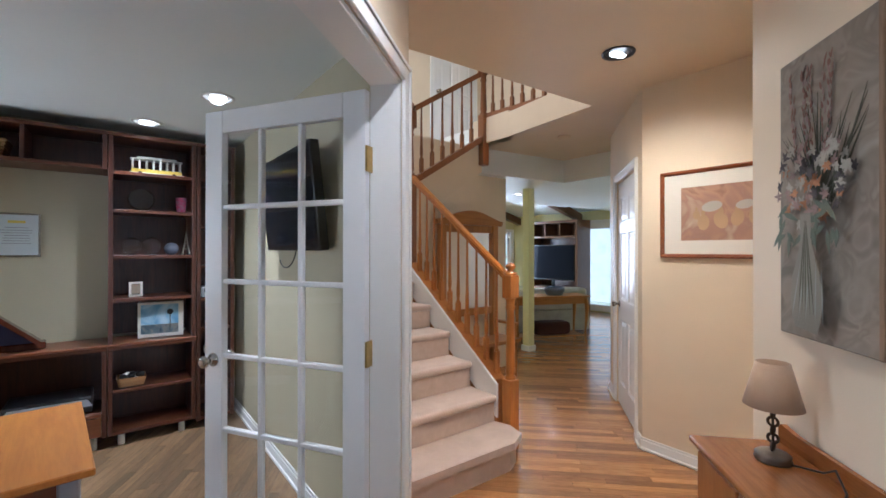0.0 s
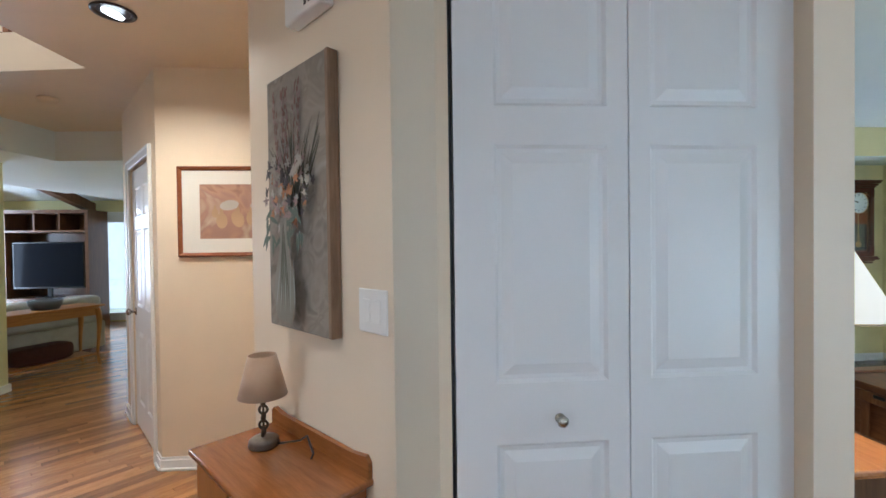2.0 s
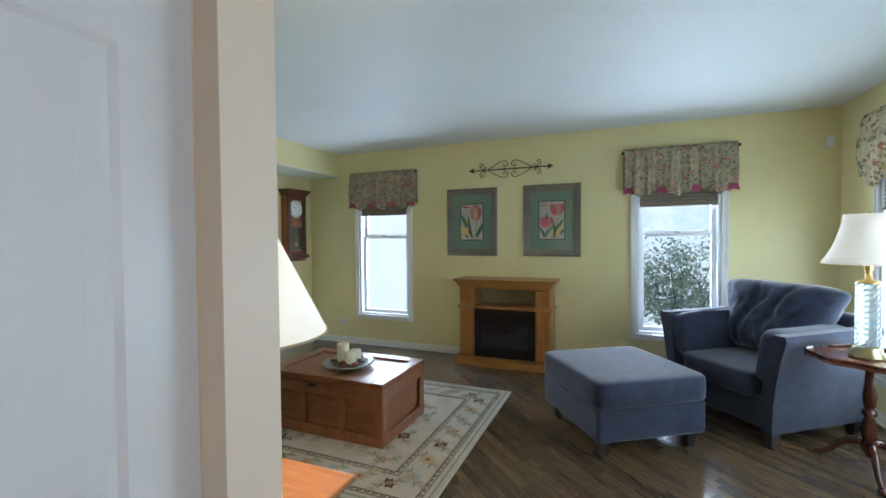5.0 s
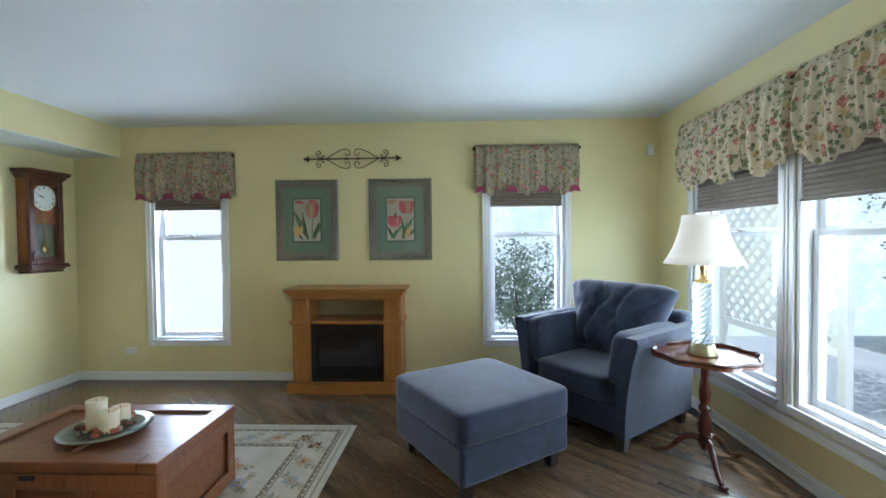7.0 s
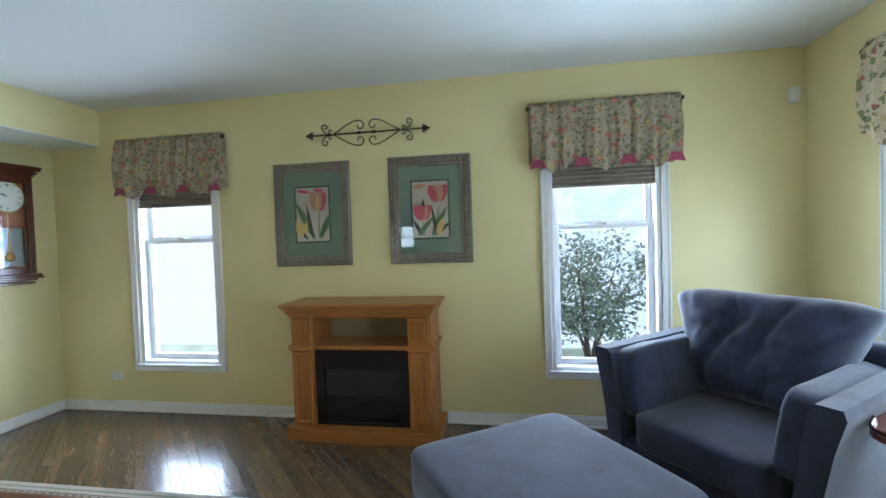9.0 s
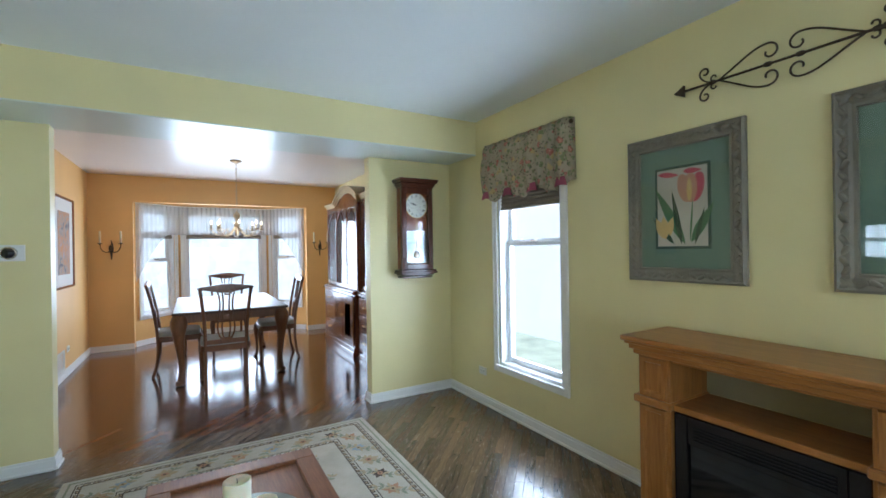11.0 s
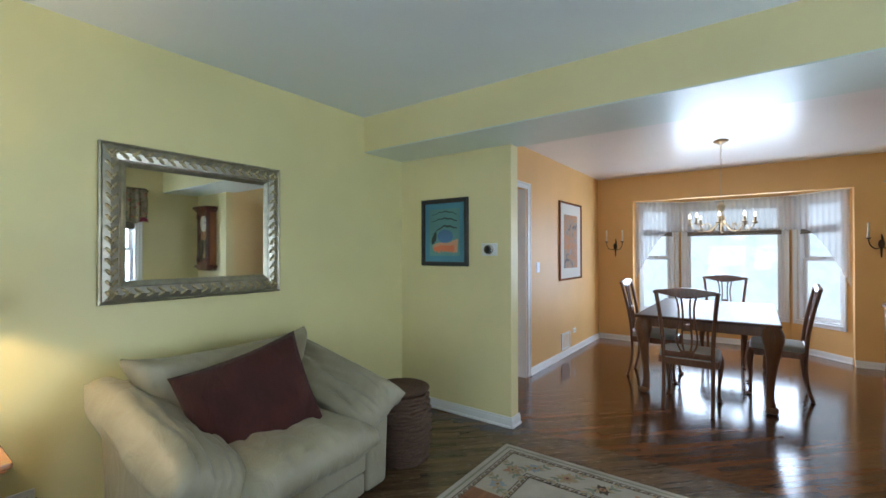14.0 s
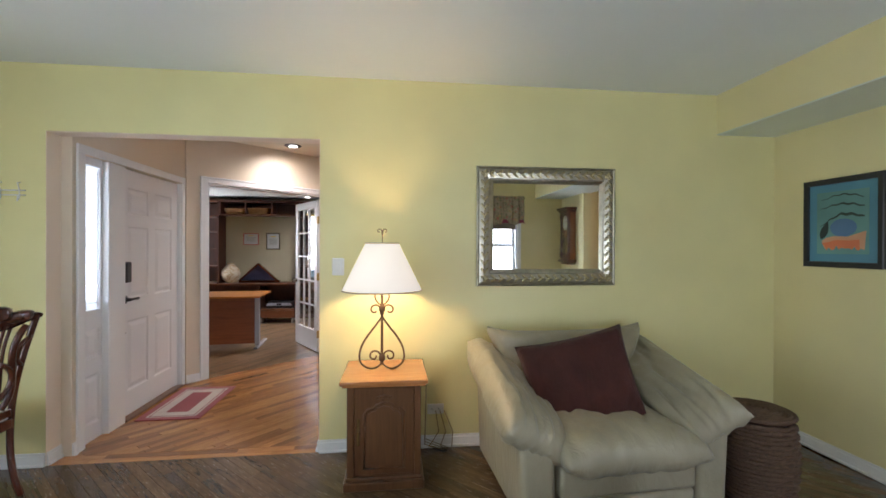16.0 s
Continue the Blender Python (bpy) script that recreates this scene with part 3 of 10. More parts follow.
# study doorway and its french door
sdf = frame_of(SD0, SD1)
bm = bmesh.new()
casing(bm, 1.465, 0.0, 2.095, 0.07, 0.018, False)
xform(bm, pose(0.20, 0, 0))
box(bm, (0.20, 0.0, 0), (0.222, 0.122, 2.095), 0.002)
box(bm, (1.643, 0.0, 0), (1.665, 0.122, 2.095), 0.002)
box(bm, (0.222, 0.0, 2.073), (1.643, 0.122, 2.095), 0.002)
structure("trim_study_door", bm, TRIM, "", sdf)


def french_leaf(name, m, w=0.71, h=2.05):
    d = tagged(thing(name, "white french door of fifteen panes, standing open", "", m), kind="structure")
    st, t = 0.122 * w, 0.035
    z0, z1 = 0.285, h - 0.10
    bm = bx(((0, -t / 2, 0.01), (st, t / 2, h)), ((w - st, -t / 2, 0.01), (w, t / 2, h)), ((st, -t / 2, 0.01), (w - st, t / 2, z0)), ((st, -t / 2, z1), (w - st, t / 2, h)), bevel=0.003)
    part("door_frame", bm, DOORPAINT, d)
    gw, gh = (w - 2 * st), (z1 - z0)
    bm = bmesh.new()
    for i in (1, 2):
        box(bm, (st + gw * i / 3 - 0.011, -0.014, z0), (st + gw * i / 3 + 0.011, 0.014, z1), 0.004)
    for j in range(1, 5):
        box(bm, (st, -0.0135, z0 + gh * j / 5 - 0.011), (w - st, 0.0135, z0 + gh * j / 5 + 0.011), 0.004)
    part("muntins", bm, DOORPAINT, d)
    for i in range(3):
        for j in range(5):
            g = part("pane", bx(((st + gw * i / 3 + 0.011, -0.002, z0 + gh * j / 5 + 0.011), (st + gw * (i + 1) / 3 - 0.011, 0.002, z0 + gh * (j + 1) / 5 - 0.011))), GLASS, d)
            g.visible_shadow = False
    for s in (-1, 1):
        knob(d, w - 0.055, s * t / 2, 0.93, s, NICKEL)
    for z in (0.25, 1.02, 1.78):
        bm = bmesh.new()
        box(bm, (-0.012, -0.02, z - 0.05), (-0.001, 0.022, z + 0.05), 0.002)
        tube(bm, [(-0.006, -0.024, z - 0.052), (-0.006, -0.024, z + 0.052)], 0.006, 8)
        part("hinge", bm, BRASS, d, "bright brass hinge")
    return d


hp = sdf @ Vector((1.625, 0.125, 0.0))
french_leaf("door_2", pose(hp.x, hp.y, 0.0, 0, 0, 121.5), 0.84)
hq = sdf @ Vector((0.235, 0.125, 0.0))
french_leaf("door_3", pose(hq.x, hq.y, 0.0, 0, 0, 148))

# closet doors
cl = tagged(thing("door_4", "white bifold closet door with raised panels, closed", "", pose(0.470, 1.372, 0, 0, 0, -90)), kind="structure")
for i in range(2):
    px0, px1 = ((0.115, 0.445) if i == 0 else (0.062, 0.392))
    bm = panel_leaf(0.508, 2.38, 0.03, [(px0, px1, 1.04, 1.72), (px0, px1, 1.83, 2.28), (px0, px1, 0.20, 0.865)], 0.015)
    xform(bm, pose(0.0 if i == 0 else 0.512, 0.0, 0))
    part("door_leaf", bm, DOORPAINT, cl)
bm = bmesh.new()
lathe(bm, [(0.015, 0), (0.015, 0.003), (0.006, 0.006), (0.006, 0.016), (0.015, 0.022), (0.017, 0.028), (0.011, 0.035), (0.0, 0.037)], 20, (0.299, -0.0155, 0.935), Euler((radians(90), 0, 0)).to_matrix())
part("door_knob", bm, NICKEL, cl, "small pewter knob")
# top track, and an upright black strip painting the shade in the gap
bm = bx(((0.006, 0.02, 2.395), (1.018, 0.05, 2.418)), ((-0.012, -0.012, 0), (-0.004, 0.01, 2.418)))
part("door_track", bm, BLACK, cl)
structure("closet_lining", bx(((0.52, 0.352, 0), (0.60, 0.356, 2.42))), FOYER)

# hall door, closed
hd = frame_of(DW0, DW1)
bm = bmesh.new()
casing(bm, 0.80, 0.0, 2.06, 0.065, 0.018, False)
xform(bm, pose(0.37, 0, 0))
structure("trim_hall_door", bm, TRIM, "", hd)
d5 = tagged(thing("door_5", "cream-white six-panel hall door, closed", "", hd @ pose(0.375, 0.03, 0)), kind="structure")
part("door_leaf", panel_leaf(0.79, 2.03, 0.04, six_panels(0.79), 0.012), DOORPAINT, d5)
knob(d5, 0.065, -0.02, 0.93, -1, NICKEL)
for z in (0.25, 1.02, 1.78):
    part("hinge", bx(((0.785, -0.032, z - 0.045), (0.80, -0.02, z + 0.045)), bevel=0.002), NICKEL, d5)
# kitchen doorway casing
bm = bmesh.new()
casing(bm, 0.86, 0.0, 2.12, 0.065, 0.018, False)
structure("trim_kitchen_door", bm, TRIM, "", pose(4.34, -0.45, 0))

# ---- shapes for soft and turned things ----


def soft(bm, c, half, e=0.35, seg=28, rings=14, wr=0.0, freq=6.0, turn=None, seed=0.0):
    """A rounded cushion shape about c; e nearer 0 is boxier. wr: depth of the wrinkles."""
    rows = []
    p = lambda v, k: math.copysign(abs(v) ** k, v)
    for j in range(rings + 1):
        b = -math.pi / 2 + math.pi * j / rings
        row = []
        for i in range(seg):
            a = math.tau * i / seg
            q = Vector((half[0] * p(math.cos(b), e) * p(math.cos(a), e), half[1] * p(math.cos(b), e) * p(math.sin(a), e), half[2] * p(math.sin(b), e)))
            if wr:
                n = noise.noise(Vector((q.x * freq + seed, q.y * freq, q.z * freq)))
                m = noise.noise(Vector((q.x * freq * 3 + seed, q.y * freq * 2, q.z * freq * 3 + 5)))
                q += q.normalized() * wr * (n + 0.5 * m)
            if turn is not None:
                q = turn @ q
            row.append(q + Vector(c))
        rows.append(row)
    vs = [[bm.verts.new(q) for q in row] for row in rows[1:-1]]
    bot, top = bm.verts.new(rows[0][0]), bm.verts.new(rows[-1][0])
    for a, b in zip(vs, vs[1:]):
        for i in range(seg):
            bm.faces.new((a[i], a[(i + 1) % seg], b[(i + 1) % seg], b[i])).smooth = True
    for i in range(seg):
        bm.faces.new((bot, vs[0][(i + 1) % seg], vs[0][i])).smooth = True
        bm.faces.new((top, vs[-1][i], vs[-1][(i + 1) % seg])).smooth = True


def pillow_shape(bm, w, h, t, m, n=18, wr=0.01, seed=0.0):
    """A square pillow with pointed corners."""
    for s in (-1, 1):
        g = []
        for i in range(n + 1):
            row = []
            for j in range(n + 1):
                u, v = 2 * i / n - 1, 2 * j / n - 1
                k = max(0.0, (1 - u ** 4) * (1 - v ** 4)) ** 0.5
                z = s * t / 2 * k + wr * k * noise.noise(Vector((u * 2.5 + seed, v * 2.5, s)))
                pin = 1 - 0.07 * (1 - u * u) * v * v - 0.0
                pin2 = 1 - 0.07 * (1 - v * v) * u * u
                row.append(bm.verts.new(m @ Vector((u * w / 2 * pin2, v * h / 2 * pin, z))))
            g.append(row)
        for i in range(n):
            for j in range(n):
                q = (g[i][j], g[i + 1][j], g[i + 1][j + 1], g[i][j + 1])
                bm.faces.new(q if s > 0 else q[::-1]).smooth = True
    bmesh.ops.remove_doubles(bm, verts=bm.verts[:], dist=1e-5)


def loose_cushion(bm, wb, wt, h, t, m, wr=0.02, seed=0.0, ear=0.03, centre=0.0, n=44, gather=0.0, fu=3.2, fv=0.9):
    """A plump loose cushion in the xy plane: width wb at the foot and wt at the head, corners drawn out, creases that run down it."""
    for s in (-1, 1):
        g = []
        for i in range(n + 1):
            row = []
            for j in range(n + 1):
                u, v = 2 * i / n - 1, 2 * j / n - 1
                w = wb + (wt - wb) * (v + 1) / 2
                k = max(0.0, (1 - abs(u) ** 6) * (1 - abs(v) ** 6)) ** 0.5
                q = Vector(((u - centre * (1 - abs(v))) * fu + 0.35 * math.sin(v * 3 + seed), v * fv + seed, s * 3.0 + seed))
                warp = noise.noise(q)
                fold = max(0.0, math.sin(fu * 4.2 * (u - centre * (1 - v)) * (1.15 - 0.25 * v) + 4.5 * warp + seed)) ** 1.6
                mod = 0.55 + 0.9 * noise.noise(Vector((u * 1.6 + seed, v * 1.3 - seed, s * 2.0)))
                fine = noise.noise(Vector((u * 5 + seed, v * 4, s * 2.0)))
                z = s * t / 2 * k - s * wr * k * fold * max(0.0, mod) + s * 0.35 * wr * k * fine
                if gather:
                    z += s * gather * (abs(v) ** 4) * math.sin(u * 21 + seed + 2 * math.sin(u * 5)) * k ** 0.5
                x = u * w / 2 * (1 - 0.05 * (1 - v * v)) * (1 - 0.05 * abs(v) ** 12)
                y = v * h / 2 * (1 - 0.04 * (1 - u * u)) + ear * abs(u) ** 5 * max(0.0, v)
                row.append(bm.verts.new(m @ Vector((x, y, z))))
            g.append(row)
        for i in range(n):
            for j in range(n):
                q = (g[i][j], g[i + 1][j], g[i + 1][j + 1], g[i][j + 1])
                bm.faces.new(q if s > 0 else q[::-1]).smooth = True
    bmesh.ops.remove_doubles(bm, verts=bm.verts[:], dist=1e-5)


def spiral(c, r0, r1, a0, a1, n=16, plane="xz"):
    """Points of a scroll round c, from radius r0 at angle a0 to r1 at a1 (degrees)."""
    out = []
    for k in range(n + 1):
        t = k / n
        r, a = r0 + (r1 - r0) * t, radians(a0 + (a1 - a0) * t)
        u, v = r * math.cos(a), r * math.sin(a)
        out.append((c[0] + u, c[1], c[2] + v) if plane == "xz" else (c[0], c[1] + u, c[2] + v))
    return out


def bez(p0, p1, p2, p3, n=12):
    p0, p1, p2, p3 = map(Vector, (p0, p1, p2, p3))
    return [p0 * (1 - t) ** 3 + p1 * 3 * t * (1 - t) ** 2 + p2 * 3 * t * t * (1 - t) + p3 * t ** 3 for t in [k / n for k in range(n + 1)]]


def ring_frame(bm, w, h, prof, at=(0, 0, 0)):
    """A mitred picture frame in the xz plane, facing -y; prof: (inset from the outer edge, height out of the wall)."""
    loops = []
    for i, d in prof:
        x, z = w / 2 - i, h / 2 - i
        loops.append([bm.verts.new((at[0] + a * x, at[1] - d, at[2] + b * z)) for a, b in ((-1, -1), (1, -1), (1, 1), (-1, 1))])
    for a, b in zip(loops, loops[1:] + loops[:1]):
        for k in range(4):
            bm.faces.new((a[k], a[(k + 1) % 4], b[(k + 1) % 4], b[k]))


def outline(bm, pts, y, thick=0.0015):
    """A thin cut shape in the xz plane, facing -y."""
    f, b = [bm.verts.new((p[0], y - thick, p[1])) for p in pts], [bm.verts.new((p[0], y, p[1])) for p in pts]
    bm.faces.new(f)
    for i in range(len(pts)):
        j = (i + 1) % len(pts)
        bm.faces.new((f[i], f[j], b[j], b[i]))


def leaf_pts(x, z, l, w, ang, n=8, tip=0.0):
    a = radians(ang)
    out = []
    for s in (1, -1):
        for k in range(n + 1) if s > 0 else range(n - 1, 0, -1):
            t = k / n
            u, v = t * l, s * w / 2 * math.sin(math.pi * t ** (0.8 + tip))
            out.append((x + u * math.cos(a) - v * math.sin(a), z + u * math.sin(a) + v * math.cos(a)))
    return out


def oval_pts(x, z, rx, rz, n=16, ang=0):
    a = radians(ang)
    return [(x + rx * math.cos(t) * math.cos(a) - rz * math.sin(t) * math.sin(a), z + rx * math.cos(t) * math.sin(a) + rz * math.sin(t) * math.cos(a)) for t in [math.tau * k / n for k in range(n)]]


OAK = wood("honey_oak", (0.26, 0.100, 0.019), (0.46, 0.205, 0.048), 0.33)
OAK_Z = wood("honey_oak_upright", (0.26, 0.100, 0.019), (0.46, 0.205, 0.048), 0.33, axis="z")
CHERRY = wood("cherry_wood", (0.16, 0.045, 0.014), (0.30, 0.10, 0.035), 0.25, coat=0.3)
CHERRY_Z = wood("cherry_upright", (0.16, 0.045, 0.014), (0.30, 0.10, 0.035), 0.25, axis="z", coat=0.3)
MAHOG = wood("dark_mahogany", (0.045, 0.012, 0.007), (0.11, 0.03, 0.015), 0.22, axis="z", coat=0.4)
MAHOG_TOP = wood("mahogany_top", (0.13, 0.04, 0.02), (0.22, 0.075, 0.04), 0.22, coat=0.4)
WALNUT_Z = wood("walnut_upright", (0.075, 0.032, 0.013), (0.175, 0.080, 0.032), 0.3, axis="z")
TRUNK = wood("trunk_oak", (0.13, 0.042, 0.015), (0.29, 0.115, 0.045), 0.35, coat=0.2)
TRUNK_Z = wood("trunk_oak_upright", (0.15, 0.052, 0.019), (0.32, 0.135, 0.055), 0.35, axis="z", coat=0.2)
IRON = metal("aged_iron", (0.10, 0.075, 0.055), 0.5)
BRONZE = metal("bronze_iron", (0.20, 0.12, 0.06), 0.4)
CREAM = fabric("cream_leather", (0.28, 0.252, 0.165), (0.36, 0.33, 0.225), 0.42, 120, 0.05, 3.0, 0.30)
BLUE = fabric("blue_microfibre", (0.007, 0.012, 0.030), (0.028, 0.037, 0.088), 0.85, 300, 0.35, 9.0, 0.07)
MAROON = fabric("maroon_suede", (0.028, 0.006, 0.003), (0.062, 0.013, 0.007), 0.9, 260, 0.04, 4.0, 0.5)
FIREBLACK = paint("firebox_black", (0.006, 0.006, 0.007), 0.25, 0.1)


def floral(name, ground=(0.50, 0.40, 0.24), k_=1.0):
    """A printed cloth of red flowers and green leaves."""
    m, nt, b = base(name, 0.9)
    v = coords(nt)
    def vor(scale, off):
        mp = nt.nodes.new("ShaderNodeMapping")
        mp.inputs["Location"].default_value = (off, off * 2, off * 3)
        nt.links.new(v, mp.inputs["Vector"])
        wob = nt.nodes.new("ShaderNodeTexNoise")
        wob.inputs["Scale"].default_value = scale * 2.5
        nt.links.new(mp.outputs[0], wob.inputs["Vector"])
        mx = nt.nodes.new("ShaderNodeVectorMath")
        mx.operation = "MULTIPLY_ADD"
        mx.inputs[1].default_value = (0.9 / scale, 0.9 / scale, 0.9 / scale)
        nt.links.new(wob.outputs["Color"], mx.inputs[0])
        nt.links.new(mp.outputs[0], mx.inputs[2])
        t = nt.nodes.new("ShaderNodeTexVoronoi")
        t.inputs["Scale"].default_value = scale * k_
        nt.links.new(mx.outputs[0], t.inputs["Vector"])
        return t.outputs["Distance"]
    def mask(src, a, b_):
        r = nt.nodes.new("ShaderNodeMapRange")
        r.inputs[1].default_value, r.inputs[2].default_value, r.inputs[3].default_value, r.inputs[4].default_value = a, b_, 1, 0
        nt.links.new(src, r.inputs[0])
        return r.outputs[0]
    c = ramp(nt, noise_tex(nt, v, 9, 3), tuple(k * 0.8 for k in ground), ground, 0.35, 0.65)
    c = mixc(nt, mask(vor(24, 0.3), 0.28, 0.36), c, (0.20, 0.22, 0.10))
    c = mixc(nt, mask(vor(31, 5.3), 0.22, 0.30), c, (0.13, 0.15, 0.075))
    c = mixc(nt, mask(vor(13, 1.7), 0.20, 0.28), c, (0.46, 0.34, 0.15))
    c = mixc(nt, mask(vor(40, 4.1), 0.19, 0.25), c, (0.13, 0.075, 0.055))
    c = mixc(nt, mask(vor(12, 2.9), 0.20, 0.25), c, (0.36, 0.11, 0.08))
    c = mixc(nt, mask(vor(12, 2.9), 0.10, 0.17), c, (0.52, 0.27, 0.20))
    c = mixc(nt, mask(vor(12, 2.9), 0.03, 0.06), c, (0.20, 0.04, 0.04))
    nt.links.new(c, b.inputs["Base Color"])
    bump(nt, b, noise_tex(nt, v, 300, 2), 0.3, 0.002)
    return m


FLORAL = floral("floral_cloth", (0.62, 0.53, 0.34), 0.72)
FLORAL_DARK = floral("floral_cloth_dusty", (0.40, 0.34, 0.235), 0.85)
MAUVE = fabric("mauve_trim", (0.22, 0.035, 0.07), (0.34, 0.06, 0.11), 0.8)


def valance(name, m, w, z0, z1, cloth, label, swags=3, deep=0.06, red=True):
    """A gathered valance on a rod; x along the wall, the room at -y."""
    v = thing(name, label, "valance", m)
    bm = bmesh.new()
    n = int(w / 0.012)
    cols = []
    for i in range(n + 1):
        t = i / n
        x = t * w
        fold = 0.013 * math.sin(x * 48 + 2.5 * math.sin(x * 8)) + 0.006 * math.sin(x * 117)
        u = (t * swags) % 1.0
        low = z0 + 0.010 * math.sin(x * 71) + (0.06 * abs(math.cos(math.pi * u)) ** 3 if red else 0.085 * max(0.0, (abs(2 * u - 1) - 0.30) / 0.70))
        col = []
        for j in range(9):
            s = j / 8
            z = z1 - (z1 - low) * s
            y = -deep - 0.035 * math.sin(math.pi * s) - fold * (0.5 + 0.9 * s) - (0.010 * math.sin(j * 2.2) if j < 3 else 0) - 0.012 * s
            if not red and abs(2 * u - 1) > 0.86 and 0.03 < t < 0.97:
                y += 0.045 * s ** 0.3
            if t == 0 or t == 1:
                y = -0.004
            col.append(bm.verts.new((x + (0.006 * s * math.sin(x * 40)), y, z)))
        cols.append(col)
    for a, b in zip(cols, cols[1:]):
        for j in range(8):
            bm.faces.new((a[j], b[j], b[j + 1], a[j + 1])).smooth = True
    cloth_ob = part("cloth", bm, cloth, v)
    so = cloth_ob.modifiers.new("thick", "SOLIDIFY")
    so.thickness = 0.003
    bm = bmesh.new()
    e = -0.004 if red else 0.03
    tube(bm, [(-e, -deep + 0.016, z1 - 0.035), (w + e, -deep + 0.016, z1 - 0.035)], 0.009, 10)
    for x in (-e - 0.005, w + e + 0.005):
        soft(bm, (x, -deep + 0.016, z1 - 0.035), (0.017, 0.017, 0.017), 1.0, 10, 6)
    for x in (0.02, w - 0.02):
        box(bm, (x - 0.008, -deep, z1 - 0.05), (x + 0.008, -0.001, z1 - 0.03), 0.002)
    part("rod", bm, IRON, v, "dark metal curtain rod")
    if red:
        bm = bmesh.new()
        for k in range(swags + 1):
            xc = 0.055 + (w - 0.11) * k / swags
            pts = [(xc - 0.058, z0 + 0.020), (xc - 0.035, z0 + 0.085), (xc + 0.035, z0 + 0.085), (xc + 0.058, z0 + 0.020), (xc, z0 + 0.030)]
            outline(bm, pts, -deep - 0.030, 0.004)
        part("scallop_lining", bm, MAUVE, v, "deep rose scalloped lining")
    return v


def pleated_shade(name, m, w, z0, z1, y, label):
    bm = bmesh.new()
    n = int((z1 - z0) / 0.016)
    prev = None
    for i in range(n + 1):
        z = z0 + 0.02 + (z1 - z0 - 0.02) * i / n
        yy = y + (0.006 if i % 2 else -0.006)
        cur = [bm.verts.new((0, yy, z)), bm.verts.new((w, yy, z))]
        if prev:
            bm.faces.new((prev[0], prev[1], cur[1], cur[0]))
        prev = cur
    shade = thing(name, label, "window shade", m)
    part("bottom_rail", bx(((0, y - 0.012, z0), (w, y + 0.012, z0 + 0.019)), bevel=0.003), SHADE_CLOTH, shade)
    ob = part("pleats", bm, SHADE_CLOTH, shade)
    so = ob.modifiers.new("thick", "SOLIDIFY")
    so.thickness = 0.002
    return shade


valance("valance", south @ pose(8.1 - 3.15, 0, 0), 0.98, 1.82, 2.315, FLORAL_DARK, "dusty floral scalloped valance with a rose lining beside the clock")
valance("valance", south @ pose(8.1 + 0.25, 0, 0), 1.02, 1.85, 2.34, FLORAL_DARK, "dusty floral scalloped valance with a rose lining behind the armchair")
for a in (8.1 - 3.10, 8.1 + 0.38):
    pleated_shade("window_shade", south @ pose(a + 0.005, 0, 0), 0.79 if a < 6 else 0.75, 1.74, 2.12, 0.02, "brown pleated shade half hidden behind a floral valance")
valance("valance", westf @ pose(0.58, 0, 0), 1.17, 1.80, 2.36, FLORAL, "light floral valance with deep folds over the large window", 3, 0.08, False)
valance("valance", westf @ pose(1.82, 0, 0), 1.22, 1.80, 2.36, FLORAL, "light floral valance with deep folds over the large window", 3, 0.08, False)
pleated_shade("window_shade", westf @ pose(0.642, 0, 0), 0.946, 1.62, 2.11, 0.012, "brown pleated shade raised above the lattice")
pleated_shade("window_shade", westf @ pose(1.712, 0, 0), 1.286, 1.62, 2.11, 0.012, "brown pleated shade raised above the porch rail")

# ---- living room: electric fireplace ----
fp = thing("electric_fireplace", "honey oak mantel with a black electric firebox against the yellow wall", "fireplace", pose(0.965, -4.03, 0) @ Matrix.Diagonal((0.965, 1, 1, 1)))
bm = bmesh.new()
box(bm, (-0.585, 0.004, 0.945), (0.585, 0.41, 0.972), 0.008, 2)
for d, z0, z1 in ((0.395, 0.93, 0.945), (0.380, 0.905, 0.93), (0.365, 0.88, 0.905)):
    box(bm, (-0.57 + (0.395 - d), 0.004, z0), (0.57 - (0.395 - d), d, z1), 0.004)
part("mantel_shelf", bm, OAK, fp)
for s in (-1, 1):
    bm = bmesh.new()
    box(bm, (s * 0.53, 0.004, 0.085), (s * 0.36, 0.335, 0.88), 0.004)
    part("pilaster", bm, OAK_Z, fp)
    bm = bmesh.new()
    for z0, z1 in ((0.68, 0.87), (0.10, 0.63)):
        x0, x1 = sorted((s * 0.515, s * 0.375))
        ring_frame(bm, x1 - x0, z1 - z0, [(0, 0), (0.004, 0.014), (0.022, 0.012), (0.028, 0.0)], ((x0 + x1) / 2, 0, (z0 + z1) / 2))
    xform(bm, pose(0, 0.335, 0, 0, 0, 180) @ Matrix.Diagonal((-1, 1, 1, 1)))
    part("moulding", bm, OAK_Z, fp)
    part("capital", bx(((s * 0.55, 0.004, 0.635), (s * 0.35, 0.355, 0.672)), bevel=0.006), OAK, fp)
bm = bmesh.new()
box(bm, (-0.36, 0.02, 0.86), (0.36, 0.32, 0.88), 0.002)
box(bm, (-0.36, 0.02, 0.635), (0.36, 0.32, 0.665), 0.004)
part("niche_shelf", bm, OAK, fp)
part("back_panel", bx(((-0.36, 0.006, 0.665), (0.36, 0.016, 0.86))), paint("niche_back", (0.34, 0.30, 0.17), 0.7), fp)
bm = bmesh.new()
prism(bm, [(-0.58, 0.004), (-0.58, 0.37), (-0.36, 0.39), (0, 0.41), (0.36, 0.39), (0.58, 0.37), (0.58, 0.004)], 0, 0.085)
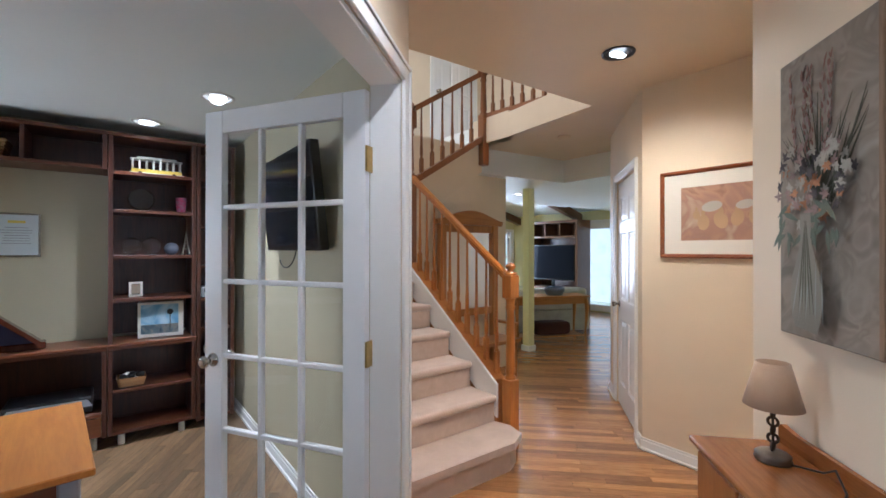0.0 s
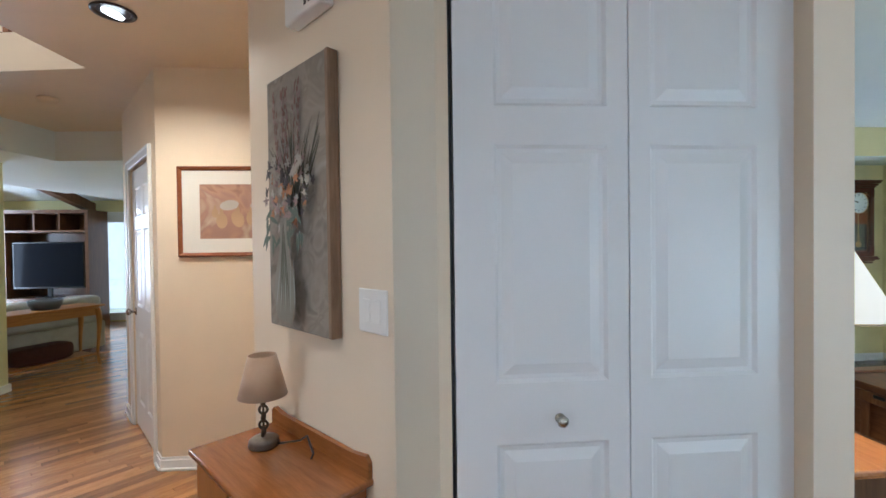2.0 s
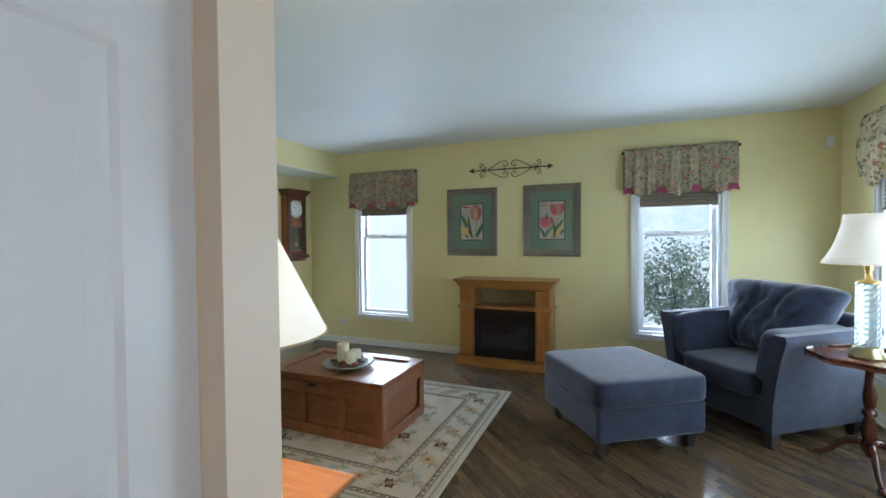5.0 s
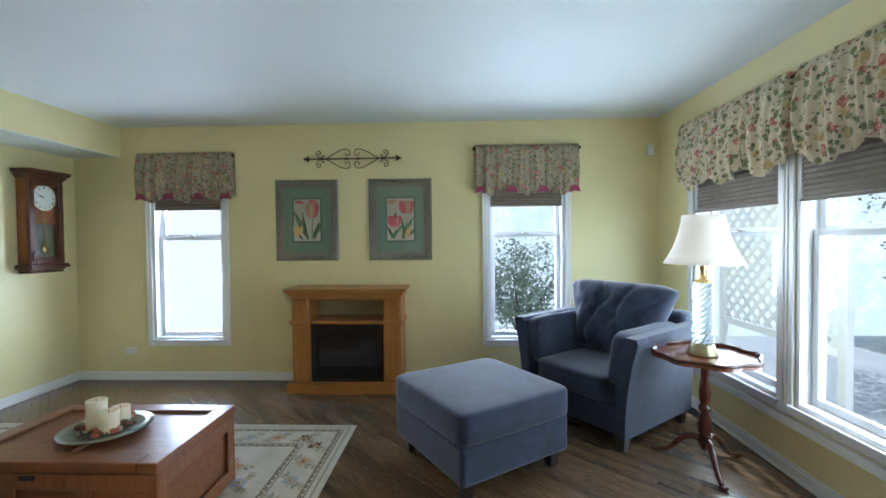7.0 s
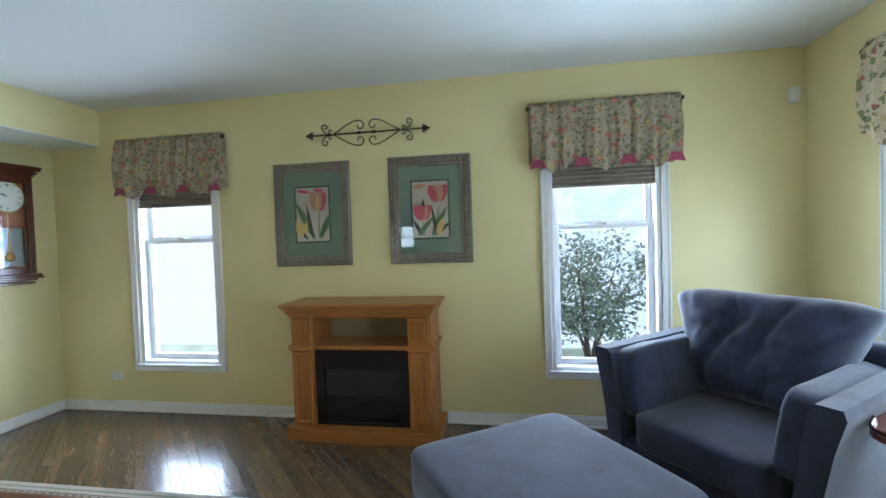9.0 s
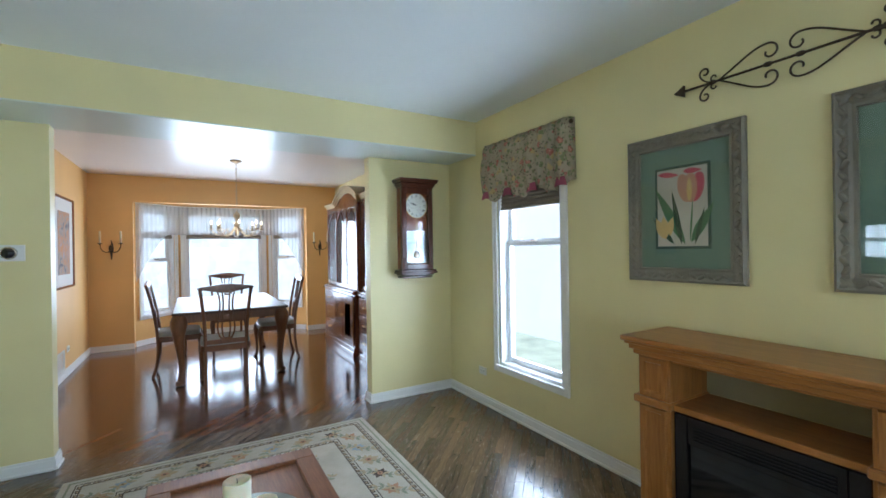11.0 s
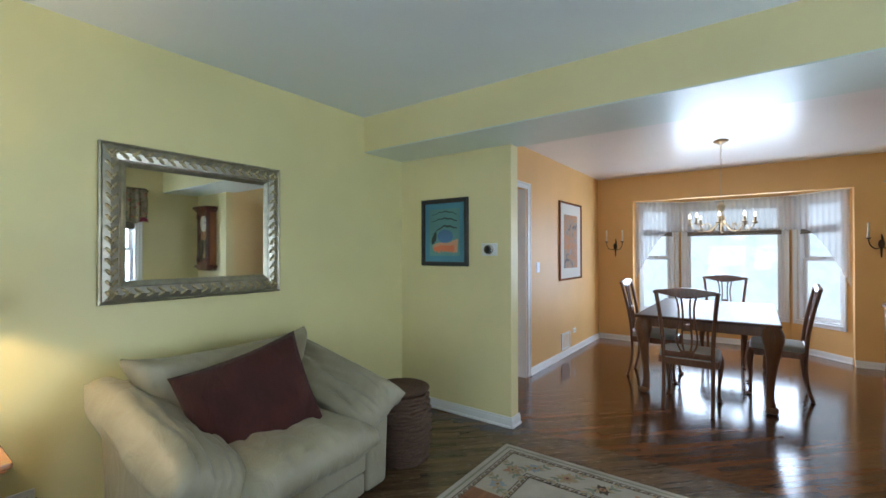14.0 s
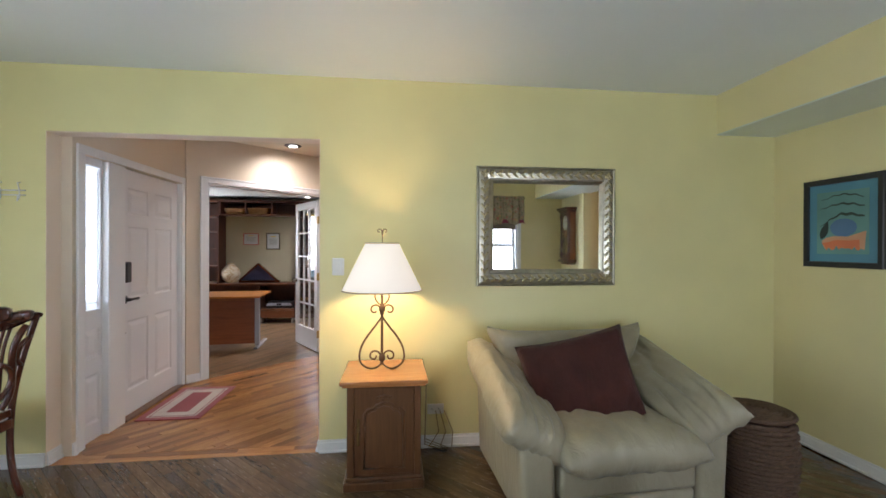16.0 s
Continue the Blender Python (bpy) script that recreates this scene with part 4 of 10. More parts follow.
part("plinth", bm, OAK, fp)
bm = bmesh.new()
box(bm, (-0.36, 0.10, 0.085), (0.36, 0.28, 0.635), 0.002)
box(bm, (-0.355, 0.28, 0.09), (-0.29, 0.315, 0.63), 0.004)
box(bm, (0.29, 0.28, 0.09), (0.355, 0.315, 0.63), 0.004)
box(bm, (-0.29, 0.28, 0.50), (0.29, 0.315, 0.63), 0.004)
box(bm, (-0.29, 0.28, 0.09), (0.29, 0.315, 0.12), 0.004)
for k in range(5):
    box(bm, (-0.26, 0.315, 0.525 + k * 0.014), (0.26, 0.322, 0.531 + k * 0.014), 0.001)
part("firebox", bm, FIREBLACK, fp)
m_, nt_, b_ = base("firebox_glass", 0.06)
b_.inputs["Base Color"].default_value = (0.012, 0.013, 0.014, 1)
part("firebox_glass", bx(((-0.285, 0.285, 0.125), (0.285, 0.30, 0.495))), m_, fp, "dark reflective firebox glass")
bm = bmesh.new()
for k in range(5):
    tube(bm, [(-0.2 + k * 0.08, 0.282, 0.15 + 0.02 * (k % 2)), (-0.1 + k * 0.07, 0.283, 0.18)], 0.014, 8)
part("log_set", bm, paint("ember_logs", (0.05, 0.03, 0.02), 0.9, 0.4), fp)

# ---- pictures ----
FRAME_GREY = paint("pewter_gilt", (0.20, 0.18, 0.135), 0.45, 0.35, 0.5)
MAT_GREEN = paint("green_mat_board", (0.16, 0.23, 0.17), 0.9, 0.04)
MAT_DARK = paint("dark_green_bevel", (0.04, 0.075, 0.055), 0.8)
PAPER = paint("paper_white", (0.72, 0.70, 0.64), 0.9, 0.03)
PETAL = paint("petal_coral", (0.50, 0.26, 0.17), 0.9, 0.5)
PETAL_PINK = paint("petal_pink", (0.50, 0.08, 0.12), 0.9, 0.5)
PETAL_GOLD = paint("petal_gold", (0.60, 0.42, 0.16), 0.9, 0.3)
LEAFG = paint("leaf_green", (0.08, 0.16, 0.07), 0.9, 0.35)
ARTGLASS = GLASS
PRINTP = paint("aged_print_paper", (0.50, 0.46, 0.38), 0.9, 0.35)
LEAFD = paint("leaf_shadow", (0.035, 0.06, 0.03), 0.9, 0.4)


def carved_frame(bm, w, h, fw, step=0.042, amp=0.008, skip_sides=False):
    """Leaf carving along a frame: small raised scrolls."""
    for (x0, z0, x1, z1) in ((-w / 2, -h / 2, w / 2, -h / 2), (w / 2, -h / 2, w / 2, h / 2), (w / 2, h / 2, -w / 2, h / 2), (-w / 2, h / 2, -w / 2, -h / 2)):
        L = math.hypot(x1 - x0, z1 - z0)
        n = int(L / step)
        ux, uz = (x1 - x0) / L, (z1 - z0) / L
        for k in range(n + 1):
            t = k * L / n
            s = 1 if k % 2 else -1
            cx, cz = x0 + ux * t - uz * fw * 0.5, z0 + uz * t + ux * fw * 0.5
            cx, cz = max(-w / 2 + fw * 0.5, min(w / 2 - fw * 0.5, cx)), max(-h / 2 + fw * 0.5, min(h / 2 - fw * 0.5, cz))
            turn = Euler((0, -math.atan2(uz, ux) + s * 0.6, 0)).to_matrix()
            soft(bm, (cx - uz * s * 0.004, -0.026, cz + ux * s * 0.004), (step * 0.55, amp, step * 0.26), 0.8, 8, 5, turn=turn)


def tulip_print(name, m, label, kind):
    w, h = 0.63, 0.81
    p = thing(name, label, "picture", m)
    bm = bmesh.new()
    ring_frame(bm, w, h, [(0, 0.001), (0, 0.022), (0.012, 0.034), (0.03, 0.024), (0.05, 0.026), (0.062, 0.018), (0.072, 0.020), (0.078, 0.010), (0.078, 0.001)])
    carved_frame(bm, w, h, 0.07)
    part("frame", bm, FRAME_GREY, p)
    part("mat_board", bx(((-0.24, -0.008, -0.33), (0.24, -0.002, 0.33))), MAT_GREEN, p)
    part("inner_mat", bx(((-0.15, -0.0105, -0.225), (0.15, -0.0082, 0.225))), MAT_DARK, p)
    part("print_paper", bx(((-0.135, -0.0125, -0.21), (0.135, -0.0107, 0.21))), PRINTP, p)
    y = -0.0127
    art = {}
    def add(key, pts, dy=0.0):
        art.setdefault(key, bmesh.new())
        outline(art[key], pts, y - dy, 0.0008)
    if kind == 1:
        for i, (dx, a) in enumerate(((-0.032, 12), (0.034, -12), (0.0, 0))):
            add("cpc"[i], oval_pts(0.05 + dx, 0.10, 0.036, 0.078, 18, a), i * 0.0006)
        add("y", oval_pts(0.045, 0.09, 0.014, 0.06, 14, 0), 0.0024)
        add("g", leaf_pts(0.05, -0.19, 0.24, 0.05, 60))
        add("l", leaf_pts(0.0, -0.2, 0.3, 0.03, 100), 0.0003)
        add("l", leaf_pts(-0.04, -0.2, 0.2, 0.03, 130), 0.0003)
        add("l", leaf_pts(0.07, -0.2, 0.2, 0.02, 75), 0.0003)
        add("g", leaf_pts(0.02, -0.20, 0.36, 0.055, 118))
        add("g", leaf_pts(0.045, -0.19, 0.24, 0.010, 86), 0.0004)
        for a in (70, 95, 115):
            add("y", leaf_pts(-0.09, -0.17, 0.13, 0.05, a), (a - 60) * 0.00001)
        add("p", leaf_pts(-0.13, 0.19, 0.12, 0.03, -8))
        add("p", leaf_pts(0.01, 0.19, 0.1, 0.03, -2))
    else:
        for a in (55, 78, 100, 125):
            add("pcpc"[(a // 20) % 4], oval_pts(0.06 + (90 - a) * 0.0011, 0.12, 0.032, 0.068, 16, (90 - a) * -0.5), (a - 50) * 0.00003)
            add("cppc"[(a // 20) % 4], oval_pts(-0.06 + (90 - a) * 0.0010, -0.02, 0.030, 0.060, 16, (90 - a) * -0.5), (a - 50) * 0.00003)
        add("g", leaf_pts(-0.05, -0.20, 0.12, 0.012, 92))
        add("l", leaf_pts(0.05, -0.2, 0.24, 0.03, 100), 0.0003)
        add("l", leaf_pts(-0.06, -0.2, 0.16, 0.03, 120), 0.0003)
        add("l", leaf_pts(0.03, -0.2, 0.18, 0.03, 40), 0.0003)
        add("g", leaf_pts(0.03, -0.20, 0.24, 0.014, 80))
        add("g", leaf_pts(0.01, -0.20, 0.25, 0.05, 62))
        add("g", leaf_pts(-0.10, -0.20, 0.2, 0.035, 50), 0.0004)
        add("y", leaf_pts(0.05, -0.2, 0.15, 0.05, 70), 0.0006)
        add("c", leaf_pts(-0.13, 0.17, 0.11, 0.04, 8))
        add("d", leaf_pts(-0.05, 0.0, 0.08, 0.022, 92), 0.0012)
    for key, (nm, mt, lb) in {"c": ("coral_petals", PETAL, "coral petals"), "p": ("pink_petals", PETAL_PINK, "deep pink petals"), "y": ("gold_petals", PETAL_GOLD, "golden petals"), "g": ("leaves", LEAFG, "green leaves"), "l": ("shaded_leaves", LEAFD, "dark green leaves"), "d": ("dark_petal", MAROON, "dark petal tip")}.items():
        if key in art:
            tagged(part(nm, art[key], mt, p, lb), kind="stuff")
    part("picture_glass", bx(((-0.245, -0.0185, -0.335), (0.245, -0.0168, 0.335))), ARTGLASS, p).visible_shadow = False
    return p


FACE_N = lambda x, y, z: pose(x, y, z, 0, 0, 180)   # on a wall that faces +y
tulip_print("tulip_picture", FACE_N(1.435, -4.034, 1.625), "carved pewter frame with a coral tulip print in a green mat", 1)
tulip_print("tulip_picture", FACE_N(0.49, -4.034, 1.625), "carved pewter frame with a pink tulip print in a green mat", 2)

# iron scroll
sc = thing("scroll_wall_decor", "dark wrought-iron scroll bar hung above the two tulip pictures", "wall decor", FACE_N(0.965, -4.034, 2.235))
bm = bmesh.new()
tube(bm, [(-0.44, -0.02, 0), (0.44, -0.02, 0)], 0.006, 8)
part("bar", bm, IRON, sc)
bm = bmesh.new()
for s in (-1, 1):
    for u in (-1, 1):
        tube(bm, [(s * p[0], -0.02, u * p[2]) for p in bez((0.27, 0, 0), (0.17, 0, 0.05), (0.12, 0, 0.10), (0.055, 0, 0.095))] + [(s * p[0], -0.02, u * p[2]) for p in spiral((0.055, 0, 0.055), 0.04, 0.012, 90, 380, 14)], 0.0045, 6)
        tube(bm, [(s * p[0], -0.02, u * p[2]) for p in bez((0.30, 0, 0), (0.33, 0, 0.01), (0.36, 0, 0.03), (0.36, 0, 0.06))] + [(s * p[0], -0.02, u * p[2]) for p in spiral((0.335, 0, 0.06), 0.025, 0.010, 0, 300, 12)], 0.0045, 6)
        tube(bm, [(s * p[0], -0.02, u * p[2]) for p in spiral((0.29, 0, 0.022), 0.02, 0.007, -90, 180, 10)], 0.004, 6)
    for x in (0.06, 0.30):
        soft(bm, (s * x, -0.02, 0), (0.018, 0.011, 0.011), 0.8, 10, 6)
part("scrollwork", bm, IRON, sc)
bm = bmesh.new()
for s in (-1, 1):
    v = [bm.verts.new(p) for p in ((s * 0.44, -0.028, 0.03), (s * 0.44, -0.028, -0.03), (s * 0.44, -0.012, -0.03), (s * 0.44, -0.012, 0.03), (s * 0.50, -0.02, 0))]
    for k in range(4):
        bm.faces.new((v[k], v[(k + 1) % 4], v[4]))
    bm.faces.new(v[:4])
part("arrow_tips", bm, IRON, sc)

# ---- trunk table ----
tk = thing("trunk_table", "reddish oak storage trunk coffee table with panelled sides on the rug", "coffee table", pose(1.755, -1.91, 0.012))
hw, hd_, H = 0.505, 0.325, 0.44
bm = bmesh.new()
box(bm, (-hw + 0.022, -hd_ + 0.022, 0.01), (hw - 0.022, hd_ - 0.022, 0.385))
part("body", bm, TRUNK, tk)
for s in (-1, 1):
    bm = bmesh.new()
    box(bm, (-hw, s * (hd_ - 0.012), 0), (hw, s * hd_, 0.075), 0.003)
    box(bm, (-hw, s * (hd_ - 0.012), 0.31), (hw, s * hd_, 0.385), 0.003)
    for x in (-hw, -0.20, 0.15, hw - 0.06):
        box(bm, (x, s * (hd_ - 0.0115), 0.075), (x + 0.06, s * (hd_ - 0.0005), 0.31), 0.003)
    part("long_side_frame", bm, TRUNK_Z, tk)
    bm = bmesh.new()
    box(bm, (s * (hw - 0.012), -hd_ + 0.012, 0), (s * hw, hd_ - 0.012, 0.075), 0.003)
    box(bm, (s * (hw - 0.012), -hd_ + 0.012, 0.31), (s * hw, hd_ - 0.012, 0.385), 0.003)
    for y in (-hd_ + 0.012, hd_ - 0.072):
        box(bm, (s * (hw - 0.0115), y, 0.075), (s * (hw - 0.0005), y + 0.06, 0.31), 0.003)
    part("end_frame", bm, TRUNK_Z, tk)
bm = bmesh.new()
for a, b in (((-hw - 0.006, -hd_ - 0.006, 0.39), (-hw + 0.085, hd_ + 0.006, H)), ((hw - 0.085, -hd_ - 0.006, 0.39), (hw + 0.006, hd_ + 0.006, H)), ((-hw + 0.085, -hd_ - 0.006, 0.39), (hw - 0.085, -hd_ + 0.08, H)), ((-hw + 0.085, hd_ - 0.08, 0.39), (hw - 0.085, hd_ + 0.006, H)), ((-0.035, -hd_ + 0.08, 0.39), (0.035, hd_ - 0.08, H))):
    box(bm, a, b, 0.004)
part("lid_frame", bm, TRUNK, tk)
for s in (-1, 1):
    x0, x1 = sorted((s * 0.036, s * (hw - 0.086)))
    part("lid_panel", bx(((x0, -hd_ + 0.081, 0.39), (x1, hd_ - 0.081, 0.424))), TRUNK, tk)
part("latch", bx(((0.05, hd_ + 0.001, 0.355), (0.12, hd_ + 0.012, 0.378)), bevel=0.003), BLACK, tk, "small black lid latch")

TRAY_M = pose(1.74, -1.90, 0.453)
tray = thing("decorative_tray", "round aged metal tray of dried potpourri on the trunk table", "tray", TRAY_M)
bm = bmesh.new()
lathe(bm, [(0.0, 0.0), (0.11, 0.0), (0.155, 0.012), (0.20, 0.016), (0.202, 0.020), (0.155, 0.017), (0.11, 0.006), (0.0, 0.005)], 36)
part("dish", bm, metal("tarnished_pewter", (0.30, 0.33, 0.28), 0.4), tray)
rnd = random.Random(4)
for key, mt in (("rust_bloom", paint("rust_bloom", (0.33, 0.10, 0.05), 0.9, 0.4)), ("brown_pod", paint("brown_pod", (0.16, 0.09, 0.05), 0.9, 0.4)), ("pale_chip", paint("pale_chip", (0.42, 0.34, 0.24), 0.9, 0.3))):
    bm = bmesh.new()
    for k in range(22):
        a, r = rnd.uniform(0, math.tau), rnd.uniform(0.02, 0.13)
        s = rnd.uniform(0.010, 0.024)
        soft(bm, (r * math.cos(a), r * math.sin(a), 0.012 + s * 0.8), (s, s * rnd.uniform(0.6, 1), s * rnd.uniform(0.6, 0.9)), 0.9, 8, 5, 0.006, 40, seed=k)
    part(key, bm, mt, tray)
WAX = paint("ivory_wax", (0.78, 0.72, 0.55), 0.5, 0.05, 0.3)
WAX.node_tree.nodes["Principled BSDF"].inputs["Subsurface Weight"].default_value = 0.15
for x, y, r, h in ((0.035, 0.02, 0.046, 0.150), (-0.055, 0.050, 0.044, 0.105), (-0.025, -0.060, 0.044, 0.085)):
    c = thing("pillar_candle", "%s ivory pillar candle on the pewter tray" % ("tall" if h > 0.12 else "short"), "candle", TRAY_M @ pose(x, y, 0.014))
    bm = bmesh.new()
    lathe(bm, [(r * 0.97, 0.001), (r, h * 0.3), (r * 0.98, h * 0.6), (r, h), (r * 0.9, h + 0.002), (r * 0.72, h - 0.008), (0.004, h - 0.010)], 20)
    part("wax", bm, WAX, c)
    bm = bmesh.new()
    tube(bm, [(0, 0, h - 0.012), (0.002, 0, h + 0.005)], 0.0015, 5)
    part("wick", bm, BLACK, c)

# ---- rug ----


def rug_mat():
    m, nt, b = base("rug_wool", 0.95)
    v = coords(nt)
    c = ramp(nt, noise_tex(nt, v, 5, 3), (0.38, 0.335, 0.25), (0.49, 0.44, 0.345), 0.3, 0.7)
    bump(nt, b, noise_tex(nt, v, 240, 2), 0.5, 0.004)
    nt.links.new(c, b.inputs["Base Color"])
    b.inputs["Sheen Weight"].default_value = 0.2
    return m


rug = thing("area_rug", "cream wool area rug with rust flowers and a leafy border", "rug", pose(2.135, -2.008, 0))
RW, RH = 2.87, 1.925
bm = bmesh.new()
box(bm, (-RW / 2, -RH / 2, 0.001), (RW / 2, RH / 2, 0.010), 0.003)
part("woven_field", bm, rug_mat(), rug)


def flat(bm, pts, z, t=0.0008):
    """A thin cut shape lying on the floor."""
    a, b = [bm.verts.new((p[0], p[1], z + t)) for p in pts], [bm.verts.new((p[0], p[1], z)) for p in pts]
    bm.faces.new(a)
    for i in range(len(pts)):
        j = (i + 1) % len(pts)
        bm.faces.new((b[i], b[j], a[j], a[i]))


RUGC = {"brown": paint("rug_brown", (0.075, 0.05, 0.035), 0.95, 0.15, 0.5), "rust": paint("rug_rust", (0.38, 0.21, 0.12), 0.95, 0.15, 0.5), "sage": paint("rug_sage", (0.24, 0.25, 0.17), 0.95, 0.15, 0.5), "tan": paint("rug_tan", (0.40, 0.31, 0.18), 0.95, 0.15, 0.5), "blue": paint("rug_blue", (0.28, 0.32, 0.35), 0.95, 0.15, 0.5)}
rb = {k: bmesh.new() for k in RUGC}
zr = 0.0102
X, Y = RW / 2, RH / 2
for d, key, wd in ((0.035, "sage", 0.012), (0.075, "brown", 0.006), (0.105, "brown", 0.006), (0.30, "brown", 0.006), (0.335, "brown", 0.006)):
    x, y = X - d, Y - d
    for q in (((-x, -y), (x, -y), (x, -y + wd), (-x, -y + wd)), ((-x, y - wd), (x, y - wd), (x, y), (-x, y)), ((-x, -y + wd), (-x + wd, -y + wd), (-x + wd, y - wd), (-x, y - wd)), ((x - wd, -y + wd), (x, -y + wd), (x, y - wd), (x - wd, y - wd))):
        flat(rb[key], q, zr)


def edge_pts(d, step):
    x, y = X - d, Y - d
    out = []
    nx, ny = int(2 * x / step), int(2 * y / step)
    for i in range(nx):
        out += [(-x + 2 * x * (i + 0.5) / nx, -y, 0, i), (-x + 2 * x * (i + 0.5) / nx, y, 180, i)]
    for i in range(ny):
        out += [(-x, -y + 2 * y * (i + 0.5) / ny, -90, i), (x, -y + 2 * y * (i + 0.5) / ny, 90, i)]
    return out


for d in (0.100, 0.328):
    for n_, (x, y, a, i) in enumerate(edge_pts(d, 0.052)):
        c, q = math.cos(radians(a)), math.sin(radians(a))
        flat(rb["brown"], [(x + u * c - v * q, y + u * q + v * c) for u, v in ((-0.024, -0.012), (0.010, -0.012), (0.024, 0.012), (-0.010, 0.012))], zr + 0.0002)
        flat(rb["tan"], [(x + u * c - v * q, y + u * q + v * c) for u, v in ((-0.010, -0.005), (0.004, -0.005), (0.010, 0.005), (-0.004, 0.005))], zr + 0.0012)


def bloom(x, y, a, key, core, size, petals, z):
    """A woven flower head with a heart and a ragged outline."""
    for j in range(petals):
        b = a + j * 360 / petals
        flat(rb[key], leaf_pts(x, y, size * (1.0 if j % 2 else 0.82), size * 0.52, b, 4), z + j * 0.00002)
    flat(rb[core], oval_pts(x, y, size * 0.36, size * 0.30, 10, a), z + 0.0008)
    flat(rb["brown"], oval_pts(x, y, size * 0.13, size * 0.13, 8), z + 0.0011)


def spray(x, y, a, z, l=0.13):
    """A curved stem with small leaves on both sides."""
    pts = [(x + l * t * math.cos(radians(a + 50 * t)), y + l * t * math.sin(radians(a + 50 * t))) for t in (0.15, 0.4, 0.65, 0.9)]
    for k, (p, q) in enumerate(zip(pts, pts[1:])):
        d = math.degrees(math.atan2(q[1] - p[1], q[0] - p[0]))
        flat(rb["sage"], leaf_pts(*p, l * 0.30, 0.008, d, 2), z)
        for sd in (-1, 1):
            flat(rb["sage" if k % 2 else "tan"], leaf_pts(*p, l * 0.34, 0.020, d + sd * 48, 3), z + 0.00005 * (k + 1))


rnd = random.Random(11)
for x, y, a, i in edge_pts(0.215, 0.200):
    z = zr + 0.0003 + 0.00003 * (i % 7)
    k = i % 4
    if k == 0:
        bloom(x, y, a, "brown", "rust", 0.060, 8, z)
    elif k == 1:
        bloom(x, y, a + 20, "tan", "rust", 0.075, 7, z)
    elif k == 2:
        bloom(x, y, a, "blue", "tan", 0.058, 10, z)
    else:
        bloom(x, y, a + 10, "rust", "tan", 0.068, 6, z)
    spray(x, y, a + 15, z + 0.0014, 0.15)
    spray(x, y, a + 195, z + 0.0018, 0.15)
for gx in range(-5, 6):
    for gy in range(-3, 4):
        x, y = gx * 0.205 + (0.10 if gy % 2 else 0) + rnd.uniform(-0.02, 0.02), gy * 0.185 + rnd.uniform(-0.02, 0.02)
        if abs(x) > X - 0.43 or abs(y) > Y - 0.42:
            continue
        key, core = (("rust", "tan"), ("tan", "rust"), ("blue", "tan"), ("brown", "rust"), ("rust", "blue"))[(gx + 3 * gy) % 5]
        z = zr + 0.0003 + 0.00003 * (gx % 5) + 0.0002 * (gy % 2)
        bloom(x, y, rnd.uniform(0, 60), key, core, rnd.uniform(0.052, 0.082), rnd.choice((6, 7, 8)), z)
        a = rnd.uniform(0, 360)
        for b in (0, 125, 240):
            spray(x + 0.03 * math.cos(radians(a + b)), y + 0.03 * math.sin(radians(a + b)), a + b, z + 0.0016 + b * 0.000002, rnd.uniform(0.10, 0.15))
for k, b in rb.items():
    tagged(part(k + "_motifs", b, RUGC[k], rug, k + " woven floral motifs"), kind="stuff")

# ---- living room: blue set ----
DARKLEG = wood("dark_leg", (0.012, 0.007, 0.005), (0.03, 0.018, 0.012), 0.35, axis="z")


def taper_leg(bm, x, y, w0, w1, z0, z1):
    v = [bm.verts.new((x + a * w, y + b * w, z)) for z, w in ((z0, w0 / 2), (z1, w1 / 2)) for a, b in ((-1, -1), (1, -1), (1, 1), (-1, 1))]
    for q in ((3, 2, 1, 0), (4, 5, 6, 7), (0, 1, 5, 4), (1, 2, 6, 5), (2, 3, 7, 6), (3, 0, 4, 7)):
        bm.faces.new([v[i] for i in q])


ot = thing("ottoman", "slate-blue microfibre ottoman with dark block feet beside the matching armchair", "ottoman", pose(-0.205, -2.53, 0, 0, 0, 34))
bm = bmesh.new()
box(bm, (-0.402, -0.402, 0.105), (0.402, 0.402, 0.335), 0.025, 3)
part("base", bm, BLUE, ot)
bm = bmesh.new()
soft(bm, (0, 0, 0.415), (0.420, 0.420, 0.092), 0.17, 56, 20, 0.006, 4)
part("cushion", bm, BLUE, ot)
for a in (-1, 1):
    for b in (-1, 1):
        bm = bmesh.new()
        taper_leg(bm, a * 0.325, b * 0.325, 0.050, 0.078, 0, 0.11)
        part("foot", bm, DARKLEG, ot)

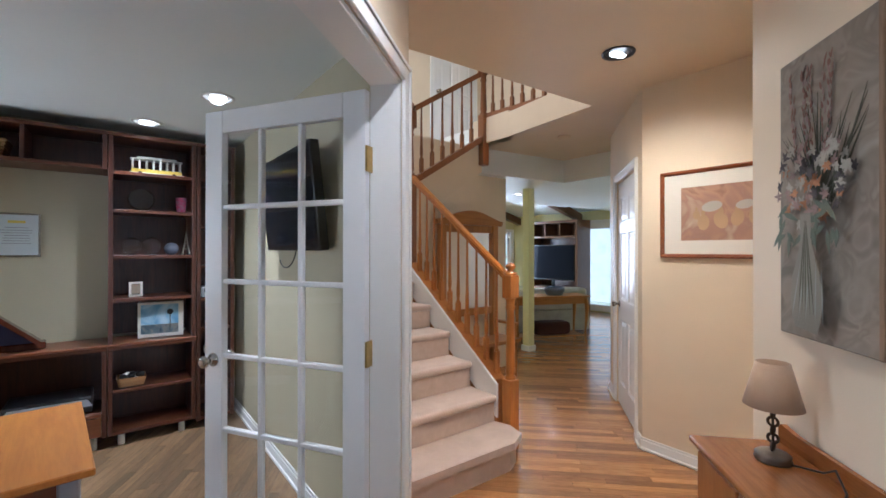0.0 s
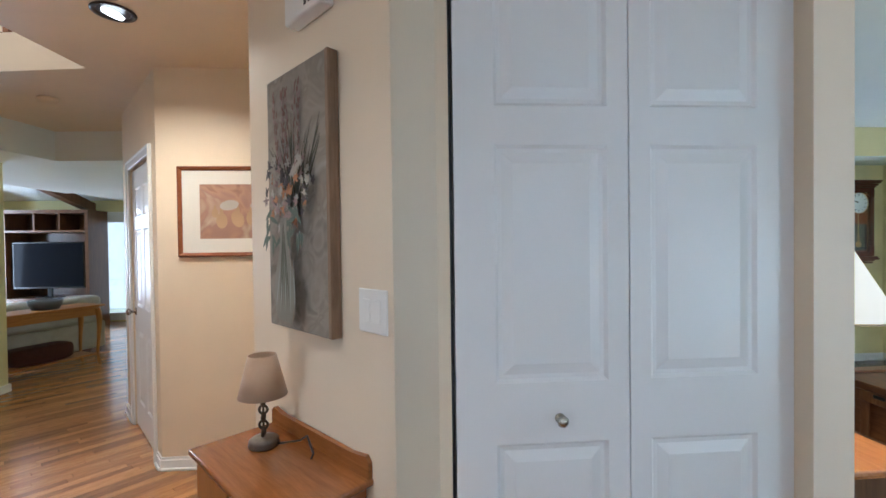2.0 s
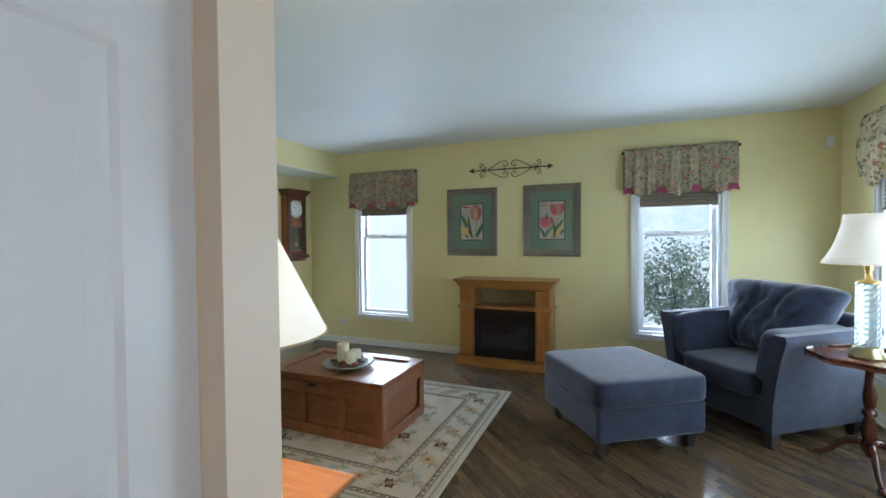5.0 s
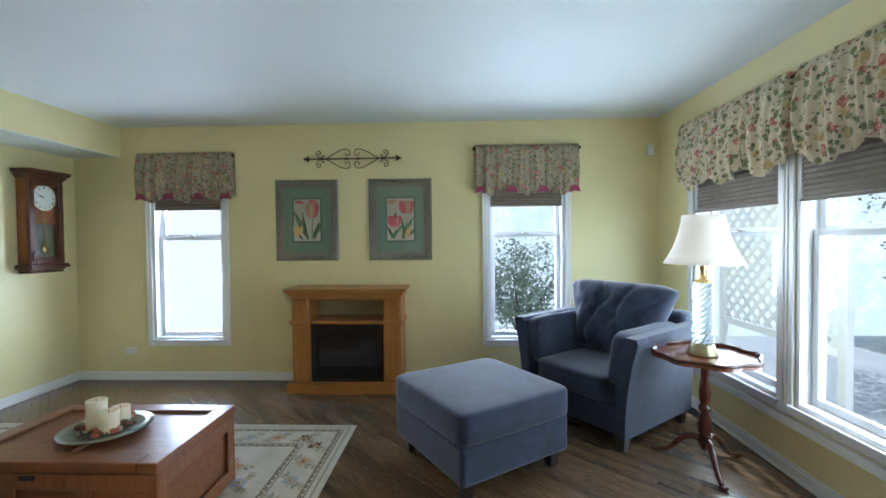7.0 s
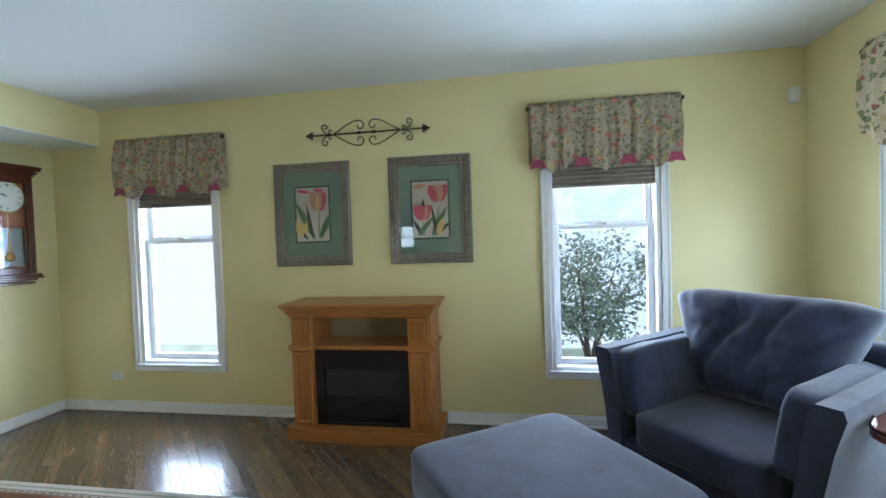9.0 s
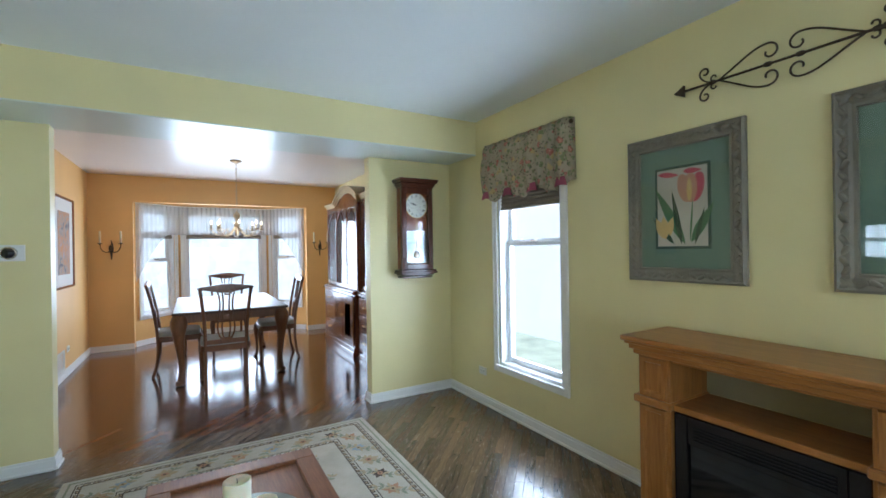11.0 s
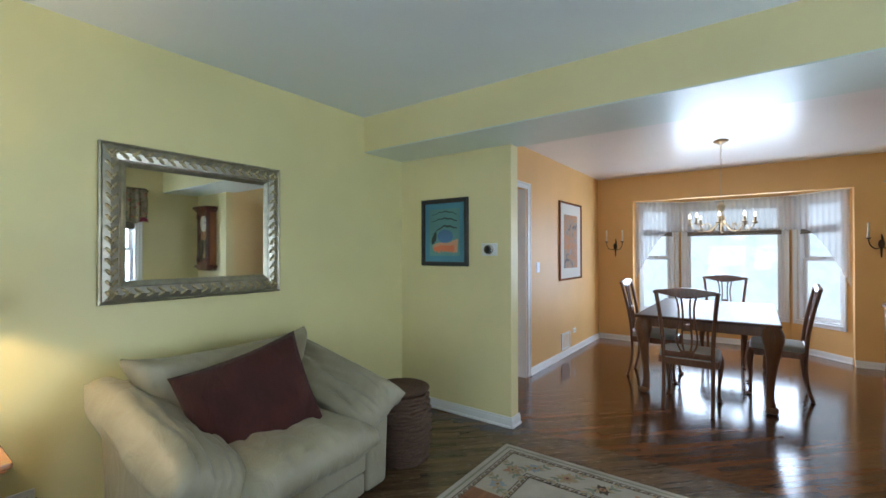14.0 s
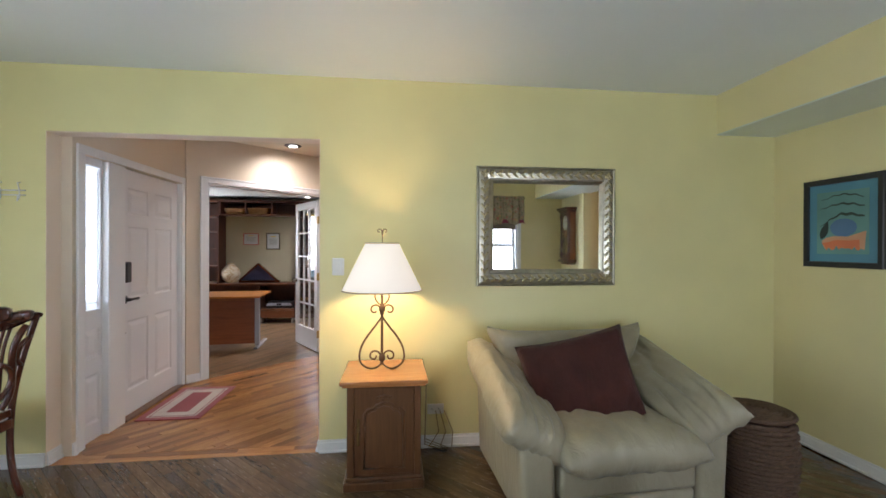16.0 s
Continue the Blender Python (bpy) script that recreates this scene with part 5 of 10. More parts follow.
ac = thing("blue_armchair", "slate-blue microfibre armchair with a loose back cushion by the window", "armchair", pose(-1.245, -3.19, 0, 0, 0, 127))
part("base", bx(((-0.40, -0.425, 0.10), (0.40, 0.43, 0.305)), bevel=0.02, seg=3), BLUE, ac)
for s in (-1, 1):
    bm = bmesh.new()
    prof = [(0.375, 0.10), (0.455, 0.10), (0.462, 0.30), (0.480, 0.45), (0.510, 0.61), (0.545, 0.74), (0.535, 0.775), (0.455, 0.775), (0.435, 0.75), (0.405, 0.55), (0.380, 0.36)]
    fr, bk = [bm.verts.new((s * x, -0.455, z)) for x, z in prof], [bm.verts.new((s * x, 0.43, z + 0.035 * max(0, z - 0.4))) for x, z in prof]
    bm.faces.new(fr), bm.faces.new(bk[::-1])
    for i in range(len(prof)):
        j = (i + 1) % len(prof)
        bm.faces.new((fr[i], fr[j], bk[j], bk[i]))
    bmesh.ops.bevel(bm, geom=[e for e in bm.edges if e.calc_face_angle(0) > 0.7], offset=0.018, segments=3, profile=0.5, affect="EDGES")
    part("arm", bm, BLUE, ac)
    bm = bmesh.new()
    soft(bm, (s * 0.372, -0.035, 0.595), (0.072, 0.385, 0.190), 0.30, 40, 22, 0.012, 5, Euler((0, radians(s * 9), 0)).to_matrix(), s * 4)
    part("arm_cushion", bm, BLUE, ac)
part("backrest", bx(((-0.46, 0.30, 0.25), (0.46, 0.45, 0.86)), bevel=0.04, seg=3), BLUE, ac)
bm = bmesh.new()
soft(bm, (0, -0.09, 0.388), (0.315, 0.385, 0.092), 0.22, 44, 18, 0.009, 5)
part("seat_cushion", bm, BLUE, ac)
bm = bmesh.new()
loose_cushion(bm, 0.62, 0.99, 0.60, 0.29, pose(-0.02, 0.19, 0.775, 90 - 14, 0, 0), 0.034, 3, ear=-0.05, centre=-0.25, fu=2.6, fv=1.0)
part("back_cushion", bm, BLUE, ac)
for a in (-1, 1):
    for b in (-0.39, 0.37):
        bm = bmesh.new()
        taper_leg(bm, a * 0.40, b, 0.050, 0.078, 0, 0.105)
        part("foot", bm, DARKLEG, ac)

# tripod table
tt = thing("tripod_table", "mahogany piecrust tripod table with a scalloped rim by the large window", "side table", pose(-1.61, -2.46, 0, 0, 0, 12))
bm = bmesh.new()
pts = []
for k in range(8):
    for j in range(6):
        t = j / 6
        a0, a1 = math.tau * (k + 0.5) / 8, math.tau * (k + 1.5) / 8
        x = 0.305 * (math.cos(a0) * (1 - t) + math.cos(a1) * t)
        y = 0.305 * (math.sin(a0) * (1 - t) + math.sin(a1) * t)
        r = 1 + 0.025 * math.sin(t * math.pi * 3)
        pts.append((x * r, y * r))
prism(bm, pts, 0.675, 0.692)
part("tabletop", bm, MAHOG_TOP, tt)
bm = bmesh.new()
for sc0, sc1, z0, z1 in ((1.0, 0.94, 0.692, 0.712),):
    n = len(pts)
    lo = [bm.verts.new((p[0], p[1], 0.6925)) for p in pts]
    up = [bm.verts.new((p[0] * 1.01, p[1] * 1.01, 0.712 + 0.007 * math.sin(i * math.pi))) for i, p in enumerate(pts)]
    ui = [bm.verts.new((p[0] * 0.975, p[1] * 0.975, 0.711 + (0.006 if i % 3 == 1 else 0))) for i, p in enumerate(pts)]
    li = [bm.verts.new((p[0] * 0.955, p[1] * 0.955, 0.6925)) for p in pts]
    for i in range(n):
        j = (i + 1) % n
        for a, b in ((lo, up), (up, ui), (ui, li), (li, lo)):
            bm.faces.new((a[i], a[j], b[j], b[i])).smooth = True
part("scalloped_rim", bm, MAHOG, tt, "dark scalloped raised rim")
bm = bmesh.new()
lathe(bm, [(0.09, 0.675), (0.085, 0.66), (0.03, 0.645), (0.022, 0.60), (0.024, 0.54), (0.034, 0.46), (0.028, 0.40), (0.020, 0.385), (0.034, 0.37), (0.036, 0.35), (0.022, 0.335), (0.032, 0.30), (0.042, 0.25), (0.036, 0.205), (0.024, 0.19), (0.036, 0.175), (0.038, 0.14), (0.024, 0.115), (0.012, 0.09)], 20)
part("pedestal", bm, MAHOG, tt)
for k in range(3):
    a = math.tau * k / 3 + radians(68)
    bm = bmesh.new()
    p = bez((0.02, 0, 0.165), (0.16, 0, 0.19), (0.15, 0, 0.02), (0.27, 0, 0.022), 14)
    tube(bm, [(q.x * math.cos(a), q.x * math.sin(a), q.z) for q in p], [0.024 - 0.010 * i / 14 for i in range(15)], 10)
    soft(bm, (0.275 * math.cos(a), 0.275 * math.sin(a), 0.016), (0.028, 0.022, 0.0155), 0.8, 12, 6)
    part("leg", bm, MAHOG, tt)


def shade_mat(name, colour, strength):
    m, nt, b = base(name, 0.8)
    b.inputs["Base Color"].default_value = (*colour, 1)
    b.inputs["Emission Color"].default_value = (1.0, 0.83, 0.60, 1)
    b.inputs["Emission Strength"].default_value = strength
    bump(nt, b, noise_tex(nt, coords(nt), 300, 2), 0.2, 0.002)
    return m


def shade_shell(bm, prof, seg=48):
    rings = [[bm.verts.new((r * math.cos(math.tau * i / seg), r * math.sin(math.tau * i / seg), z)) for i in range(seg)] for r, z in prof + [(r - 0.003, z) for r, z in prof[::-1]]]
    for a, b in zip(rings, rings[1:] + rings[:1]):
        for i in range(seg):
            bm.faces.new((a[i], a[(i + 1) % seg], b[(i + 1) % seg], b[i])).smooth = True


LIT_LINEN = shade_mat("lit_linen", (0.80, 0.75, 0.65), 0.62)
# the ivory shade's brightness is a faint glow put in; it holds no bulb
IVORY_SHADE = shade_mat("ivory_shade", (0.82, 0.79, 0.72), 0.35)
crystal, _nt, _b = base("cut_crystal", 0.08)
_b.inputs["Base Color"].default_value = (0.75, 0.82, 0.82, 1)
_b.inputs["Transmission Weight"].default_value = 0.7
_b.inputs["IOR"].default_value = 1.5
CL_M = pose(-1.60, -2.47, 0.6925)
cl2 = thing("crystal_lamp", "cut-crystal table lamp with an ivory bell shade on the tripod table", "table lamp", CL_M)
bm = bmesh.new()
lathe(bm, [(0.085, 0.0), (0.088, 0.012), (0.078, 0.022), (0.08, 0.032), (0.066, 0.042), (0.070, 0.055), (0.058, 0.068), (0.05, 0.075)], 32)
part("base", bm, metal("brass_and_verdigris", (0.40, 0.36, 0.20), 0.35), cl2, "green-gold stepped base")
bm = bmesh.new()
rows = []
for j in range(23):
    z = 0.075 + 0.375 * j / 22
    rows.append([bm.verts.new(((0.056 + (0.005 if (i + j) % 2 else 0)) * math.cos(math.tau * i / 20), (0.056 + (0.005 if (i + j) % 2 else 0)) * math.sin(math.tau * i / 20), z)) for i in range(20)])
for a, b in zip(rows, rows[1:]):
    for i in range(20):
        bm.faces.new((a[i], a[(i + 1) % 20], b[(i + 1) % 20], b[i]))
bm.faces.new(rows[0][::-1]), bm.faces.new(rows[-1])
part("crystal_column", bm, crystal, cl2, "clear cut-crystal column")
bm = bmesh.new()
lathe(bm, [(0.058, 0.45), (0.05, 0.462), (0.02, 0.47), (0.014, 0.52), (0.022, 0.53), (0.014, 0.58), (0.005, 0.60), (0.004, 0.86), (0.008, 0.868), (0.002, 0.878)], 20)
part("stem", bm, BRASS, cl2, "brass stem and finial")
bm = bmesh.new()
shade_shell(bm, [(0.222, 0.565), (0.194, 0.61), (0.165, 0.67), (0.142, 0.74), (0.124, 0.81), (0.116, 0.865)])
part("shade", bm, IVORY_SHADE, cl2, "ivory bell-shaped fabric shade")

# ---- wall clock ----
WF_DIV = pose(3.856, -3.60, 1.618, 0, 0, -90) @ Matrix.Diagonal((1, 1, 1.05, 1))    # faces -x
ck = thing("wall_clock", "dark cherry pendulum wall clock with a white dial and glass door", "wall clock", WF_DIV)
bm = bmesh.new()
box(bm, (-0.155, -0.10, -0.37), (0.155, 0, 0.37), 0.003)
part("case_back", bm, CHERRY_Z, ck)
bm = bmesh.new()
for a, b in (((-0.165, -0.135, -0.37), (-0.115, -0.10, 0.37)), ((0.115, -0.135, -0.37), (0.165, -0.10, 0.37)), ((-0.115, -0.135, 0.315), (0.115, -0.10, 0.37)), ((-0.115, -0.135, -0.37), (0.115, -0.10, -0.32))):
    box(bm, a, b, 0.004)
part("door_frame", bm, MAHOG, ck)
bm = bmesh.new()
for i, (z, o) in enumerate(((0.37, 0.012), (0.388, 0.026), (0.41, 0.042), (0.428, 0.048))):
    box(bm, (-0.155 - o, -0.14 - o, z), (0.155 + o, 0, z + 0.019), 0.004)
part("crown_moulding", bm, MAHOG, ck)
bm = bmesh.new()
for z, o in ((-0.39, 0.03), (-0.408, 0.038), (-0.425, 0.01), (-0.448, 0.0)):
    box(bm, (-0.155 - o, -0.13 - o, z), (0.155 + o, 0, z + 0.018), 0.004)
part("base_moulding", bm, MAHOG, ck)
for s in (-1, 1):
    for z in (-0.30, 0.31):
        bm = bmesh.new()
        lathe(bm, [(0.006, -0.04), (0.012, -0.03), (0.007, -0.015), (0.013, 0), (0.007, 0.015), (0.012, 0.03), (0.006, 0.04)], 10, (s * 0.142, -0.142, z))
        part("turned_post", bm, MAHOG, ck)
DIAL = paint("dial_white", (0.72, 0.74, 0.66), 0.5, 0.02)
t90 = Euler((radians(90), 0, 0)).to_matrix()
bm = bmesh.new()
lathe(bm, [(0.112, 0), (0.112, 0.006), (0.0, 0.0065)], 40, (0, -0.103, 0.208), t90, False)
part("dial", bm, DIAL, ck, "white clock dial")
bm = bmesh.new()
tube(bm, [(0.113 * math.cos(math.tau * k / 40), -0.112, 0.208 + 0.113 * math.sin(math.tau * k / 40)) for k in range(40)], 0.004, 6, True)
part("dial_ring", bm, BRASS, ck)
bm = bmesh.new()
for k, numeral in enumerate(("XII", "I", "II", "III", "IIII", "V", "VI", "VII", "VIII", "IX", "X", "XI")):
    a = math.tau * k / 12
    x, z = 0.088 * math.sin(a), 0.208 + 0.088 * math.cos(a)
    n = len(numeral)
    for j in range(n):
        o = (j - (n - 1) / 2) * 0.0065
        outline(bm, [(x + math.cos(a) * (o + u) + math.sin(a) * v, z - math.sin(a) * (o + u) + math.cos(a) * v) for u, v in ((-0.0012, -0.010), (0.0012, -0.010), (0.0012, 0.010), (-0.0012, 0.010))], -0.1098)
part("numeral_mark", bm, BLACK, ck, "black roman numeral strokes")
for nm, a, l, w in (("hour_hand", -58, 0.05, 0.010), ("minute_hand", -68, 0.082, 0.007)):
    bm = bmesh.new()
    outline(bm, leaf_pts(0, 0.208, l, w, 90 - a, 6), -0.1115, 0.001)
    part(nm, bm, BLACK, ck)
bm = bmesh.new()
box(bm, (-0.003, -0.106, -0.17), (0.003, -0.102, 0.08), 0.001)
lathe(bm, [(0.035, 0), (0.035, 0.004), (0.0, 0.005)], 20, (0, -0.104, -0.24), t90)
for k in range(3):
    box(bm, (-0.02 + 0.004 * k, -0.108, -0.20 + 0.022 * k), (0.02 - 0.004 * k, -0.103, -0.19 + 0.022 * k), 0.002)
part("pendulum", bm, BRASS, ck, "brass lyre pendulum")
part("mirror_back", bx(((-0.108, -0.1012, -0.31), (0.108, -0.1003, -0.02))), metal("clock_mirror", (0.30, 0.34, 0.38), 0.18), ck)
part("clock_glass", bx(((-0.115, -0.128, -0.32), (0.115, -0.125, 0.315))), GLASS, ck).visible_shadow = False

# ---- teal print, thermostat and small wall fittings ----
tp = thing("teal_print", "black-framed abstract print in teal and orange on the green wall", "picture", pose(3.856, -0.285, 1.59, 0, 0, -90))
bm = bmesh.new()
ring_frame(bm, 0.51, 0.60, [(0, 0.001), (0, 0.02), (0.008, 0.024), (0.034, 0.022), (0.038, 0.012), (0.038, 0.001)])
part("frame", bm, BLACK, tp)
TEAL = paint("print_teal", (0.11, 0.27, 0.36), 0.8, 0.15)
part("print", bx(((-0.22, -0.008, -0.265), (0.22, -0.002, 0.265))), TEAL, tp)
part("print_field", bx(((-0.165, -0.0095, -0.21), (0.165, -0.0082, 0.21))), paint("print_aqua", (0.15, 0.30, 0.27), 0.8, 0.35), tp)
rg = random.Random(8)
edge = [(-0.14 + 0.28 * k / 16, -0.165 + rg.uniform(-0.018, 0.018)) for k in range(17)]
for nm, c, pts, dy, lb in (
        ("blue_patch", (0.10, 0.19, 0.33), oval_pts(0.01, -0.035, 0.085, 0.06, 18), 0.0, "smoky blue painted patch"),
        ("coral_ground", (0.55, 0.30, 0.17), [(-0.13, -0.12), *edge[1:], (0.15, -0.06), (0.10, -0.075), (0.04, -0.095), (-0.05, -0.09), (-0.10, -0.10)], 0.0004, "pale coral painted ground"),
        ("orange_shape", (0.62, 0.19, 0.08), [(-0.13, -0.135), *[(x * 0.92, z - 0.006) for x, z in edge[1:-1]], (0.11, -0.115), (0.05, -0.12), (-0.04, -0.115), (-0.09, -0.13)], 0.0008, "orange painted shape with a ragged edge")):
    bm = bmesh.new()
    outline(bm, pts, -0.0097 - dy, 0.0008)
    part(nm, bm, paint(nm + "_paint", c, 0.8, 0.35), tp, lb)
for k, (w_, zc, thick) in enumerate(((0.135, 0.155, 0.010), (0.14, 0.095, 0.013), (0.14, 0.030, 0.018))):
    bm = bmesh.new()
    xs = [-w_ + 2 * w_ * i / 18 for i in range(19)]
    arc = lambda x: zc + 0.035 * math.cos((x - 0.01) / w_ * 1.5) + 0.004 * math.sin(x * 90 + k) - (0.05 * max(0.0, -x / w_) if k == 2 else 0)
    outline(bm, [(x, arc(x)) for x in xs] + [(x, arc(x) - thick * (1.1 - 0.7 * abs(x - 0.04) / w_)) for x in xs[::-1]], -0.0109, 0.0008)
    part("arched_stroke", bm, paint("stroke_paint", (0.045, 0.07, 0.055), 0.8, 0.4), tp, "dark green arched stroke")
bm = bmesh.new()
outline(bm, leaf_pts(-0.135, -0.11, 0.13, 0.05, 68, 7), -0.0113, 0.0008)
part("dark_stroke", bm, paint("dark_stroke_paint", (0.035, 0.05, 0.045), 0.8, 0.4), tp, "near-black slanting stroke")
PLASTIC = paint("white_plastic", (0.78, 0.78, 0.75), 0.3, 0.02, 0.02)
th = thing("thermostat", "round dark thermostat dial on a white wall plate", "thermostat", pose(3.856, -0.745, 1.435, 0, 0, -90))
part("wall_plate", bx(((-0.075, -0.006, -0.052), (0.075, -0.001, 0.052)), bevel=0.003), PLASTIC, th)
bm = bmesh.new()
lathe(bm, [(0.04, 0), (0.041, 0.02), (0.036, 0.027)], 28, (0, -0.006, 0), t90)
part("dial_body", bm, NICKEL, th)
bm = bmesh.new()
lathe(bm, [(0.033, 0), (0.030, 0.003), (0.0, 0.004)], 28, (0, -0.033, 0), t90)
part("dial_face", bm, FIREBLACK, th, "black glass thermostat face")


def switch_plate(name, m, n, label):
    s = thing(name, label, "light switch", m)
    w = 0.036 + 0.046 * n
    part("wall_plate", bx(((-w / 2, -0.006, -0.06), (w / 2, -0.0005, 0.06)), bevel=0.003), PLASTIC, s)
    for k in range(n):
        x = (k - (n - 1) / 2) * 0.046
        part("rocker", bx(((x - 0.016, -0.010, -0.033), (x + 0.016, -0.0062, 0.033)), bevel=0.002), PLASTIC, s)
    return s


def outlet(m, label):
    s = thing("wall_outlet", label, "wall outlet", m)
    part("wall_plate", bx(((-0.058, -0.006, -0.036), (0.058, -0.0005, 0.036)), bevel=0.003), PLASTIC, s)
    for x in (-0.025, 0.025):
        bm = bx(((x - 0.017, -0.009, -0.014), (x + 0.017, -0.0062, 0.014)), bevel=0.002)
        part("socket", bm, PLASTIC, s)
        part("slot", bx(((x - 0.006, -0.0096, -0.007), (x - 0.004, -0.0091, 0.007)), ((x + 0.004, -0.0096, -0.007), (x + 0.006, -0.0091, 0.007))), BLACK, s)
    return s


cw = frame_of((1.02, 2.127), (0.36, 1.54))
switch_plate("triple_switch", cw @ pose(0.80, 0, 1.262), 2, "white double rocker switch plate beside the painted canvas")
switch_plate("wall_switch", pose(0.52, 0.227, 1.28), 1, "white rocker switch plate above the scrolled lamp")
switch_plate("wall_switch", pose(5.50, -0.451, 1.23), 1, "white rocker switch plate on the orange wall")
outlet(pose(1.20, 0.227, 0.27), "white wall outlet above the baseboard with lamp cords")
outlet(FACE_N(3.30, -4.034, 0.30), "white wall outlet under the window beside the fireplace")
outlet(pose(6.75, -0.451, 0.30), "white wall outlet beside the vent on the orange wall")
solid("motion_sensor", bx(((-0.03, -0.045, -0.05), (0.03, -0.001, 0.05)), bevel=0.008, seg=2), PLASTIC, "small white motion sensor high on the yellow wall", "motion sensor", FACE_N(-1.96, -4.034, 2.27))
bm = bmesh.new()
for k in range(9):
    box(bm, (-0.14, -0.012, -0.085 + k * 0.02), (0.14, -0.004, -0.075 + k * 0.02), 0.002)
ring_frame(bm, 0.32, 0.22, [(0, 0.001), (0, 0.012), (0.018, 0.012), (0.02, 0.001)])
solid("wall_vent", bm, PLASTIC, "white louvred wall register above the baseboard", "wall vent", pose(6.40, -0.451, 0.21))
bm = bmesh.new()
for k in range(3):
    tube(bm, [(1.20 + 0.03 * k, 0.215, 0.26), (1.22 + 0.05 * k, 0.19, 0.12), (1.15 + 0.08 * k, 0.17, 0.03), (1.25 + 0.03 * k, 0.15, 0.012), (1.12, 0.16, 0.05 + 0.02 * k), (1.13, 0.19, 0.3 + 0.08 * k)][:6], 0.0035, 6)
solid("lamp_cord", bm, paint("tan_cord", (0.28, 0.20, 0.11), 0.6), "tangled tan lamp cords hanging from the outlet", "cable")

# ---- gilt mirror ----
mi = thing("wall_mirror", "rectangular mirror in a carved silver-gilt frame above the cream armchair", "mirror", pose(2.01, 0.227, 1.57))
SILVER = metal("silver_gilt", (0.50, 0.47, 0.36), 0.33)
bm = bmesh.new()
ring_frame(bm, 1.04, 0.86, [(0, 0.001), (0, 0.022), (0.008, 0.028), (0.018, 0.020), (0.05, 0.030), (0.088, 0.022), (0.094, 0.030), (0.104, 0.026), (0.116, 0.014), (0.122, 0.010), (0.122, 0.001)])
part("frame", bm, SILVER, mi)
bm = bmesh.new()
w, h, fw = 1.04, 0.86, 0.09
for (x0, z0, x1, z1) in ((-w / 2, -h / 2, w / 2, -h / 2), (w / 2, -h / 2, w / 2, h / 2), (w / 2, h / 2, -w / 2, h / 2), (-w / 2, h / 2, -w / 2, -h / 2)):
    L = math.hypot(x1 - x0, z1 - z0)
    n = int(L / 0.055)
    ux, uz = (x1 - x0) / L, (z1 - z0) / L
    for k in range(1, n):
        cx, cz = x0 + ux * k * L / n - uz * 0.055, z0 + uz * k * L / n + ux * 0.055
        for s in (-1, 1):
            soft(bm, (cx - uz * s * 0.014, -0.030, cz + ux * s * 0.014), (0.021, 0.009, 0.009), 0.8, 8, 5, turn=Euler((0, -math.atan2(uz, ux) + s * 0.7, 0)).to_matrix())
        soft(bm, (cx + ux * 0.02, -0.031, cz + uz * 0.02), (0.009, 0.009, 0.009), 0.9, 8, 5)
part("leaf_carving", bm, metal("pale_gilt", (0.52, 0.46, 0.27), 0.4), mi, "pale gold carved leaves")
mm, _nt, _b = base("mirror_glass", 0.015, 1.0)
_b.inputs["Base Color"].default_value = (0.92, 0.93, 0.92, 1)
part("mirror_glass", bx(((-0.40, -0.010, -0.31), (0.40, -0.004, 0.31))), mm, mi)

# ---- cream armchair ----
cc = thing("cream_armchair", "cream leather club chair with plump pillow arms against the green wall", "armchair", pose(2.07, -0.30, 0, 0, 0, 3))
part("base", bx(((-0.40, -0.40, 0.05), (0.40, 0.42, 0.34)), bevel=0.02, seg=3), CREAM, cc)
for s in (-1, 1):
    bm = bmesh.new()
    box(bm, (s * 0.385, -0.455, 0.03), (s * 0.565, 0.42, 0.46), 0.035, 4)
    for v in bm.verts:
        v.co.x += s * 0.05 * max(0.0, v.co.z - 0.1)
        v.co.z += 0.16 * max(0.0, v.co.y + 0.45) * max(0.0, v.co.z - 0.3) / 0.2
    part("arm_panel", bm, CREAM, cc)
    bm = bmesh.new()
    tilt = pose(s * 0.478, -0.02, 0.560) @ pose(0, 0, 0, 14, 0, 0) @ pose(0, 0, 0, 0, -s * 32, 0)
    loose_cushion(bm, 0.44, 0.40, 0.99, 0.225, tilt, 0.030, 5 + s, ear=0.0, gather=0.013, fu=2.4, fv=1.2)
    part("arm_pillow", bm, CREAM, cc)
part("backrest", bx(((-0.54, 0.27, 0.20), (0.54, 0.44, 0.69)), bevel=0.05, seg=4), CREAM, cc)
bm = bmesh.new()
loose_cushion(bm, 0.74, 1.14, 0.48, 0.27, pose(0.0, 0.23, 0.635, 90 - 12, 0, 0), 0.022, 9, ear=0.030, fu=1.6, fv=1.2)
part("back_cushion", bm, CREAM, cc)
bm = bmesh.new()
loose_cushion(bm, 0.80, 0.74, 0.84, 0.235, pose(0, -0.16, 0.40, 2, 0, 0), 0.022, 2, ear=0.0, gather=0.012, fu=2.6, fv=1.4)
part("seat_cushion", bm, CREAM, cc)
for z0, z1, y in ((0.04, 0.165, -0.455), (0.17, 0.33, -0.465)):
    part("front_panel", bx(((-0.375, y, z0), (0.375, -0.38, z1)), bevel=0.022, seg=3), CREAM, cc)
pl = thing("throw_pillow", "maroon suede throw pillow leaning on the cream armchair", "pillow", pose(2.0, -0.42, 0.585))
bm = bmesh.new()
pillow_shape(bm, 0.65, 0.65, 0.20, Euler((radians(72), radians(-13), radians(-8))).to_matrix().to_4x4(), 22, 0.03, 4)
part("pillow_cover", bm, MAROON, pl)

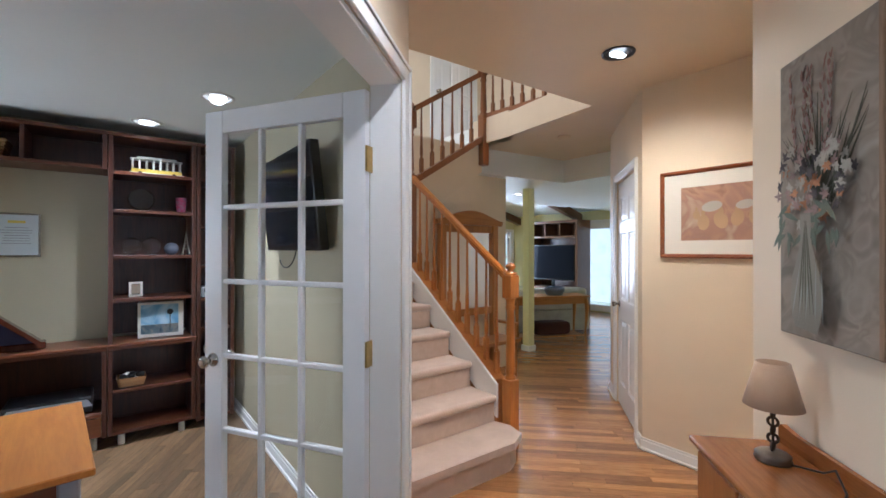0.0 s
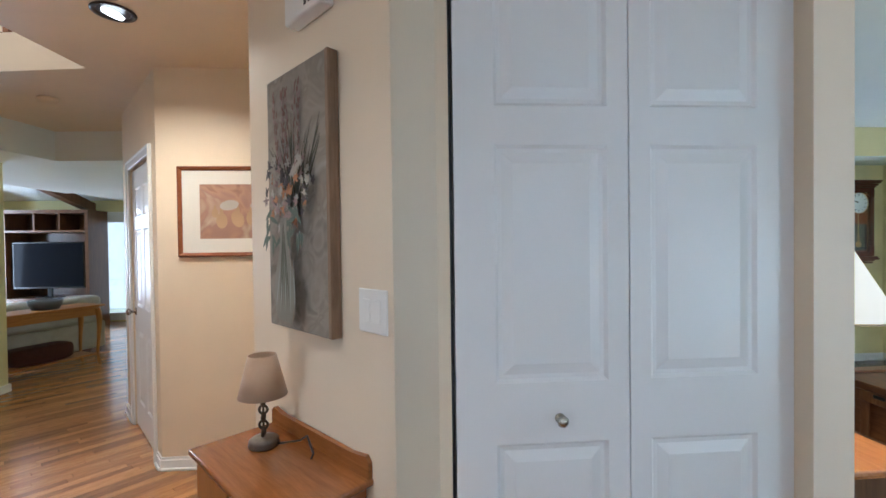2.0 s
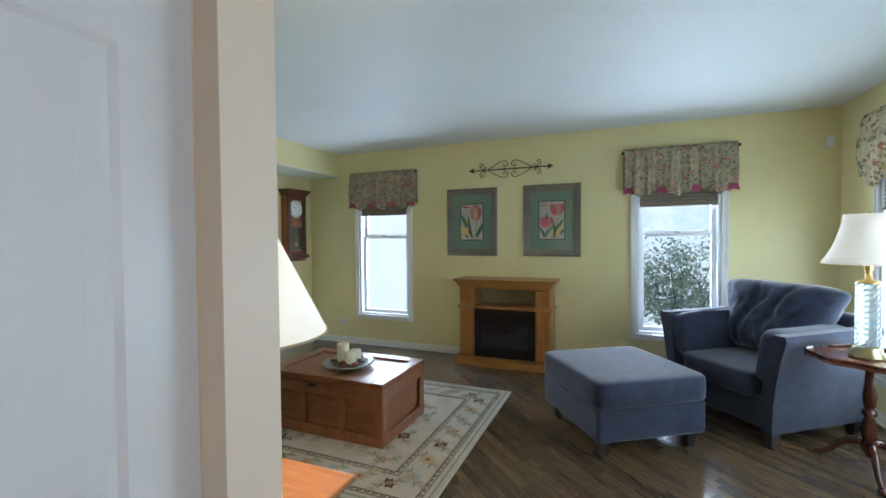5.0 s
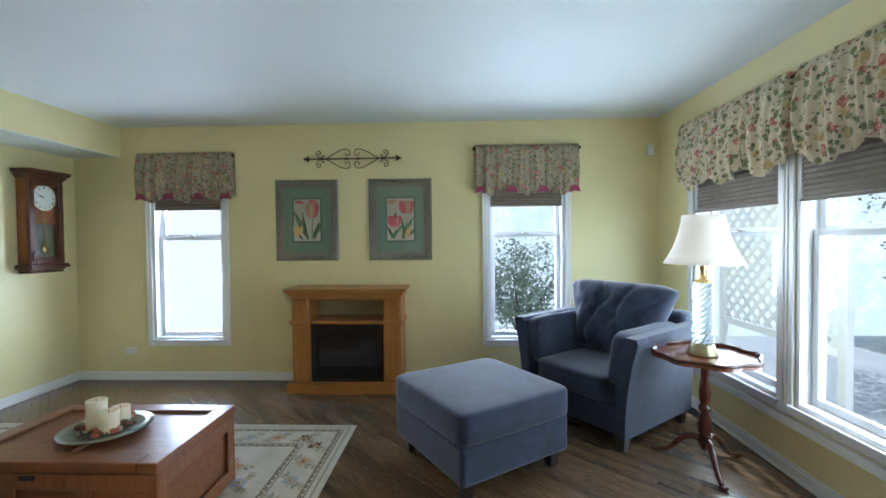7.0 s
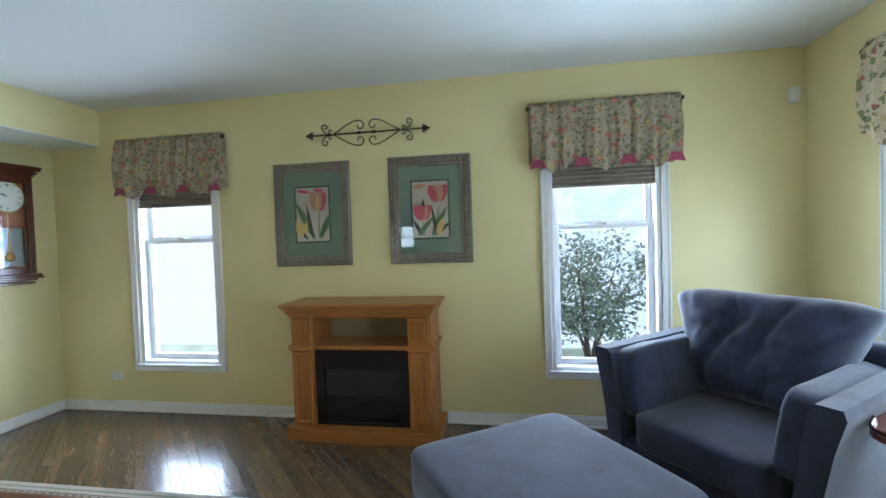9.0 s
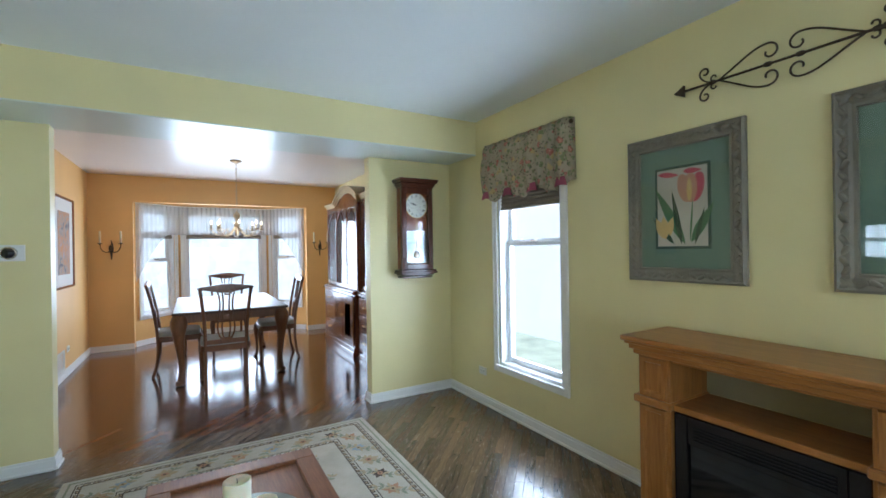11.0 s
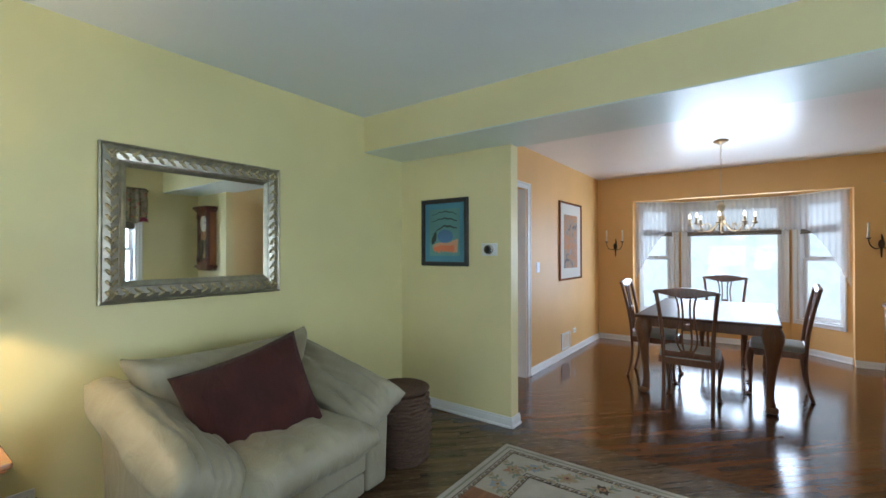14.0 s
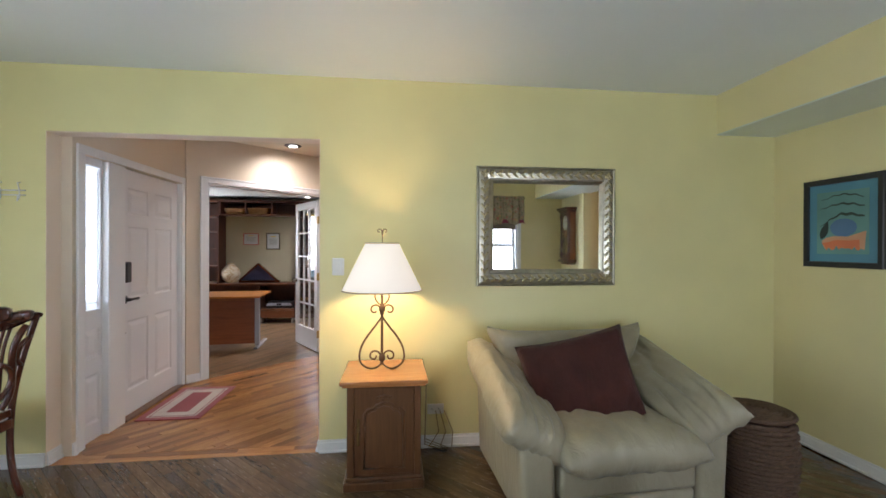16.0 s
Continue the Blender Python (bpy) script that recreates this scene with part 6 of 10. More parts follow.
# ---- seagrass basket ----
bk = thing("storage_basket", "tall woven seagrass basket with a lid beside the cream armchair", "basket", pose(2.98, -0.55, 0) @ Matrix.Diagonal((0.95, 0.95, 0.93, 1)))
SEA = wood("seagrass", (0.018, 0.010, 0.006), (0.20, 0.12, 0.07), 0.9, 5)
bm = bmesh.new()
rg = random.Random(5)
for j in range(19):
    z = 0.016 + j * 0.0255
    r = 0.178 + 0.022 * math.sin(math.pi * j / 19)
    tube(bm, [((r + 0.009 * math.sin(k * 1.9 + j * math.pi)) * math.cos(math.tau * k / 40), (r + 0.009 * math.sin(k * 1.9 + j * math.pi)) * math.sin(math.tau * k / 40), z + rg.uniform(-0.003, 0.003)) for k in range(40)], 0.0145, 7, True)
lathe(bm, [(0.165, 0.002), (0.17, 0.48)], 24)
tagged(part("woven_body", bm, SEA, bk), kind="stuff")
bm = bmesh.new()
for j in range(8):
    r = 0.19 - j * 0.024
    if r > 0.02:
        tube(bm, [(r * math.cos(math.tau * k / 32), r * math.sin(math.tau * k / 32), 0.515 + 0.003 * j + rg.uniform(-0.002, 0.002)) for k in range(32)], 0.014, 7, True)
lathe(bm, [(0.19, 0.50), (0.19, 0.515), (0.0, 0.525)], 24)
part("lid", bm, SEA, bk, "coiled seagrass lid")

# ---- end table and scrolled lamp ----
et = thing("end_table", "walnut and oak end table with an arched panel door", "end table", pose(0.85, -0.07, 0) @ Matrix.Diagonal((1, 1, 1.04, 1)))
bm = bmesh.new()
box(bm, (-0.255, -0.245, 0.596), (0.255, 0.235, 0.62), 0.007, 3)
box(bm, (-0.24, -0.23, 0.582), (0.24, 0.225, 0.597), 0.003)
part("tabletop", bm, wood("amber_top", (0.36, 0.14, 0.04), (0.50, 0.23, 0.075), 0.22, coat=0.5), et, "glossy amber oak top")
bm = bmesh.new()
box(bm, (-0.205, -0.19, 0.07), (0.205, 0.20, 0.582), 0.004)
for s in (-1, 1):
    box(bm, (s * 0.215, -0.205, 0.07), (s * 0.175, -0.19, 0.582), 0.004)
part("body", bm, WALNUT_Z, et)
bm = bmesh.new()
box(bm, (-0.235, -0.225, 0.0), (0.235, 0.215, 0.05), 0.006)
box(bm, (-0.222, -0.212, 0.05), (0.222, 0.208, 0.07), 0.006)
part("plinth", bm, WALNUT_Z, et)
dr = part("door", bx(((-0.172, -0.202, 0.085), (0.172, -0.191, 0.572)), bevel=0.003), WALNUT_Z, et)
arch = [(-0.115, 0.12), (0.115, 0.12), (0.115, 0.43), (0.09, 0.455), (0.06, 0.455), (0.045, 0.475), (0.0, 0.49), (-0.045, 0.475), (-0.06, 0.455), (-0.09, 0.455), (-0.115, 0.43)]
bm = bmesh.new()
tube(bm, [(x, -0.204, z) for x, z in arch], 0.008, 8, True)
part("arch_moulding", bm, WALNUT_Z, dr)
bm = bmesh.new()
outline(bm, [(x * 0.86, 0.3 + (z - 0.3) * 0.9) for x, z in arch], -0.202, 0.005)
part("raised_panel", bm, WALNUT_Z, dr)
bm = bmesh.new()
for k in range(5):
    soft(bm, ((k - 2) * 0.017, -0.207, 0.525 - abs(k - 2) * 0.004), (0.013, 0.006, 0.009), 0.8, 8, 5)
part("carved_crest", bm, WALNUT_Z, dr)
bm = bmesh.new()
box(bm, (-0.158, -0.2065, 0.25), (-0.142, -0.2022, 0.40), 0.004)
lathe(bm, [(0.009, 0), (0.009, 0.01), (0.004, 0.014)], 10, (-0.15, -0.206, 0.33), t90)
part("pull_plate", bm, metal("antique_brass", (0.34, 0.24, 0.11), 0.4), dr, "antique brass pull plate")

sl = thing("scroll_lamp", "lit lamp with scrolled iron base on the end table", "table lamp", pose(0.83, -0.075, 0.645))
bm = bmesh.new()
box(bm, (-0.008, -0.008, 0.03), (0.008, 0.008, 0.50), 0.002)
part("stem", bm, BRONZE, sl)
for s in (-1, 1):
    bm = bmesh.new()
    p = [(s * q.x, 0, q.z) for q in bez((0.0, 0, 0.335), (0.05, 0, 0.25), (0.14, 0, 0.18), (0.14, 0, 0.085))] + [(s * q.x, 0, q.z) for q in bez((0.14, 0, 0.085), (0.14, 0, 0.03), (0.09, 0, 0.006), (0.06, 0, 0.008))[1:]] + [(s * q.x, 0, q.z) for q in bez((0.06, 0, 0.008), (0.02, 0, 0.012), (0.0, 0, 0.04), (0.005, 0, 0.055))[1:]]
    tube(bm, p, 0.006, 8)
    tube(bm, [(s * 0.008, 0, 0.07)] + [(s * q[0], q[1], q[2]) for q in spiral((0.048, 0, 0.085), 0.040, 0.010, 190, -200, 22)], 0.0055, 8)
    tube(bm, [(s * 0.006, 0, 0.345)] + [(s * q[0], q[1], q[2]) for q in spiral((0.045, 0, 0.375), 0.036, 0.010, 150, -150, 18)], 0.0055, 8)
    tube(bm, [(s * 0.004, 0, 0.40)] + [(s * q.x, 0, q.z) for q in bez((0.01, 0, 0.41), (0.055, 0, 0.43), (0.055, 0, 0.50), (0.012, 0, 0.49))], 0.005, 8)
    part("scroll", bm, BRONZE, sl)
bm = bmesh.new()
soft(bm, (0, 0, 0.385), (0.020, 0.014, 0.026), 0.8, 12, 8)
soft(bm, (0, 0, 0.075), (0.020, 0.014, 0.026), 0.8, 12, 8)
lathe(bm, [(0.006, 0.50), (0.02, 0.505), (0.02, 0.53), (0.012, 0.56)], 14)
part("collar", bm, BRONZE, sl)
bm = bmesh.new()
shade_shell(bm, [(0.250, 0.500), (0.105, 0.795)])
part("shade", bm, LIT_LINEN, sl, "white linen cone shade, lit")
bm = bmesh.new()
for r, z in ((0.250, 0.502), (0.105, 0.795)):
    tube(bm, [(r * math.cos(math.tau * k / 40), r * math.sin(math.tau * k / 40), z) for k in range(40)], 0.004, 5, True)
part("shade_trim", bm, paint("shade_trim", (0.5, 0.42, 0.3), 0.8), sl)
bm = bmesh.new()
tube(bm, [(0, 0, 0.56), (0, 0, 0.84)], 0.003, 6)
for s in (-1, 1):
    tube(bm, [(0, 0, 0.84)] + [(s * q[0], q[1], q[2]) for q in spiral((0.018, 0, 0.872), 0.016, 0.006, 200, -120, 12)], 0.004, 6)
part("finial", bm, BRONZE, sl)
lamp("POINT", "scroll_lamp_bulb", pose(0.83, -0.075, 1.295), 20, (1.0, 0.66, 0.33), 0.04)

# ---- chair and hooks by the entry ----
KEYW = wood("chair_cherry", (0.035, 0.011, 0.006), (0.10, 0.032, 0.014), 0.28, axis="z", coat=0.3)
SEATC = fabric("seat_cloth", (0.30, 0.30, 0.26), (0.42, 0.41, 0.36), 0.9, 200)


def carved_chair(m, label, group="", wood_m=None):
    wd = wood_m or KEYW
    c = thing("dining_chair", label, "chair", m, group)
    bm = bmesh.new()
    soft(bm, (0, 0, 0.462), (0.235, 0.22, 0.035), 0.35, 28, 10)
    part("seat_pad", bm, SEATC, c, "pale upholstered seat pad")
    bm = bmesh.new()
    for a, b in (((-0.23, -0.225, 0.385), (0.23, -0.195, 0.445)), ((-0.20, 0.195, 0.385), (0.20, 0.225, 0.445)), ((-0.235, -0.195, 0.385), (-0.20, 0.195, 0.445)), ((0.20, -0.195, 0.385), (0.235, 0.195, 0.445))):
        box(bm, a, b, 0.008, 2)
    part("seat_frame", bm, wd, c)
    for s in (-1, 1):
        bm = bmesh.new()
        p = bez((s * 0.205, -0.205, 0.43), (s * 0.25, -0.25, 0.32), (s * 0.19, -0.19, 0.12), (s * 0.215, -0.225, 0.018), 12)
        tube(bm, p, [0.030, 0.033, 0.032, 0.029, 0.025, 0.021, 0.018, 0.016, 0.014, 0.013, 0.014, 0.017, 0.020], 8)
        soft(bm, (s * 0.216, -0.232, 0.014), (0.024, 0.028, 0.0138), 0.8, 10, 6)
        part("front_leg", bm, wd, c)
        bm = bmesh.new()
        p = bez((s * 0.19, 0.26, 0.0), (s * 0.19, 0.20, 0.15), (s * 0.19, 0.20, 0.30), (s * 0.19, 0.21, 0.44), 8) + bez((s * 0.19, 0.21, 0.44), (s * 0.19, 0.22, 0.65), (s * 0.215, 0.27, 0.85), (s * 0.235, 0.31, 1.02), 10)[1:]
        tube(bm, p, 0.017, 8)
        part("back_post", bm, wd, c)
    bm = bmesh.new()
    n = 16
    top, bot = [], []
    for k in range(n + 1):
        u = 2 * k / n - 1
        top.append((u * 0.26, 1.045 + 0.012 * math.cos(u * math.pi) - (0.012 if abs(u) > 0.93 else 0)))
        bot.append((u * 0.25, 0.985 - 0.018 * math.cos(u * math.pi * 1.0)))
    outline(bm, top + bot[::-1], 0.325, 0.026)
    part("crest_rail", bm, wd, c)
    bm = bmesh.new()
    for s in (-1, 1):
        for x0, w in ((0.026, 0.010), (0.055, 0.011)):
            tube(bm, [(s * q.x, q.y, q.z) for q in bez((x0 * 0.7, 0.225, 0.50), (x0 * 2.6, 0.235, 0.62), (x0 * 0.1, 0.265, 0.78), (x0 * 1.5, 0.305, 0.99), 14)], 0.0085, 6)
    box(bm, (-0.055, 0.222, 0.47), (0.055, 0.242, 0.52), 0.006)
    box(bm, (-0.035, 0.245, 0.69), (0.035, 0.265, 0.75), 0.008)
    part("back_splat", bm, wd, c)
    bm = bmesh.new()
    box(bm, (-0.19, 0.205, 0.455), (0.19, 0.225, 0.50), 0.005)
    part("lower_rail", bm, wd, c)
    return c


entry_chair = carved_chair(pose(-1.46, -0.30, 0, 0, 0, -90), "carved dark cherry side chair with a pale seat by the entry", "", MAHOG)
bm = bmesh.new()
for s in (-1, 1):
    tube(bm, [(s * q.x, q.y, q.z) for q in bez((0.10, 0.232, 0.52), (0.24, 0.245, 0.66), (0.02, 0.275, 0.80), (0.16, 0.312, 0.97), 16)], 0.017, 8)
    tube(bm, [(s * q.x, q.y, q.z) for q in bez((0.02, 0.24, 0.56), (0.16, 0.25, 0.60), (0.18, 0.26, 0.74), (0.03, 0.28, 0.78), 14)], 0.014, 8)
    tube(bm, [(s * q.x, q.y, q.z) for q in bez((0.20, 0.255, 0.74), (0.12, 0.265, 0.78), (0.14, 0.29, 0.88), (0.21, 0.30, 0.90), 12)], 0.013, 8)
    soft(bm, (s * 0.10, 0.318, 1.03), (0.10, 0.022, 0.030), 0.7, 14, 8, 0.006, 30)
soft(bm, (0, 0.318, 1.055), (0.055, 0.026, 0.040), 0.7, 14, 8, 0.008, 30)
part("carving", bm, MAHOG, entry_chair, "deeply carved scrolls and shell crest")
hk = thing("hook_rack", "small white wire hook rack on the wall beside the entry arch", "hook rack", pose(-1.62, 0.227, 1.77))
bm = bmesh.new()
tube(bm, [(-0.19, -0.012, 0), (0.19, -0.012, 0)], 0.005, 6)
tube(bm, [(-0.19, -0.012, -0.03), (0.19, -0.012, -0.03)], 0.005, 6)
part("rail", bm, PLASTIC, hk)
for k in range(4):
    bm = bmesh.new()
    x = -0.16 + 0.107 * k
    tube(bm, [(x, -0.014, 0.05), (x + 0.012, -0.05, 0.045), (x, -0.02, 0.0), (x, -0.02, -0.05), (x + 0.01, -0.05, -0.07), (x + 0.02, -0.055, -0.04)], 0.004, 6)
    part("hook", bm, PLASTIC, hk)

# ---- dining room ----
TABW = wood("dining_walnut", (0.055, 0.025, 0.012), (0.125, 0.058, 0.026), 0.42)
TABW_Z = wood("dining_walnut_upright", (0.12, 0.05, 0.022), (0.24, 0.11, 0.048), 0.28, axis="z", coat=0.2)
DT = pose(6.27, -2.13, 0) @ Matrix.Diagonal((1, 1, 1.035, 1))
dt = thing("dining_table", "dark walnut dining table with carved cabriole legs under the chandelier", "dining table", DT)
bm = bmesh.new()
box(bm, (-0.92, -0.58, 0.735), (0.92, 0.58, 0.762), 0.010, 3)
part("tabletop", bm, TABW, dt)
bm = bmesh.new()
for a, b in (((-0.82, -0.50, 0.645), (0.82, -0.475, 0.735)), ((-0.82, 0.475, 0.645), (0.82, 0.50, 0.735)), ((-0.84, -0.475, 0.645), (-0.815, 0.475, 0.735)), ((0.815, -0.475, 0.645), (0.84, 0.475, 0.735))):
    box(bm, a, b, 0.004)
part("apron", bm, TABW_Z, dt)
for a in (-1, 1):
    for b in (-1, 1):
        bm = bmesh.new()
        x, y = a * 0.80, b * 0.50
        p = bez((x, y, 0.73), (x + a * 0.06, y + b * 0.06, 0.60), (x - a * 0.03, y - b * 0.03, 0.22), (x + a * 0.005, y + b * 0.005, 0.03), 14)
        tube(bm, p, [0.058, 0.072, 0.082, 0.080, 0.070, 0.058, 0.049, 0.042, 0.037, 0.034, 0.031, 0.030, 0.031, 0.037, 0.043], 12)
        soft(bm, (x + a * 0.012, y + b * 0.012, 0.028), (0.048, 0.048, 0.0275), 0.7, 14, 8)
        soft(bm, (x + a * 0.03, y + b * 0.03, 0.60), (0.05, 0.05, 0.06), 0.8, 12, 8, 0.008, 30)
        part("leg", bm, TABW_Z, dt)
DCH = wood("dining_chair_wood", (0.10, 0.04, 0.018), (0.21, 0.09, 0.04), 0.3, axis="z", coat=0.2)
first = carved_chair(pose(5.30, -2.04, 0, 0, 0, 90) @ Matrix.Diagonal((1, 1, 1.04, 1)), "walnut dining chair with a pierced splat at the table's near end", "chairs round the dining table", DCH)
for i, (x, y, a, lb) in enumerate(((6.15, -1.60, 0, "walnut dining chair on the picture side of the table"), (6.20, -2.70, 180, "walnut dining chair on the cabinet side of the table"), (7.30, -2.20, -90, "walnut dining chair at the bay window end of the table"))):
    tagged(copy_thing(first, pose(x, y, 0, 0, 0, a)), lb)

# china cabinet
cb = thing("china_cabinet", "tall cherry breakfront china cabinet with arched glass doors", "china cabinet", pose(6.10, -3.60, 0, 0, 0, 180))
CABW = wood("cabinet_cherry", (0.10, 0.028, 0.012), (0.20, 0.065, 0.026), 0.2, axis="z", coat=0.5)
CABH = wood("cabinet_cherry_flat", (0.10, 0.028, 0.012), (0.20, 0.065, 0.026), 0.2, coat=0.5)
secs = [(-1.12, -0.50, 0.05), (-0.50, 0.50, 0.0), (0.50, 1.12, 0.05)]
for x0, x1, d in secs:
    part("lower_body", bx(((x0 + 0.001, d, 0.11), (x1 - 0.001, 0.42, 0.82)), bevel=0.003), CABW, cb)
    part("plinth", bx(((x0, d - 0.03, 0.0), (x1, 0.42, 0.06)), ((x0, d - 0.015, 0.06), (x1, 0.42, 0.11)), bevel=0.005), CABW, cb)
    part("waist_moulding", bx(((x0, d - 0.035, 0.82), (x1, 0.42, 0.85)), ((x0, d - 0.02, 0.85), (x1, 0.42, 0.875)), bevel=0.006), CABH, cb)
for x0, x1, d in secs:
    n = 1 if x1 - x0 < 0.8 else 2
    w = (x1 - x0 - 0.06) / n
    for k in range(n):
        a = x0 + 0.03 + k * w
        if n == 2:
            dr = part("lower_door", bx(((a + 0.004, d - 0.018, 0.13), (a + w - 0.004, d - 0.001, 0.80)), bevel=0.004), CABW, cb)
            bm = bmesh.new()
            raised_panel(bm, a + 0.06, a + w - 0.06, 0.19, 0.74, d - 0.019, -1)
            part("raised_panel", bm, CABW, dr)
            bm = bmesh.new()
            tube(bm, [(a + (w - 0.04 if k == 0 else 0.04) + 0.012 * math.cos(t), d - 0.028, 0.50 + 0.022 * math.sin(t)) for t in [math.tau * j / 12 for j in range(12)]], 0.003, 6, True)
            part("ring_pull", bm, BRASS, dr)
        else:
            for j, (z0, z1) in enumerate(((0.13, 0.34), (0.35, 0.57), (0.58, 0.80))):
                dw = part("drawer", bx(((a + 0.004, d - 0.02, z0), (a + w - 0.004, d - 0.001, z1)), bevel=0.008, seg=2), CABW, cb)
                bm = bmesh.new()
                tube(bm, [(a + w / 2 - 0.05, d - 0.022, (z0 + z1) / 2), (a + w / 2 - 0.04, d - 0.04, (z0 + z1) / 2 - 0.015), (a + w / 2 + 0.04, d - 0.04, (z0 + z1) / 2 - 0.015), (a + w / 2 + 0.05, d - 0.022, (z0 + z1) / 2)], 0.004, 6)
                part("bail_pull", bm, BRASS, dw, "brass bail pull")
UZ1 = 2.10
for x0, x1, d in secs:
    dd = d + 0.06
    bm = bmesh.new()
    box(bm, (x0 + 0.001, dd, 0.875), (x0 + 0.03, 0.42, UZ1))
    box(bm, (x1 - 0.03, dd, 0.875), (x1 - 0.001, 0.42, UZ1))
    box(bm, (x0 + 0.03, 0.40, 0.875), (x1 - 0.03, 0.42, UZ1))
    part("upper_body", bm, CABW, cb)
    for z in (1.25, 1.62):
        part("glass_shelf", bx(((x0 + 0.032, dd + 0.04, z), (x1 - 0.032, 0.39, z + 0.008))), GLASS, cb).visible_shadow = False
    n = 1 if x1 - x0 < 0.8 else 2
    w = (x1 - x0) / n
    for k in range(n):
        a = x0 + k * w
        dr = part("glass_door_frame", bx(((a + 0.004, dd - 0.02, 0.88), (a + 0.05, dd - 0.001, UZ1)), ((a + w - 0.05, dd - 0.02, 0.88), (a + w - 0.004, dd - 0.001, UZ1)), ((a + 0.05, dd - 0.02, 0.88), (a + w - 0.05, dd - 0.001, 0.94)), ((a + 0.05, dd - 0.02, UZ1 - 0.09), (a + w - 0.05, dd - 0.001, UZ1)), bevel=0.004), CABW, cb)
        part("door_pane", bx(((a + 0.05, dd - 0.012, 0.94), (a + w - 0.05, dd - 0.008, UZ1 - 0.09))), GLASS, dr).visible_shadow = False
        bm = bmesh.new()
        xm = a + w / 2
        for s in (-1, 1):
            tube(bm, [(xm + s * q.x, dd - 0.016, q.z) for q in bez((w / 2 - 0.05, 0, 1.72), (w / 2 - 0.06, 0, 1.9), (0.05, 0, 1.96), (0.0, 0, UZ1 - 0.1), 10)], 0.006, 6)
        part("arched_muntin", bm, CABW, dr)
# crown
for x0, x1, d in (secs[0], secs[2]):
    part("cornice", bx(*[((x0 - o, d + 0.04 - o, UZ1 + i * 0.025), (x1 + o * 0.2, 0.42, UZ1 + 0.025 + i * 0.025)) for i, o in enumerate((0.005, 0.02, 0.04))], bevel=0.004), metal("gilded_moulding", (0.55, 0.45, 0.25), 0.45), cb, "gilded cornice moulding")
bm = bmesh.new()
n = 20
for i, o in enumerate((0.0, 0.018, 0.036)):
    up = [(-0.5 - o + (1.0 + 2 * o) * k / n, UZ1 + i * 0.028 + 0.02 + 0.17 * math.sin(math.pi * k / n) ** 0.8) for k in range(n + 1)]
    lo = [(x, z - 0.05) for x, z in up]
    outline(bm, up + lo[::-1], 0.42, 0.42 - 0.05 + o)
part("bonnet_cornice", bm, metal("gilded_moulding_arch", (0.50, 0.40, 0.22), 0.45), cb, "arched gilded bonnet moulding")
bm = bmesh.new()
outline(bm, [(-0.5 + k / n, UZ1 + 0.001 + 0.15 * math.sin(math.pi * k / n) ** 0.8) for k in range(n + 1)], 0.42, 0.36)
part("bonnet", bm, CABW, cb)
CHINA = paint("china_white", (0.75, 0.74, 0.70), 0.15, 0.04, 0.02)
rg = random.Random(8)
for zi, z in enumerate((0.876, 1.2585, 1.6285)):
    for k in range(7):
        x = -0.98 + k * 0.325 + rg.uniform(-0.03, 0.03)
        bm = bmesh.new()
        if (k + zi) % 3 == 0:
            lathe(bm, [(0.03, 0), (0.05, 0.03), (0.055, 0.09), (0.03, 0.13), (0.022, 0.16), (0.03, 0.18)], 16)
            nm, lb = "china_jug", "white china jug behind the cabinet glass"
        elif (k + zi) % 3 == 1:
            lathe(bm, [(0.03, 0), (0.035, 0.008), (0.008, 0.02), (0.007, 0.08), (0.03, 0.11), (0.036, 0.16), (0.032, 0.19)], 14)
            nm, lb = "stem_glass", "clear stem glass behind the cabinet glass"
        else:
            lathe(bm, [(0.04, 0), (0.045, 0.01), (0.085, 0.05), (0.10, 0.062), (0.098, 0.064), (0.04, 0.02), (0.0, 0.018)], 20)
            nm, lb = "china_bowl", "white china bowl behind the cabinet glass"
        p = Vector((6.10, -3.60, 0)) + Vector((-x, -0.26, z))
        solid(nm, bm, GLASS if nm == "stem_glass" else CHINA, lb, nm.replace("_", " "), pose(*p))

# chandelier
CHR = metal("antique_gold", (0.62, 0.53, 0.38), 0.35)
chd = thing("chandelier", "antique gold chandelier with curved arms over the dining table", "chandelier", pose(6.15, -2.24, CH))
bm = bmesh.new()
lathe(bm, [(0.07, -0.001), (0.068, -0.015), (0.03, -0.03), (0.012, -0.045)], 20)
part("ceiling_rose", bm, CHR, chd)
bm = bmesh.new()
for k in range(22):
    z = -0.05 - k * 0.027
    tube(bm, [((0.008 * math.cos(t)) if k % 2 else 0, 0 if k % 2 else 0.008 * math.cos(t), z + 0.017 * math.sin(t)) for t in [math.tau * j / 8 for j in range(8)]], 0.0025, 5, True)
part("chain", bm, CHR, chd)
bm = bmesh.new()
lathe(bm, [(0.006, -0.64), (0.025, -0.67), (0.045, -0.70), (0.02, -0.75), (0.014, -0.78), (0.035, -0.82), (0.02, -0.86), (0.012, -0.90), (0.03, -0.94), (0.012, -0.97), (0.004, -0.99)], 18)
part("body", bm, CHR, chd)
